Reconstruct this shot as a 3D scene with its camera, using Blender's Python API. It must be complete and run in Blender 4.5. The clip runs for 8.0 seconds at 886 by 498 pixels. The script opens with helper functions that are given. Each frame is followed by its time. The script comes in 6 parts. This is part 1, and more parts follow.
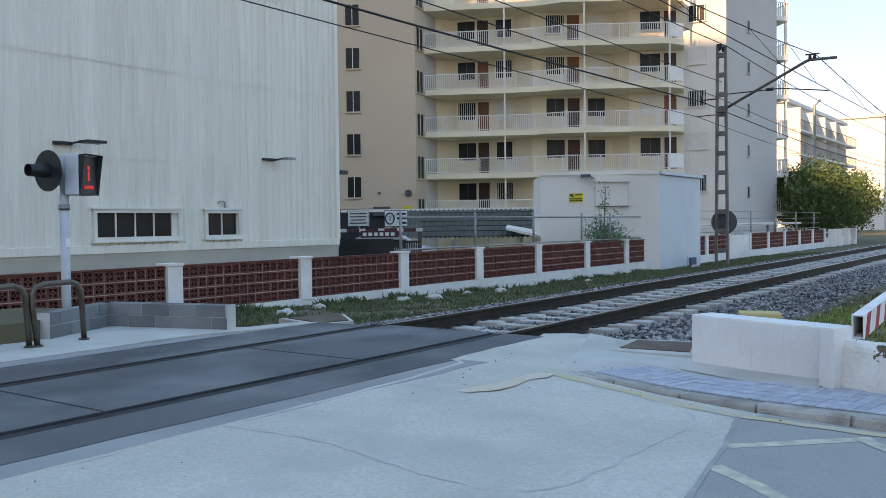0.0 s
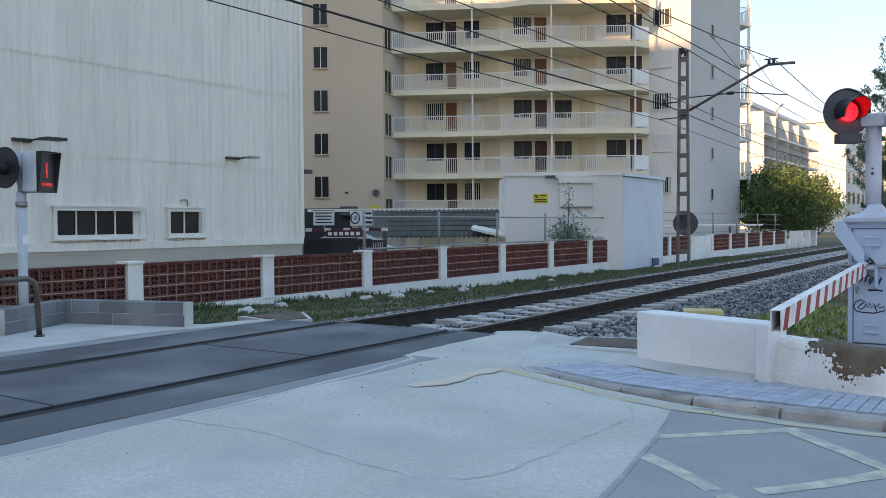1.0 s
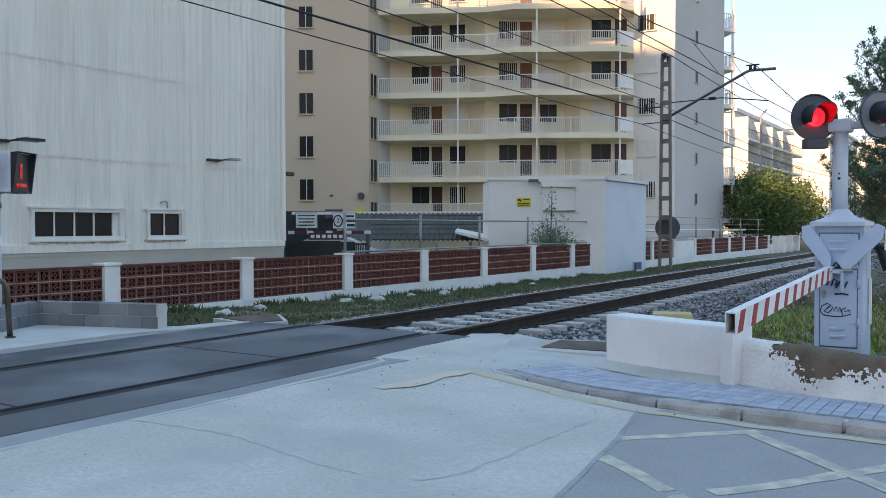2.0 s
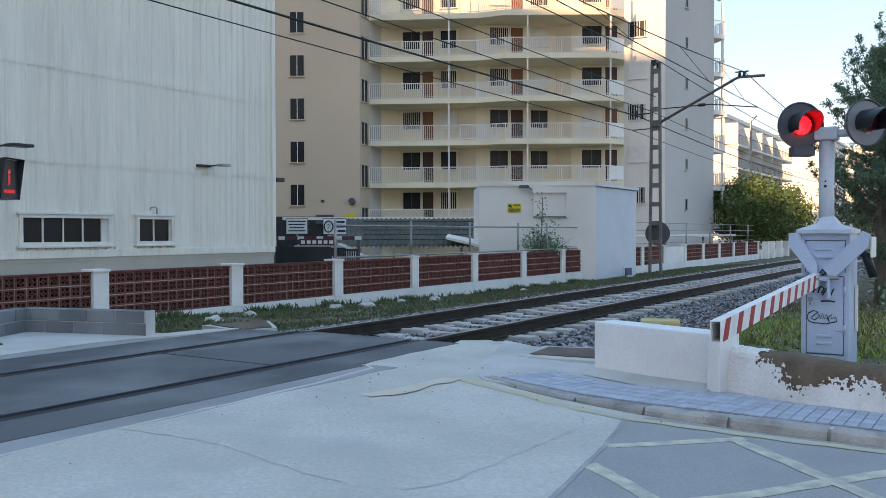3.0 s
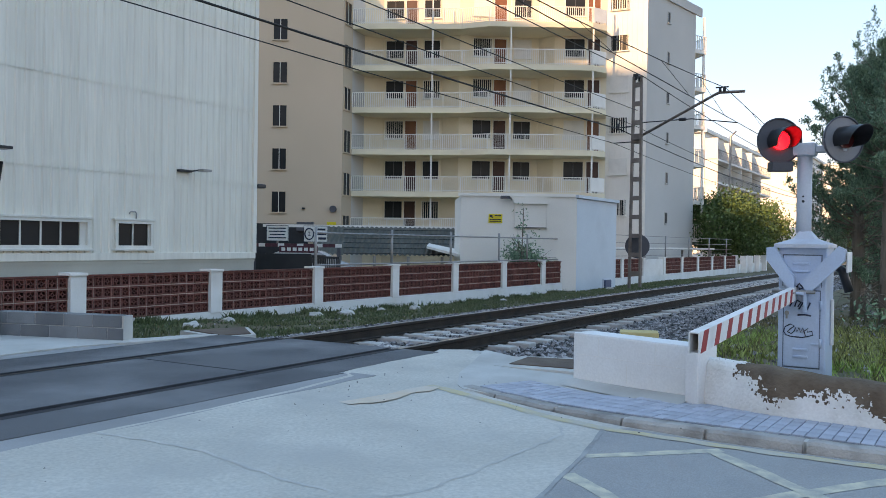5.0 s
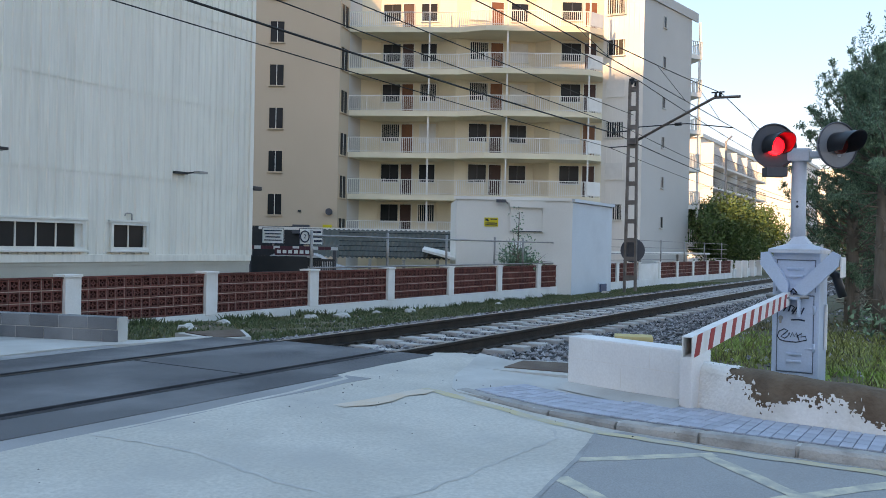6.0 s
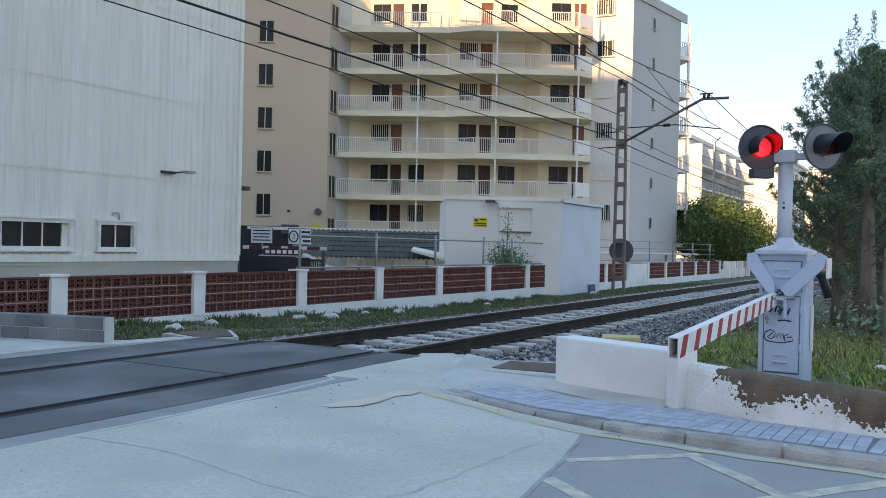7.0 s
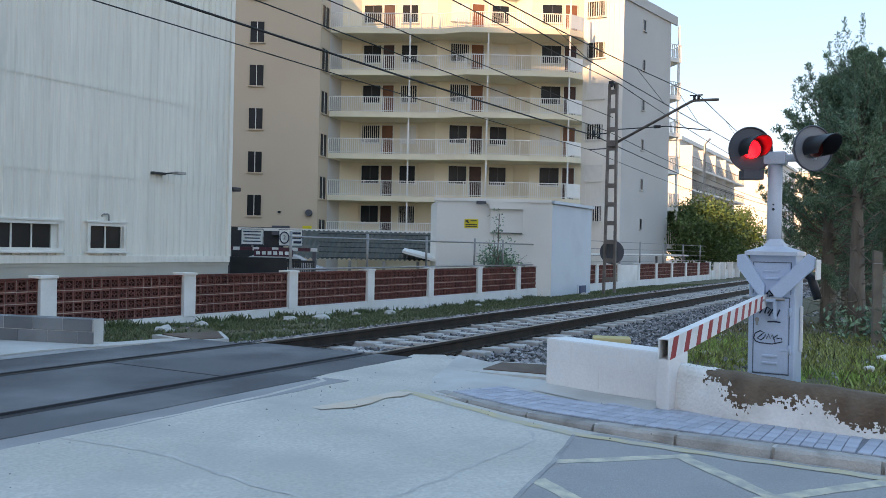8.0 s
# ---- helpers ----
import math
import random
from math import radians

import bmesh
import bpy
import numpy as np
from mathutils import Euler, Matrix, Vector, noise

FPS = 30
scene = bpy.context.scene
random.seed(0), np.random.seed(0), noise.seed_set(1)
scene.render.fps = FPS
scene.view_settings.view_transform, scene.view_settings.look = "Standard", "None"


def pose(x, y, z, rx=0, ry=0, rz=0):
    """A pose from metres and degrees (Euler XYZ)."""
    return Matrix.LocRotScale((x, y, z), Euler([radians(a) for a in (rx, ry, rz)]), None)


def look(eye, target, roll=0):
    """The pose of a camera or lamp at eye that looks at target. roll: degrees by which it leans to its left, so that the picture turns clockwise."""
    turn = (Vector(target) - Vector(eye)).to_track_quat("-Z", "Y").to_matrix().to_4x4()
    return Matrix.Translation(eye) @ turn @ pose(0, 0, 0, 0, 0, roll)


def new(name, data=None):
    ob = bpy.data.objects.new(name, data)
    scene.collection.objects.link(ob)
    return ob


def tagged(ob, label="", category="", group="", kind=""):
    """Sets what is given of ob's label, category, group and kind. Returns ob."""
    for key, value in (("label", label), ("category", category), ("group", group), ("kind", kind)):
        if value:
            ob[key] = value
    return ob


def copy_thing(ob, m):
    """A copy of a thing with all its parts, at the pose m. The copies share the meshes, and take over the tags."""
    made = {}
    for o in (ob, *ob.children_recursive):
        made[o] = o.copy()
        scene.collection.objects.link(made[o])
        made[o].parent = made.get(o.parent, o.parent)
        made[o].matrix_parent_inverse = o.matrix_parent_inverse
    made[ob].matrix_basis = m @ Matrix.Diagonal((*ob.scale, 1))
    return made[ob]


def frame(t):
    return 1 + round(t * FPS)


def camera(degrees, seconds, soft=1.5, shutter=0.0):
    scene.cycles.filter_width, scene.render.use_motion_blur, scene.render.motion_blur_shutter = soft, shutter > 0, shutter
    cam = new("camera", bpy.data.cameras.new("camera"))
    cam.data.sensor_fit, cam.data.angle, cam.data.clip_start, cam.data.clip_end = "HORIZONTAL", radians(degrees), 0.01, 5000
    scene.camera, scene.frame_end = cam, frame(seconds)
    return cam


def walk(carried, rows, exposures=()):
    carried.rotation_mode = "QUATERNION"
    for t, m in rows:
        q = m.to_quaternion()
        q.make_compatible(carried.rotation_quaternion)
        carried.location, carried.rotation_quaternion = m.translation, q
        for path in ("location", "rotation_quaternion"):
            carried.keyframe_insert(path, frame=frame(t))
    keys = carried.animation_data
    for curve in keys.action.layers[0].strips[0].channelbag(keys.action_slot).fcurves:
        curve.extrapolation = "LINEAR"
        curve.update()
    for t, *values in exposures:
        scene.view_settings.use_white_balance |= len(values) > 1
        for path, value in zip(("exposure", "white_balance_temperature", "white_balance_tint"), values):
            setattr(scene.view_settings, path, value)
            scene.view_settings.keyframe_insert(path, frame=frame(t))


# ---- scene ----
cam = camera(54.1, 8.0, 0.6)
PATH = [
    (0, (0.225, 1.003, 1.246), (1.849, 2.17, 1.187), -0.7),
    (0.5, (0.217, 0.901, 1.237), (1.867, 2.028, 1.178), -0.6),
    (1, (0.186, 0.782, 1.23), (1.849, 1.891, 1.171), -0.4),
    (1.5, (0.231, 0.693, 1.214), (1.905, 1.787, 1.158), -0.2),
    (3, (0.263, 0.621, 1.238), (1.954, 1.689, 1.199), -0.1),
    (3.5, (0.256, 0.616, 1.238), (1.956, 1.669, 1.209), 0.0),
    (4, (0.258, 0.625, 1.229), (1.966, 1.666, 1.203), 0.3),
    (4.5, (0.256, 0.622, 1.23), (1.968, 1.656, 1.208), 0.6),
    (6, (0.239, 0.609, 1.231), (1.959, 1.631, 1.222), 1.1),
    (6.5, (0.243, 0.599, 1.233), (1.968, 1.611, 1.223), 1.2),
    (7, (0.253, 0.599, 1.233), (1.985, 1.6, 1.225), 1.2),
    (7.5, (0.247, 0.598, 1.236), (1.984, 1.589, 1.231), 1.2),
    (8, (0.256, 0.599, 1.236), (1.998, 1.582, 1.231), 1.2),
]
walk(cam, [(t, look(eye, target, roll)) for t, eye, target, roll in PATH], [(0, 3.2, 8900, 33), (8, 3.2, 8900, 33)])

# ---- light ----
SUN_EL, SUN_AZ = 27.0, 170.0      # degrees; the light comes from -x, almost along the track
world = bpy.data.worlds.new("sky")
world.use_nodes = True
scene.world = world
wn = world.node_tree.nodes
sky = wn.new("ShaderNodeTexSky")
sky.sky_type, sky.sun_disc = "NISHITA", False
sky.sun_elevation, sky.sun_rotation = radians(SUN_EL), radians(90 - SUN_AZ)
sky.air_density, sky.dust_density, sky.ozone_density = 0.8, 0.2, 3.0
even = wn.new("ShaderNodeGamma")
even.inputs[1].default_value = 0.12
tone = wn.new("ShaderNodeHueSaturation")
tone.inputs["Saturation"].default_value = 5.4
world.node_tree.links.new(sky.outputs[0], even.inputs[0])
world.node_tree.links.new(even.outputs[0], tone.inputs["Color"])
world.node_tree.links.new(tone.outputs[0], wn["Background"].inputs[0])
wn["Background"].inputs[1].default_value = 0.15
sun_data = bpy.data.lights.new("sun", "SUN")
sun_data.energy, sun_data.angle, sun_data.color = 0.85, radians(0.4), (1.0, 0.76, 0.44)
sun = new("sun", sun_data)
_a, _e = radians(SUN_AZ), radians(SUN_EL)
sun.matrix_world = look((0, 0, 60), (-math.cos(_e) * math.cos(_a), -math.cos(_e) * math.sin(_a), 60 - math.sin(_e)))


# ---- materials ----
def material(name, a, b=None, scale=3.0, rough=0.8, metal=0.0, bump=0.15, fine=60.0, stain=None, stretch=(1, 1, 1),
             spread=(0.35, 0.65), vary=0.0, spec=0.4, stain_scale=0.6, stain_amount=0.5, speck=0.18):
    """Two base colours mixed by noise at two scales, stains of a third, fine relief."""
    m = bpy.data.materials.new(name)
    m.use_nodes = True
    nt = m.node_tree
    n, l = nt.nodes, nt.links
    bsdf = n["Principled BSDF"]
    bsdf.inputs["Roughness"].default_value, bsdf.inputs["Metallic"].default_value = rough, metal
    bsdf.inputs["Specular IOR Level"].default_value = spec
    b = b or tuple(c * 0.75 for c in a)
    tc = n.new("ShaderNodeTexCoord")
    mp = n.new("ShaderNodeMapping")
    mp.inputs["Scale"].default_value = stretch
    l.new(tc.outputs["Object"], mp.inputs[0])

    def tex(sc, detail=5.0):
        t = n.new("ShaderNodeTexNoise")
        t.inputs["Scale"].default_value, t.inputs["Detail"].default_value = sc, detail
        l.new(mp.outputs[0], t.inputs["Vector"])
        return t.outputs["Fac"]

    def ramp(src, lo, hi):
        r = n.new("ShaderNodeMapRange")
        r.inputs[1].default_value, r.inputs[2].default_value = lo, hi
        l.new(src, r.inputs[0])
        return r.outputs[0]

    def mix(f, c1, c2):
        x = n.new("ShaderNodeMix")
        x.data_type = "RGBA"
        for s, v in ((x.inputs[0], f), (x.inputs[6], c1), (x.inputs[7], c2)):
            if isinstance(v, (tuple, list)):
                s.default_value = (*v, 1)
            elif isinstance(v, float):
                s.default_value = v
            else:
                l.new(v, s)
        return x.outputs[2]

    grain = tex(fine, 3.0)
    col = mix(ramp(tex(scale), *spread), a, b)
    col = mix(ramp(grain, 0.3, 0.7), col, mix(speck, col, tuple(c * 0.55 for c in b)))
    if stain:
        f = n.new("ShaderNodeMath")
        f.operation = "MULTIPLY"
        f.inputs[1].default_value = stain_amount
        l.new(ramp(tex(stain_scale, 7.0), 0.5, 0.72), f.inputs[0])
        col = mix(f.outputs[0], col, stain)
    if vary:
        oi = n.new("ShaderNodeObjectInfo")
        geo = n.new("ShaderNodeNewGeometry")
        add = n.new("ShaderNodeMath")
        l.new(oi.outputs["Random"], add.inputs[0])
        l.new(geo.outputs["Random Per Island"], add.inputs[1])
        fr = n.new("ShaderNodeMath")
        fr.operation = "FRACT"
        l.new(add.outputs[0], fr.inputs[0])
        hsv = n.new("ShaderNodeHueSaturation")
        l.new(ramp(fr.outputs[0], 0, 1), hsv.inputs["Value"])
        hsv.inputs["Value"].default_value = 1
        r = n.new("ShaderNodeMapRange")
        r.inputs[3].default_value, r.inputs[4].default_value = 1 - vary, 1 + vary
        l.new(fr.outputs[0], r.inputs[0])
        l.new(r.outputs[0], hsv.inputs["Value"])
        l.new(col, hsv.inputs["Color"])
        col = hsv.outputs[0]
    l.new(col, bsdf.inputs["Base Color"])
    if bump:
        bp = n.new("ShaderNodeBump")
        bp.inputs["Strength"].default_value, bp.inputs["Distance"].default_value = bump, 0.02
        l.new(grain, bp.inputs["Height"])
        l.new(bp.outputs[0], bsdf.inputs["Normal"])
    return m


def lamp_material(name, colour, strength):
    m = bpy.data.materials.new(name)
    m.use_nodes = True
    b = m.node_tree.nodes["Principled BSDF"]
    b.inputs["Base Color"].default_value = (*colour, 1)
    b.inputs["Emission Color"].default_value = (*colour, 1)
    b.inputs["Emission Strength"].default_value = strength
    b.inputs["Roughness"].default_value = 0.25
    return m


def leaf_material(name, a, b, vary=0.35):
    m = material(name, a, b, scale=0.8, rough=0.6, bump=0, vary=vary, fine=8)
    return m


CONCRETE = material("light_concrete", (0.625, 0.58, 0.515), (0.545, 0.505, 0.445), 0.9, 0.9, bump=0.25, fine=40, stain=(0.43, 0.405, 0.37), stain_scale=1.3, stain_amount=0.8, spread=(0.4, 0.6), speck=0.4)
PAVING = material("pavement_concrete", (0.58, 0.565, 0.53), (0.50, 0.48, 0.445), 1.6, 0.9, bump=0.2, fine=70, stain=(0.28, 0.25, 0.22), stain_scale=1.1)
ASPHALT = material("crossing_asphalt", (0.08, 0.083, 0.09), (0.14, 0.143, 0.148), 0.8, 0.8, bump=0.35, fine=160, stain=(0.23, 0.232, 0.235), stain_scale=0.7, stain_amount=0.8, speck=0.5)
ASPHALT_EDGE = material("worn_asphalt", (0.36, 0.355, 0.35), (0.28, 0.278, 0.275), 1.0, 0.9, bump=0.3, fine=120, stain=(0.33, 0.33, 0.33))
ROAD_GREY = material("grey_asphalt", (0.35, 0.345, 0.335), (0.42, 0.41, 0.395), 1.2, 0.9, bump=0.35, fine=110, stain=(0.27, 0.27, 0.265), speck=0.55, stain_scale=1.2)
LINE_WHITE = material("worn_white_paint", (0.68, 0.61, 0.46), (0.42, 0.40, 0.35), 9.0, 0.8, bump=0.2, fine=90)
LINE_YELLOW = material("worn_yellow_paint", (0.60, 0.49, 0.30), (0.52, 0.47, 0.39), 5.0, 0.85, bump=0.2, fine=90, spread=(0.4, 0.6))
LINE_ORANGE = material("faded_orange_paint", (0.70, 0.50, 0.35), (0.64, 0.565, 0.49), 2.0, 0.9, bump=0.1, fine=60)
CRACK = material("dark_joint", (0.30, 0.295, 0.285), (0.40, 0.395, 0.38), 6.0, 0.95, bump=0)
FAINT = material("faint_crack", (0.47, 0.445, 0.41), (0.58, 0.545, 0.495), 5.0, 0.95, bump=0)
JOINT = material("dark_seam", (0.035, 0.035, 0.04), (0.05, 0.05, 0.055), 6.0, 0.95, bump=0)
KERB = material("kerb_stone", (0.43, 0.405, 0.375), (0.33, 0.305, 0.28), 4.0, 0.9, bump=0.5, fine=60, stain=(0.15, 0.13, 0.11), vary=0.2, stain_scale=4.0)
TILE = material("blue_grey_tile", (0.45, 0.475, 0.53), (0.39, 0.415, 0.47), 4.0, 0.85, bump=0.25, fine=120, vary=0.12)
MORTAR = material("tile_joint", (0.25, 0.26, 0.285), None, 4.0, 0.95)
DIRT = material("dry_earth", (0.15, 0.115, 0.075), (0.10, 0.10, 0.05), 1.4, 0.95, bump=0.5, fine=30, stain=(0.07, 0.085, 0.035), stain_scale=0.9)
BALLAST_BED = material("ballast_bed", (0.05, 0.05, 0.053), (0.10, 0.098, 0.095), 14.0, 0.95, bump=0.8, fine=28)
STONE = material("ballast_stone", (0.17, 0.17, 0.178), (0.28, 0.27, 0.265), 6.0, 0.9, bump=0.3, fine=40, vary=0.85)
GRASS = leaf_material("weed_green", (0.075, 0.115, 0.045), (0.11, 0.125, 0.055), 0.45)
DRY_GRASS = leaf_material("dry_grass", (0.20, 0.17, 0.085), (0.13, 0.13, 0.05), 0.4)
RAIL_SIDE = material("rusty_rail", (0.03, 0.023, 0.019), (0.05, 0.036, 0.028), 5.0, 0.75, 0.3, bump=0.3)
RAIL_TOP = material("worn_rail_head", (0.45, 0.44, 0.43), (0.30, 0.28, 0.27), 2.0, 0.32, 0.9, bump=0.05)
SLEEPER = material("concrete_sleeper", (0.52, 0.49, 0.46), (0.42, 0.39, 0.36), 3.0, 0.9, bump=0.3, fine=60, vary=0.12, stain=(0.2, 0.16, 0.13), stain_scale=1.5)
WHITE_WALL = material("whitewash", (0.82, 0.80, 0.77), (0.76, 0.74, 0.70), 1.6, 0.9, bump=0.25, fine=40, stain=(0.5, 0.44, 0.36), stain_scale=1.3, stain_amount=0.35)
WHITE_BLOCK = material("white_painted_block", (0.82, 0.82, 0.80), (0.76, 0.75, 0.73), 2.0, 0.75, bump=0.08, fine=50, stain=(0.55, 0.52, 0.48), stain_scale=1.6, stain_amount=0.3)
BRICK = material("red_breeze_block", (0.20, 0.055, 0.042), (0.125, 0.036, 0.03), 3.0, 0.85, bump=0.3, fine=60, vary=0.3, stain=(0.25, 0.11, 0.08), stain_scale=2.0, stain_amount=0.35)
BRICK_JOINT = material("pale_brick_joint", (0.50, 0.37, 0.31), (0.36, 0.26, 0.22), 3.0, 0.95)
CLADDING = material("beige_metal_cladding", (0.81, 0.775, 0.69), (0.74, 0.705, 0.625), 2.2, 0.6, 0.0, bump=0.05, fine=20, stain=(0.56, 0.53, 0.46), stretch=(1.0, 1.0, 0.05), stain_scale=5.0, stain_amount=0.4)
PLINTH = material("rendered_plinth", (0.50, 0.47, 0.40), (0.44, 0.41, 0.35), 1.0, 0.9, bump=0.15, fine=40, stain=(0.36, 0.33, 0.28))
FRAME_WHITE = material("white_frame", (0.74, 0.72, 0.66), (0.66, 0.64, 0.58), 3.0, 0.6, bump=0.05)
GLASS_DARK = material("dark_glass", (0.012, 0.013, 0.014), (0.022, 0.023, 0.024), 1.0, 0.28, bump=0, spec=0.22)
TAN = material("tan_render", (0.60, 0.47, 0.35), (0.56, 0.44, 0.325), 0.25, 0.92, bump=0.12, fine=25, stain=(0.42, 0.33, 0.25), stain_scale=0.12, stain_amount=0.3)
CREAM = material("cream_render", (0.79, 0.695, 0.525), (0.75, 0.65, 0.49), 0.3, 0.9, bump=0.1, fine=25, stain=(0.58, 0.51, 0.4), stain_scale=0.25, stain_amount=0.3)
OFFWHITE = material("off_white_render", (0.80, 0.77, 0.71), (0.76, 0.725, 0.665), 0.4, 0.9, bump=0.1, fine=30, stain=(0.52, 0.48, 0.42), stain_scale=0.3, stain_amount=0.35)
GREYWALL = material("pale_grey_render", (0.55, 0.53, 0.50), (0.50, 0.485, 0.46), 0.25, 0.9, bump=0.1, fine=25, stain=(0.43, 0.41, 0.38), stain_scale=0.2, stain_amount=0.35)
SLAB = material("balcony_slab", (0.81, 0.71, 0.525), (0.76, 0.66, 0.485), 0.5, 0.85, bump=0.08, stain=(0.55, 0.48, 0.38), stain_amount=0.3)
RAILING = material("white_railing", (0.80, 0.78, 0.73), (0.74, 0.72, 0.67), 2.0, 0.55, bump=0.0)
BROWN_DOOR = material("dark_brown_door", (0.055, 0.02, 0.015), (0.075, 0.03, 0.02), 2.0, 0.5, bump=0.05)
ORANGE_DOOR = material("varnished_door", (0.23, 0.085, 0.035), (0.18, 0.065, 0.03), 2.0, 0.5, bump=0.05)
SHUTTER = material("white_shutter", (0.72, 0.70, 0.65), (0.66, 0.64, 0.59), 2.0, 0.6, bump=0.0)
BLUE_SHED = material("pale_blue_render", (0.62, 0.68, 0.72), (0.58, 0.64, 0.68), 0.7, 0.85, bump=0.1, fine=30, stain=(0.40, 0.44, 0.47), stain_scale=0.5, stain_amount=0.35)
STEEL = material("galvanised_steel", (0.36, 0.35, 0.34), (0.29, 0.28, 0.27), 4.0, 0.5, 0.7, bump=0.05)
MAST = material("weathered_mast_steel", (0.22, 0.185, 0.165), (0.15, 0.125, 0.11), 3.0, 0.65, 0.4, bump=0.1)
GREY_DISC = material("grey_painted_plate", (0.085, 0.09, 0.105), (0.07, 0.075, 0.088), 2.0, 0.5, 0.2, bump=0.02)
BLACK = material("black_plastic", (0.016, 0.018, 0.022), (0.024, 0.026, 0.03), 3.0, 0.42, bump=0.02)
BLUE_BOX = material("dark_blue_box", (0.055, 0.09, 0.17), (0.045, 0.075, 0.145), 2.0, 0.5, 0.1, bump=0.02)
GAP = material("shadow_gap_paint", (0.11, 0.15, 0.21), None, 3.0, 0.7, bump=0.0)
CABINET = material("pale_blue_grey_paint", (0.44, 0.56, 0.70), (0.40, 0.515, 0.65), 1.5, 0.45, bump=0.03, stain=(0.28, 0.33, 0.40), stain_scale=2.0, stain_amount=0.35)
POST_GREY = material("pale_grey_paint", (0.55, 0.60, 0.66), (0.49, 0.54, 0.6), 3.0, 0.45, bump=0.03, stain=(0.3, 0.3, 0.3), stain_scale=3.0, stain_amount=0.3)
BOOM_WHITE = material("boom_white", (0.80, 0.79, 0.77), (0.74, 0.72, 0.70), 5.0, 0.5, bump=0.02, stain=(0.5, 0.47, 0.43), stain_scale=5.0, stain_amount=0.3)
BOOM_RED = material("boom_red", (0.43, 0.016, 0.026), (0.36, 0.015, 0.022), 5.0, 0.5, bump=0.02)
LINE_PEEL = material("peeling_whitewash", (0.82, 0.80, 0.76), (0.74, 0.71, 0.66), 2.5, 0.9, bump=0.15, fine=40, stain=(0.45, 0.4, 0.33), stain_scale=3.0, stain_amount=0.4)
RAW_WALL = material("bare_render", (0.125, 0.08, 0.052), (0.19, 0.135, 0.095), 6.0, 0.95, bump=0.6, fine=35, stain=(0.09, 0.065, 0.05), stain_scale=4.0)
BLOCKWORK = material("grey_concrete_block", (0.14, 0.15, 0.16), (0.20, 0.21, 0.215), 2.5, 0.92, bump=0.4, fine=50, vary=0.18, stain=(0.13, 0.14, 0.15), stain_scale=2.0)
BRASS_RAIL = material("brushed_brown_tube", (0.11, 0.085, 0.07), (0.15, 0.12, 0.10), 4.0, 0.38, 0.7, bump=0.02)
YELLOW = material("yellow_sign", (0.72, 0.58, 0.02), (0.66, 0.52, 0.02), 3.0, 0.5, bump=0.0)
SIGN_WHITE = material("white_sign", (0.84, 0.85, 0.82), (0.80, 0.81, 0.78), 3.0, 0.5, bump=0.0)
SIGN_DARK = material("sign_print", (0.02, 0.03, 0.06), (0.03, 0.04, 0.08), 3.0, 0.6, bump=0.0)
SIGN_RED = material("sign_red", (0.45, 0.03, 0.04), None, 3.0, 0.5, bump=0.0)
CARPORT = material("grey_green_sheet", (0.085, 0.088, 0.07), (0.055, 0.057, 0.047), 1.2, 0.7, 0.1, bump=0.1, stain=(0.16, 0.15, 0.13))
CAR_PAINT = material("white_car_paint", (0.6, 0.6, 0.6), (0.57, 0.57, 0.57), 1.0, 0.25, 0.0, bump=0.0)
WINE = material("wine_red_paint", (0.12, 0.03, 0.045), None, 3.0, 0.5, bump=0.0)
BARK = material("grey_bark", (0.23, 0.19, 0.155), (0.13, 0.105, 0.085), 6.0, 0.95, bump=0.8, fine=25, stretch=(1, 1, 0.25))
TWIG = material("dead_twig", (0.22, 0.185, 0.15), (0.16, 0.13, 0.105), 5.0, 0.95, bump=0.3)
LEAF = leaf_material("tree_leaf", (0.09, 0.15, 0.042), (0.06, 0.11, 0.034), 0.4)
VERGE = leaf_material("verge_grass", (0.20, 0.33, 0.065), (0.30, 0.30, 0.10), 0.45)
CONIFER = leaf_material("conifer_green", (0.11, 0.21, 0.14), (0.16, 0.27, 0.16), 0.6)
FAR_GREEN = leaf_material("far_leaf", (0.07, 0.12, 0.04), (0.05, 0.09, 0.035), 0.35)
FARWHITE = material("white_far_wall", (0.76, 0.74, 0.70), (0.72, 0.70, 0.66), 0.1, 0.9, bump=0.0, stain=(0.62, 0.6, 0.57), stain_scale=0.1)
FARPEACH = material("peach_far_wall", (0.66, 0.52, 0.40), (0.62, 0.49, 0.38), 0.1, 0.9, bump=0.0)
CABLE = material("black_cable", (0.02, 0.02, 0.02), None, 3.0, 0.7, bump=0.0)
CAP_YELLOW = material("yellow_cap_paint", (0.62, 0.47, 0.20), (0.55, 0.42, 0.2), 4.0, 0.8, bump=0.1)
# paler copy of the plate grey, for the board turned more to the light
LIGHT_SIDE_DISC = material("light_side_grey_plate", (0.24, 0.245, 0.26), (0.2, 0.205, 0.22), 2.0, 0.5, 0.2, bump=0.02)
RUST_COVER = material("rusty_cover", (0.13, 0.085, 0.065), (0.18, 0.125, 0.095), 4.0, 0.85, 0.2, bump=0.3)
LAMP_RED = lamp_material("lit_red_lens", (1.0, 0.012, 0.016), 0.75)
FIGURE_RED = lamp_material("lit_red_figure", (0.8, 0.01, 0.015), 0.03)
LENS_OFF = material("unlit_red_lens", (0.10, 0.012, 0.012), None, 3.0, 0.2, bump=0.0)


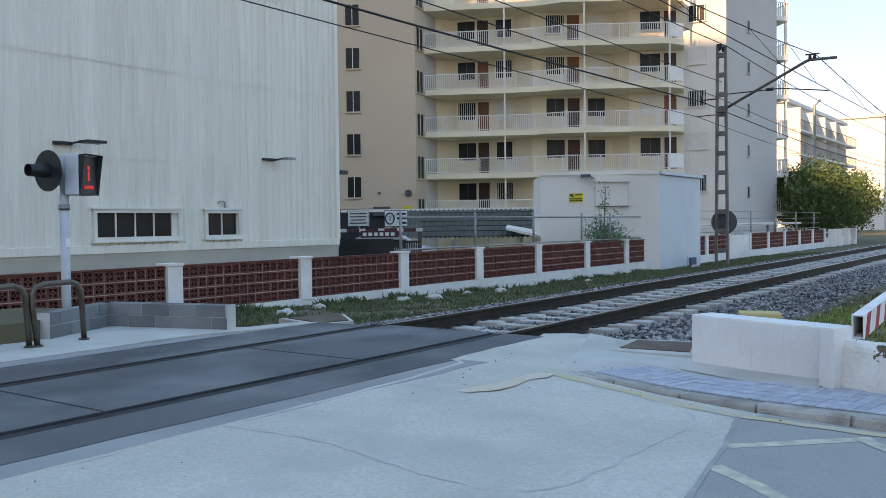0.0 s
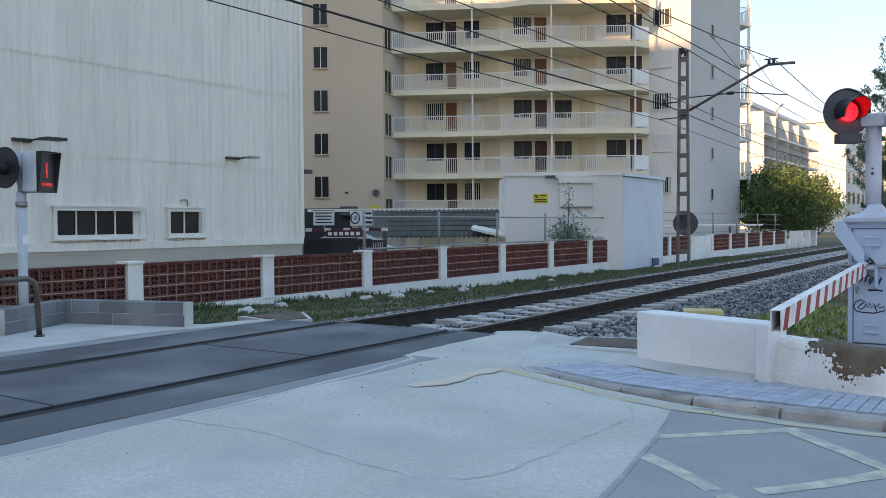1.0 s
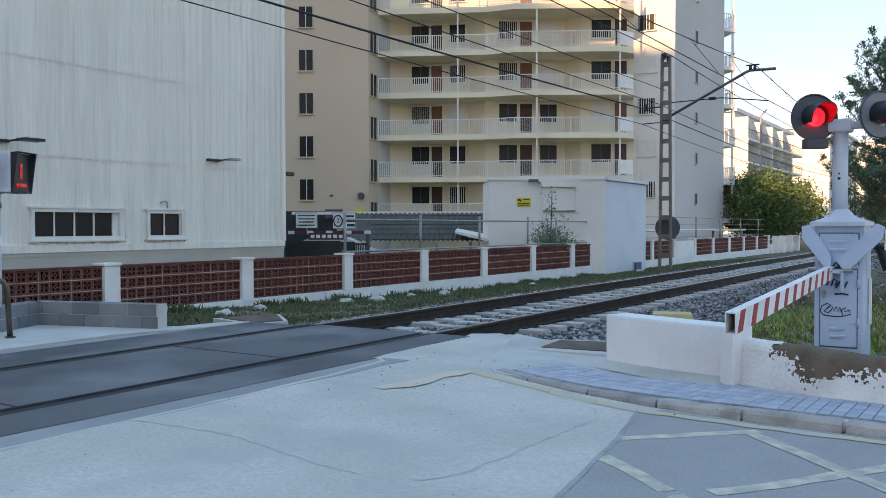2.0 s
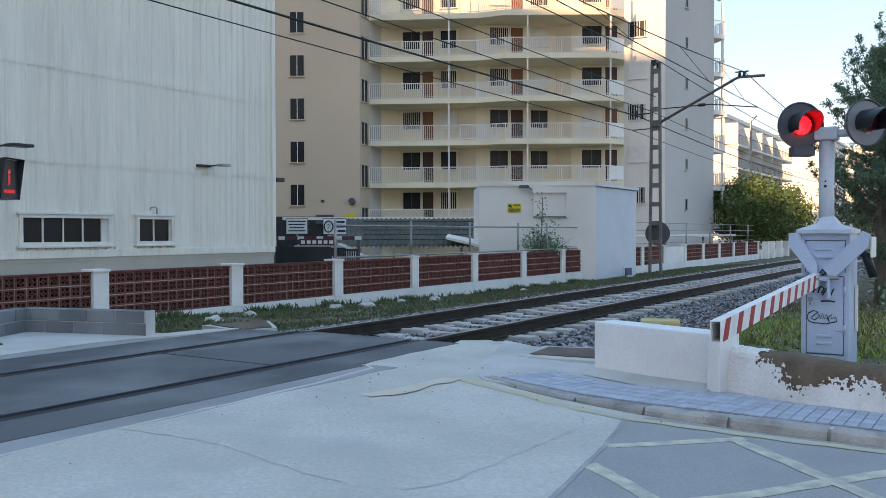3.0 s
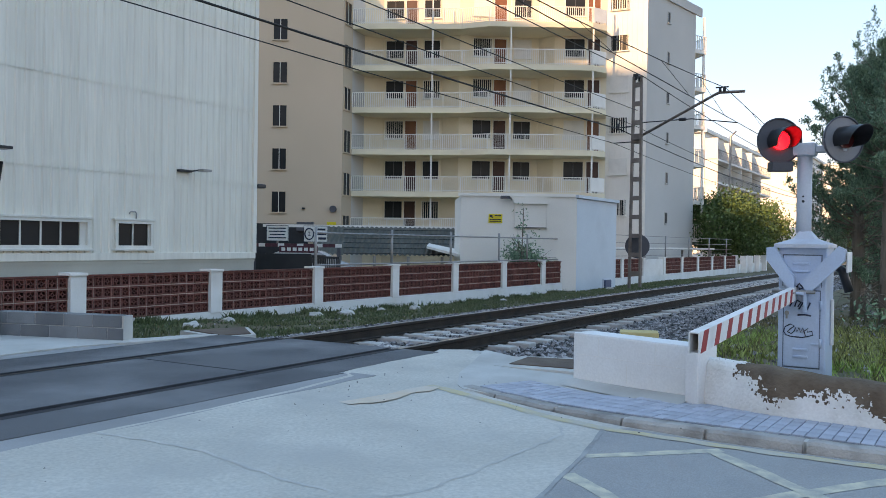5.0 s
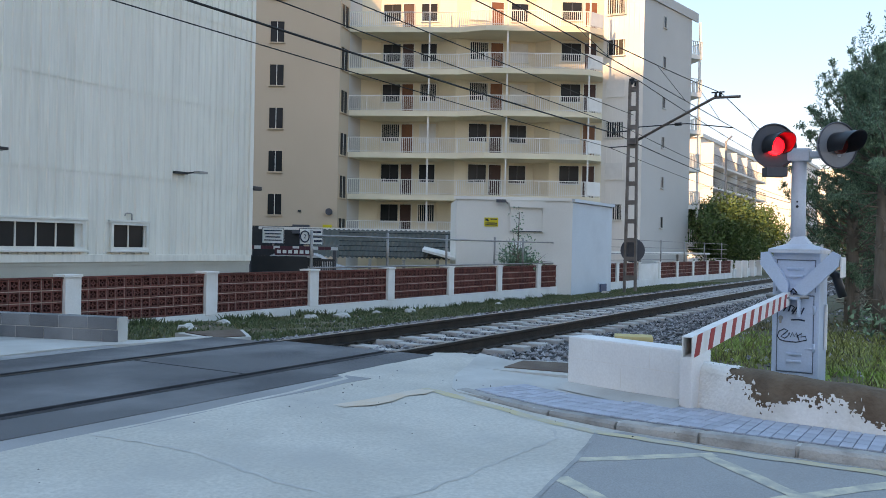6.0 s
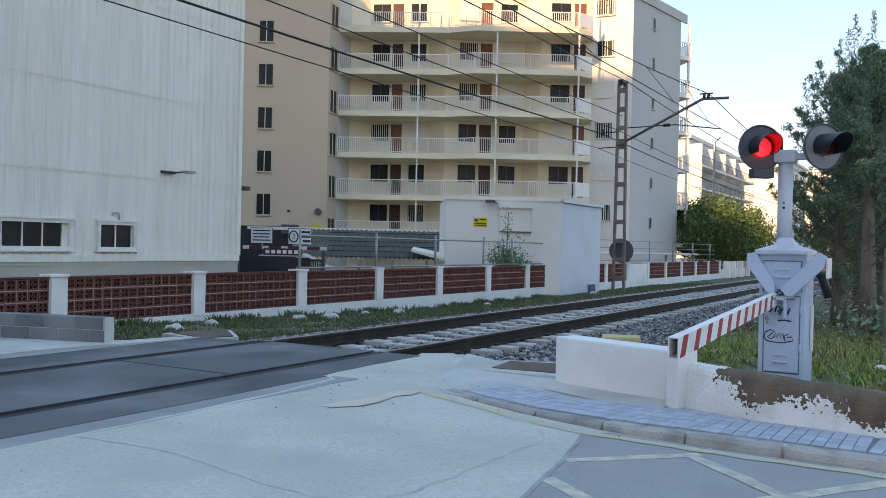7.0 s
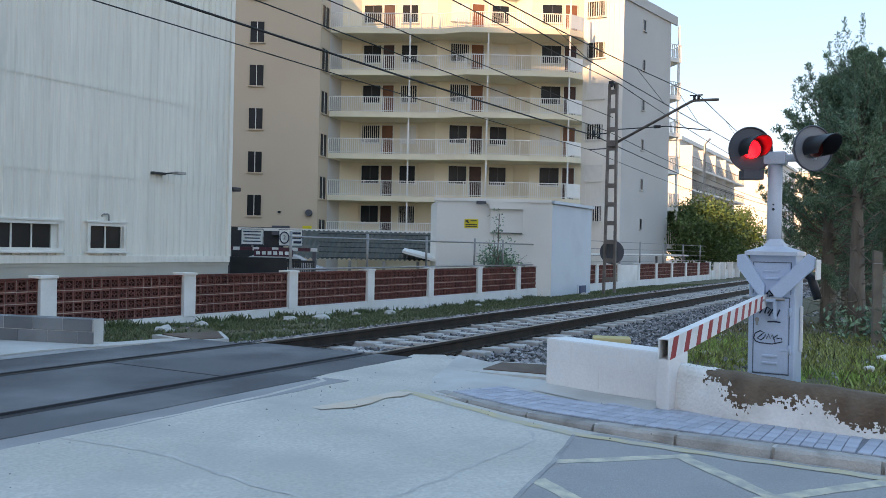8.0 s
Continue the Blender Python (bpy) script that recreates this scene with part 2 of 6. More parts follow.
# ---- building blocks ----
def box(bm, x0, x1, y0, y1, z0, z1, bevel=0.0):
    m = Matrix.LocRotScale(((x0 + x1) / 2, (y0 + y1) / 2, (z0 + z1) / 2), None, (abs(x1 - x0), abs(y1 - y0), abs(z1 - z0)))
    r = bmesh.ops.create_cube(bm, size=1, matrix=m)
    if bevel:
        edges = list({e for v in r["verts"] for e in v.link_edges})
        bmesh.ops.bevel(bm, geom=edges, offset=bevel, segments=2, affect="EDGES", profile=0.6)
    return bm


def tube(bm, pts, rad, seg=8, rad2=None, caps=True):
    """A round bar through points, tapering from rad to rad2."""
    pts = [Vector(p) for p in pts]
    rad2 = rad if rad2 is None else rad2
    rings = []
    for i, p in enumerate(pts):
        d = (pts[min(i + 1, len(pts) - 1)] - pts[max(i - 1, 0)]).normalized()
        u = d.orthogonal().normalized() if i == 0 else (u - d * u.dot(d)).normalized()
        v = d.cross(u)
        r = rad + (rad2 - rad) * i / max(1, len(pts) - 1)
        rings.append([bm.verts.new(p + (u * math.cos(a) + v * math.sin(a)) * r) for a in [2 * math.pi * k / seg for k in range(seg)]])
    for a, b in zip(rings, rings[1:]):
        for k in range(seg):
            bm.faces.new((a[k], a[(k + 1) % seg], b[(k + 1) % seg], b[k])).smooth = True
    if caps:
        bm.faces.new(rings[0][::-1])
        bm.faces.new(rings[-1])
    return bm


def prism(bm, pts, z0, z1):
    """An upright prism on the plan polygon pts (anticlockwise)."""
    lo = [bm.verts.new((x, y, z0)) for x, y in pts]
    hi = [bm.verts.new((x, y, z1)) for x, y in pts]
    bm.faces.new(hi)
    bm.faces.new(lo[::-1])
    for i in range(len(pts)):
        j = (i + 1) % len(pts)
        bm.faces.new((lo[i], lo[j], hi[j], hi[i]))
    return bm


def mesh_of(name, bm, mat, normals=True):
    if normals:
        bmesh.ops.recalc_face_normals(bm, faces=bm.faces)
    me = bpy.data.meshes.new(name)
    bm.to_mesh(me)
    bm.free()
    me.materials.append(mat)
    return me


def part(name, bm, mat, parent=None, label="", m=None):
    ob = new(name, mesh_of(name, bm, mat))
    if parent:
        ob.parent = parent
    if m is not None:
        ob.matrix_basis = m
    return tagged(ob, label)


def thing(name, label, category, m=None, group="", kind=""):
    e = new(name)
    e.empty_display_size = 0.2
    if m is not None:
        e.matrix_basis = m
    return tagged(e, label, category, group, kind)


def structure(name, bm, mat, label, category):
    return tagged(part(name, bm, mat), label, category, "", "structure")


def raw_mesh(name, verts, faces, mat):
    me = bpy.data.meshes.new(name)
    me.from_pydata([tuple(v) for v in verts], [], [tuple(f) for f in faces])
    me.materials.append(mat)
    return me


def B():
    return bmesh.new()


# ---- ground ----
def ground_z(x, y):
    """Height of the bare earth: track bed across y 4 to 10, lower ground beyond it, a raised verge beside the pavement."""
    if y > 4.6:
        z = -0.30 - 0.32 * min(1, max(0, (y - 9.6) / 3.6)) * min(1, max(0.1, (x - 8) / 14))
    else:
        z = -0.30 + 0.32 * min(1, max(0, (4.6 - y) / 1.6))
    if x < 8.2 and y < 12.5:
        z = min(z, -0.22)
    return z + 0.03 * noise.noise((x * 0.7, y * 0.7, 0))


def road_z(y):
    return -0.09 + 0.09 * min(1, max(0, (y - 3.4) / 1.9))


def pave_z(y):
    return road_z(y) + 0.004 + 0.064 * min(1, max(0, (4.4 - y) / 2.4))


xs = [-400, -120, -40, -12] + [-6 + 0.6 * i for i in range(130)] + [76, 84, 96, 120, 160, 240, 420, 900, 2500]
ys = [-900, -200, -60, -20, -8] + [-4 + 0.4 * i for i in range(50)] + [17, 20, 26, 40, 70, 140, 300, 900]
verts = [(x, y, ground_z(x, y)) for y in ys for x in xs]
nx = len(xs)
faces = [(j * nx + i, j * nx + i + 1, (j + 1) * nx + i + 1, (j + 1) * nx + i) for j in range(len(ys) - 1) for i in range(nx - 1)]
ground = tagged(new("ground", raw_mesh("ground", verts, faces, DIRT)), "bare brown earth with sparse weeds beside the railway", "ground", "", "structure")


def sheet(bm, left, right, zf, depth=0.0):
    """A surface between two plan lines of equal length, at heights zf(y), with skirts if depth."""
    a = [bm.verts.new((x, y, zf(y))) for x, y in left]
    b = [bm.verts.new((x, y, zf(y))) for x, y in right]
    for i in range(len(a) - 1):
        bm.faces.new((a[i], b[i], b[i + 1], a[i + 1]))
    if depth:
        for line in (a, b):
            low = [bm.verts.new(v.co - Vector((0, 0, depth))) for v in line]
            for i in range(len(line) - 1):
                bm.faces.new((line[i], line[i + 1], low[i + 1], low[i]))
    return bm


def dense(line, step=0.35):
    out = []
    for (x0, y0), (x1, y1) in zip(line, line[1:]):
        k = max(1, int(math.hypot(x1 - x0, y1 - y0) / step))
        out += [(x0 + (x1 - x0) * i / k, y0 + (y1 - y0) * i / k) for i in range(k)]
    return out + [line[-1]]


def resample(line, count):
    ds = [0]
    for p, q in zip(line, line[1:]):
        ds.append(ds[-1] + math.dist(p, q))
    out = []
    for k in range(count):
        d = ds[-1] * k / (count - 1)
        i = max(j for j in range(len(ds) - 1) if ds[j] <= d + 1e-9)
        f = (d - ds[i]) / max(1e-9, ds[i + 1] - ds[i])
        out.append(tuple(line[i][c] + (line[i + 1][c] - line[i][c]) * f for c in (0, 1)))
    return out


KERB_LINE = [(5.9, -12), (6.10, 0.2), (6.17, 1.0), (6.20, 2.0), (6.32, 2.74), (6.54, 3.5), (6.68, 4.0), (6.85, 4.4), (7.5, 4.75), (8.25, 5.0)]
# concrete apron of the road, up to the asphalt of the crossing
bm = B()
near_edge = [(-14, -12), (-14, 0.2), (-14, 1.0), (-14, 2.0), (-14, 2.74), (-14, 3.5), (-14, 4.0), (-14, 4.4), (-14, 4.75), (-14, 5.0)]
for (l0, r0), (l1, r1) in zip(zip(near_edge, KERB_LINE), list(zip(near_edge, KERB_LINE))[1:]):
    k = max(1, int((l1[1] - l0[1]) / 0.3)) if l0[1] > 0 else 1
    for i in range(k):
        f, g = i / k, (i + 1) / k
        q = [(l0[0], l0[1] + (l1[1] - l0[1]) * f), (r0[0] + (r1[0] - r0[0]) * f, r0[1] + (r1[1] - r0[1]) * f),
             (r0[0] + (r1[0] - r0[0]) * g, r0[1] + (r1[1] - r0[1]) * g), (l0[0], l0[1] + (l1[1] - l0[1]) * g)]
        bm.faces.new([bm.verts.new((x, y, road_z(y))) for x, y in q])
ragged = [(-14, 5.3)] + [(-13.5 + 0.25 * i, 5.30 + 0.04 * noise.noise((i * 0.5, 3, 0)) + 0.025 * noise.noise((i * 1.7, 9, 0))) for i in range(76)]
ragged += [(5.7, 5.32), (6.2, 5.38), (6.6, 5.42), (6.72, 5.58), (7.0, 5.62), (7.6, 5.65), (8.0, 5.66), (8.45, 5.66), (8.75, 5.60)]
low = [(x, 5.0) for x, y in ragged]
sheet(bm, low, ragged, road_z)
bm.faces.new([bm.verts.new((x, y, road_z(y) - 0.002)) for x, y in [(8.25, 5.0), (8.62, 5.12), (8.95, 5.45), (8.75, 5.75), (8.2, 5.6)]])
bmesh.ops.remove_doubles(bm, verts=bm.verts, dist=0.0005)
road = structure("road", bm, CONCRETE, "pale grey concrete road apron before the level crossing", "road")

# asphalt of the crossing, with grooves along both rails
RAIL_NEAR, RAIL_FAR, TOP = 6.15, 7.89, 0.0
CROSS_X0, CROSS_X1 = -16.0, 8.5


def strip(name, y0, y1, z, mat, label, x0=CROSS_X0, x1=CROSS_X1, skew=0.0, wave=0.0, thick=0.12, parent=None):
    bm = B()
    cols = [x0 + (x1 - x0) * i / 60 for i in range(61)]
    top = []
    for x in cols:
        w = wave * (noise.noise((x * 0.9, y0, 0)) + 0.5 * noise.noise((x * 3.1, y0, 4)))
        top.append((bm.verts.new((x + (0.0 if x < x1 else skew * y0), y0 + w, z)), bm.verts.new((x + (0.0 if x < x1 else skew * y1), y1, z))))
    for (a, b), (c, d) in zip(top, top[1:]):
        bm.faces.new((a, c, d, b))
    r = bmesh.ops.extrude_face_region(bm, geom=bm.faces[:])
    for v in [g for g in r["geom"] if isinstance(g, bmesh.types.BMVert)]:
        v.co.z -= thick
    return part(name, bm, mat, parent, label)


crossing = thing("level_crossing_surface", "dark grey asphalt level crossing surface with two rail grooves", "road surface", kind="structure")
strip("near_asphalt", 5.54, RAIL_NEAR - 0.05, 0.004, ASPHALT, "dark asphalt beside the rail", x1=6.66, wave=0.03, parent=crossing)
strip("near_asphalt_end", 5.62, RAIL_NEAR - 0.05, 0.003, ASPHALT, "", x0=6.66, x1=8.5, wave=0.02, parent=crossing)
strip("worn_asphalt_edge", 5.25, 5.60, -0.002, ASPHALT_EDGE, "grey worn asphalt edge", x1=6.75, wave=0.06, parent=crossing)
strip("middle_asphalt", RAIL_NEAR + 0.11, RAIL_FAR - 0.11, 0.004, ASPHALT, "dark asphalt between the rails", parent=crossing)
strip("far_asphalt", RAIL_FAR + 0.05, 8.75, 0.004, ASPHALT, "dark asphalt behind the far rail", x1=8.3, wave=0.0, parent=crossing)
# transverse joints of the asphalt panels
for x in (6.2, 3.6, 1.0, -1.6):
    bm = box(B(), x, x + 0.02, RAIL_NEAR + 0.12, RAIL_FAR - 0.12, 0.0, 0.007)
    part("panel_joint", bm, JOINT, crossing)

# far footway beyond the crossing
bm = B()
edge0 = [(-14, 8.75), (2.0, 8.95), (5.4, 9.02), (6.4, 9.08), (7.2, 8.86), (7.9, 8.72), (8.25, 8.76)]
edge1 = [(-14, 12.4), (2.0, 12.4), (5.0, 12.4), (6.4, 11.6), (7.15, 9.6), (7.4, 9.12), (8.0, 9.0)]
sheet(bm, edge0, edge1, lambda y: 0.012, 0.25)
far_footway = structure("pavement_far", bm, PAVING, "pale concrete footway beyond the crossing", "pavement")
bm = B()
sheet(bm, [(-14, 8.7), (3, 8.7), (6.8, 8.74)], [(-14, 8.97), (3, 8.99), (6.8, 8.95)], lambda y: 0.008)
structure("footway_ramp", bm, ASPHALT_EDGE, "worn grey asphalt strip before the footway", "pavement")

# right-hand pavement: concrete bed, kerb stones, tiles
bm = B()
inner = [(9.0, -12), (9.0, 0.2), (8.6, 1.0), (8.2, 1.8), (7.9, 2.4), (7.95, 3.0), (8.1, 3.6), (8.45, 4.2), (8.8, 4.75), (9.0, 5.3)]
outer = [(x + 0.05 if y < 4.2 else x - 0.04, y) for x, y in KERB_LINE]
o2, i2 = resample(dense(outer[1:]), 30), resample(dense(inner[1:]), 30)
sheet(bm, o2, i2, pave_z, 0.3)
sheet(bm, [outer[0], outer[1]], [inner[0], inner[1]], pave_z, 0.3)
pavement = structure("pavement", bm, PAVING, "worn concrete pavement with blue-grey tactile tiles", "pavement")

# darker asphalt and the painted box lines on the road
bm = B()
bm.faces.new([bm.verts.new((x, y, road_z(y) + 0.003)) for x, y in [(-9, 0.9), (-9, -12), (5.88, -12), (6.08, 0.2), (6.15, 1.0), (6.18, 2.0), (6.27, 2.66), (6.12, 2.80), (5.32, 2.63), (4.27, 2.47), (2.0, 2.15)]])
structure("road_patch", bm, ROAD_GREY, "darker grey asphalt part of the road", "road")


def ribbon(name, line, width, mat, label, zf, lift=0.008, ragged_by=0.0):
    bm = B()
    pts = dense(line, 0.06)
    if ragged_by > 0.85:
        pts = [(x + 0.10 * noise.noise((x * 1.7, y * 1.7, 4)) + 0.03 * noise.noise((x * 7, y * 7, 6)), y + 0.05 * noise.noise((x * 6, y * 6, 9))) for x, y in pts]
    a, b = [], []
    for i, (x, y) in enumerate(pts):
        p, q = pts[max(0, i - 1)], pts[min(len(pts) - 1, i + 1)]
        dx, dy = q[0] - p[0], q[1] - p[1]
        s = width / 2 / math.hypot(dx, dy)
        w = 1 + ragged_by * noise.noise((x * 5, y * 5, 1))
        v = 1 + ragged_by * noise.noise((x * 5, y * 5, 7))
        a.append(bm.verts.new((x - dy * s * w, y + dx * s * w, zf(y) + lift)))
        b.append(bm.verts.new((x + dy * s * v, y - dx * s * v, zf(y) + lift)))
    for i in range(len(pts) - 1):
        x, y = pts[i]
        if 0.3 < ragged_by < 0.85 and noise.noise((x * 7.3, y * 7.3, 11)) > 0.6:
            continue
        bm.faces.new((a[i], b[i], b[i + 1], a[i + 1]))
    return structure(name, bm, mat, label, "road marking")


ribbon("box_line", [(5.31, 2.62), (5.62, 2.29), (5.96, 1.94)], 0.10, LINE_WHITE, "worn cream painted line on the asphalt", road_z, 0.005, 0.35)
ribbon("box_line", [(4.87, 2.55), (4.61, 2.23), (4.33, 1.92), (3.95, 1.5)], 0.10, LINE_WHITE, "worn cream painted line on the asphalt", road_z, 0.005, 0.35)
ribbon("box_line", [(5.93, 2.02), (5.25, 1.33), (4.45, 0.52)], 0.10, LINE_WHITE, "worn cream painted line on the asphalt", road_z, 0.0065, 0.35)
ribbon("box_line", [(4.51, 1.83), (4.78, 1.61), (5.2, 1.34), (5.77, 0.94), (6.0, 0.78)], 0.10, LINE_WHITE, "worn cream painted line on the asphalt", road_z, 0.0058, 0.35)
ribbon("edge_line", [(5.75, -3), (5.98, 0.2), (6.06, 1.0), (6.05, 1.5), (6.08, 2.1), (6.15, 2.78)], 0.10, LINE_YELLOW, "worn yellow kerb line", road_z, 0.0072, 0.6)
ribbon("edge_line", [(6.15, 2.78), (6.28, 3.2), (6.42, 3.6), (6.55, 4.05), (6.66, 4.4), (6.72, 4.62)], 0.11, LINE_YELLOW, "faded yellow kerb line bending onto the apron", road_z, 0.0035, 0.5)
ribbon("faded_mark", [(6.70, 4.58), (6.45, 4.62), (6.2, 4.62), (5.9, 4.66), (5.6, 4.72)], 0.24, LINE_ORANGE, "faded orange paint trace on the concrete", road_z, 0.0025, 0.8)
ribbon("road_crack", [(3.83, 5.3), (3.92, 4.94), (3.9, 4.67), (3.87, 4.18), (3.84, 3.73), (3.81, 3.4)], 0.026, FAINT, "faint filled crack in the concrete", road_z, 0.002, 0.9)
ribbon("road_crack", [(3.81, 3.4), (3.89, 3.17), (4.11, 3.04), (4.46, 3.03), (5.17, 3.0), (5.82, 2.98), (6.07, 3.15)], 0.026, FAINT, "faint filled crack in the concrete", road_z, 0.002, 0.9)
ribbon("road_joint", [(6.12, 2.80), (5.32, 2.63), (4.27, 2.47), (2.0, 2.15)], 0.03, CRACK, "dark joint between concrete and asphalt", road_z, 0.006, 0.5)

# ---- railway track ----
track = thing("railway_track", "single railway track with rusty rails on concrete sleepers", "railway track")


def rail(y):
    prof = [(-0.07, -0.165), (0.07, -0.165), (0.07, -0.15), (0.012, -0.135), (0.010, -0.045), (0.034, -0.032), (0.034, -0.006), (0.028, 0.0), (-0.028, 0.0), (-0.034, -0.006), (-0.034, -0.032), (-0.010, -0.045), (-0.012, -0.135), (-0.07, -0.15)]
    bm = B()
    ends = [[bm.verts.new((x, y + a, b - 0.004)) for a, b in prof] for x in (-30, 8.3, 30, 90, 400)]
    for p, q in zip(ends, ends[1:]):
        for k in range(len(prof)):
            j = (k + 1) % len(prof)
            bm.faces.new((p[k], p[j], q[j], q[k]))
    part("rail", bm, RAIL_SIDE, track, "dark rusty rail")
    bm = box(B(), 8.5, 400, y - 0.026, y + 0.026, -0.004, 0.001)
    part("rail_head", bm, RAIL_TOP, track, "polished rail head")


for y in (RAIL_NEAR, RAIL_FAR):
    s = 1 if y == RAIL_NEAR else -1
    part("flangeway", box(B(), CROSS_X0, CROSS_X1 - 0.05, y + s * 0.036, y + s * 0.109, -0.06, -0.012), JOINT, crossing, "dark rail groove")
    part("rubber_edge", box(B(), CROSS_X0, CROSS_X1 - 0.05, y + s * 0.103, y + s * 0.122, -0.06, 0.0065), JOINT, crossing, "black rubber edge strip")
    part("rubber_edge", box(B(), CROSS_X0, CROSS_X1 - 0.05, y - s * 0.062, y - s * 0.036, -0.06, 0.0065), JOINT, crossing, "black rubber edge strip")
rail(RAIL_NEAR)
rail(RAIL_FAR)

# ballast bed
bm = B()
prof = [(3.9, -0.28), (4.5, -0.24), (4.9, -0.22), (5.3, -0.235), (8.75, -0.235), (9.1, -0.22), (9.9, -0.33), (10.4, -0.40)]
rows = [[bm.verts.new((x, y, z + 0.02 * noise.noise((x, y, 0)))) for y, z in prof] for x in [8.3 + 0.5 * i for i in range(140)] + [90, 130, 200, 400]]
for p, q in zip(rows, rows[1:]):
    for k in range(len(prof) - 1):
        bm.faces.new((p[k], q[k], q[k + 1], p[k + 1]))
structure("ballast_bed", bm, BALLAST_BED, "grey crushed stone railway bed", "ballast")

# ---- boundary wall ----
FENCE_Y = 13.92
POSTS = [-13.2, -9.9, -6.6, -3.3, 0.0, 3.3, 6.6, 9.9, 13.15, 16.45, 19.72, 22.95, 26.2, 29.35]
POSTS2 = [37.9, 41.0, 44.3, 47.6, 50.9, 54.2, 57.5, 60.8]
boundary = thing("boundary_wall", "low white wall with red breeze-block panels beside the railway", "wall", kind="structure")


def wall_post(x, z1=0.60, z0=-0.30):
    bm = box(B(), x - 0.16, x + 0.16, FENCE_Y - 0.14, FENCE_Y + 0.14, z0, z1 - 0.05, 0.01)
    post = part("post", bm, WHITE_WALL, boundary, "white rendered post")
    part("post_cap", box(B(), x - 0.19, x + 0.17, FENCE_Y - 0.17, FENCE_Y + 0.17, z1 - 0.05, z1, 0.008), WHITE_WALL, post)


for x in POSTS + POSTS2:
    wall_post(x)
bm = B()
box(bm, -13.3, 31.3, FENCE_Y - 0.12, FENCE_Y + 0.12, -0.9, -0.27, 0.01)
part("plinth", bm, WHITE_WALL, boundary, "stained whitewashed plinth")
part("plinth", box(B(), 35.6, 61.0, FENCE_Y - 0.12, FENCE_Y + 0.12, -0.95, -0.27, 0.01), WHITE_WALL, boundary, "stained whitewashed plinth")
part("solid_panel", box(B(), 41.1, 44.2, FENCE_Y - 0.1, FENCE_Y + 0.1, -0.27, 0.5, 0.01), WHITE_WALL, boundary, "white rendered panel")

# ---- warehouse ----
WX, WY, WH = 17.93, 17.3, 10.5
warehouse = thing("warehouse", "large beige corrugated metal warehouse with low strip windows", "building")
WIN = [(10.54, 12.71, 0.97, 1.62), (13.39, 14.46, 0.97, 1.62)]


def cladding(bm, x0, x1, z0, z1, y):
    """Vertical ribbed sheet: a narrow raised rib every 0.21 m."""
    pts = [(x0, 0)]
    x = math.ceil(x0 / 0.21) * 0.21
    while x < x1 - 0.08:
        pts += [(x, 0), (x + 0.02, -0.03), (x + 0.05, -0.03), (x + 0.07, 0)]
        x += 0.21
    pts.append((x1, 0))
    pts = sorted(p for p in pts if p[0] <= x1)
    lo = [bm.verts.new((x, y + d, z0)) for x, d in pts]
    hi = [bm.verts.new((x, y + d, z1)) for x, d in pts]
    for i in range(len(pts) - 1):
        bm.faces.new((lo[i], lo[i + 1], hi[i + 1], hi[i]))


def sheet_band(z0, z1, off):
    bm = B()
    for a, b in [(-30.0, WX)]:
        cladding(bm, a, b, z0, z1, WY - off)
    part("cladding_sheet", bm, CLADDING, warehouse)


bm = B()
segs = [(-30.0, 10.54), (12.71, 13.39), (14.46, WX)]
for a, b in segs:
    cladding(bm, a, b, 0.86, 2.72, WY)
for a, b, z0, z1 in WIN:
    cladding(bm, a, b, 0.86, z0, WY)
    cladding(bm, a, b, z1, 2.72, WY)
part("cladding_sheet", bm, CLADDING, warehouse)
sheet_band(2.70, 4.70, 0.012)
sheet_band(4.68, 6.9, 0.024)
sheet_band(6.88, WH, 0.036)
bm = B()
for x0, x1, z0, z1 in [(-30, 10.54, -0.9, WH), (12.71, 13.39, -0.9, WH), (14.46, WX - 0.03, -0.9, WH), (10.54, 12.71, -0.9, 0.97), (10.54, 12.71, 1.62, WH), (13.39, 14.46, -0.9, 0.97), (13.39, 14.46, 1.62, WH)]:
    box(bm, x0, x1, WY + 0.05, WY + 0.25, z0, z1)
box(bm, WX - 0.25, WX - 0.03, WY + 0.25, WY + 22, -0.9, WH)
box(bm, -30, -29.8, WY + 0.25, WY + 22, -0.9, WH)
box(bm, -29.8, WX - 0.25, WY + 21.8, WY + 22, -0.9, WH)
part("wall", bm, PLINTH, warehouse)
part("roof", box(B(), -30.2, WX + 0.1, WY - 0.1, WY + 22.2, WH, WH + 0.25, 0.02), CLADDING, warehouse)
part("base_course", box(B(), -30, WX, WY - 0.03, WY + 0.05, -0.9, 0.62), PLINTH, warehouse, "beige rendered base course")
part("drip_flashing", box(B(), -30, WX + 0.02, WY - 0.07, WY + 0.05, 0.70, 0.87, 0.01), CLADDING, warehouse, "beige metal flashing")
part("lower_band", box(B(), -30, WX + 0.01, WY - 0.045, WY + 0.05, 0.62, 0.70), PLINTH, warehouse)
part("corner_flashing", box(B(), WX - 0.10, WX + 0.03, WY - 0.09, WY + 0.06, 0.86, WH, 0.01), CLADDING, warehouse, "pale corner flashing")
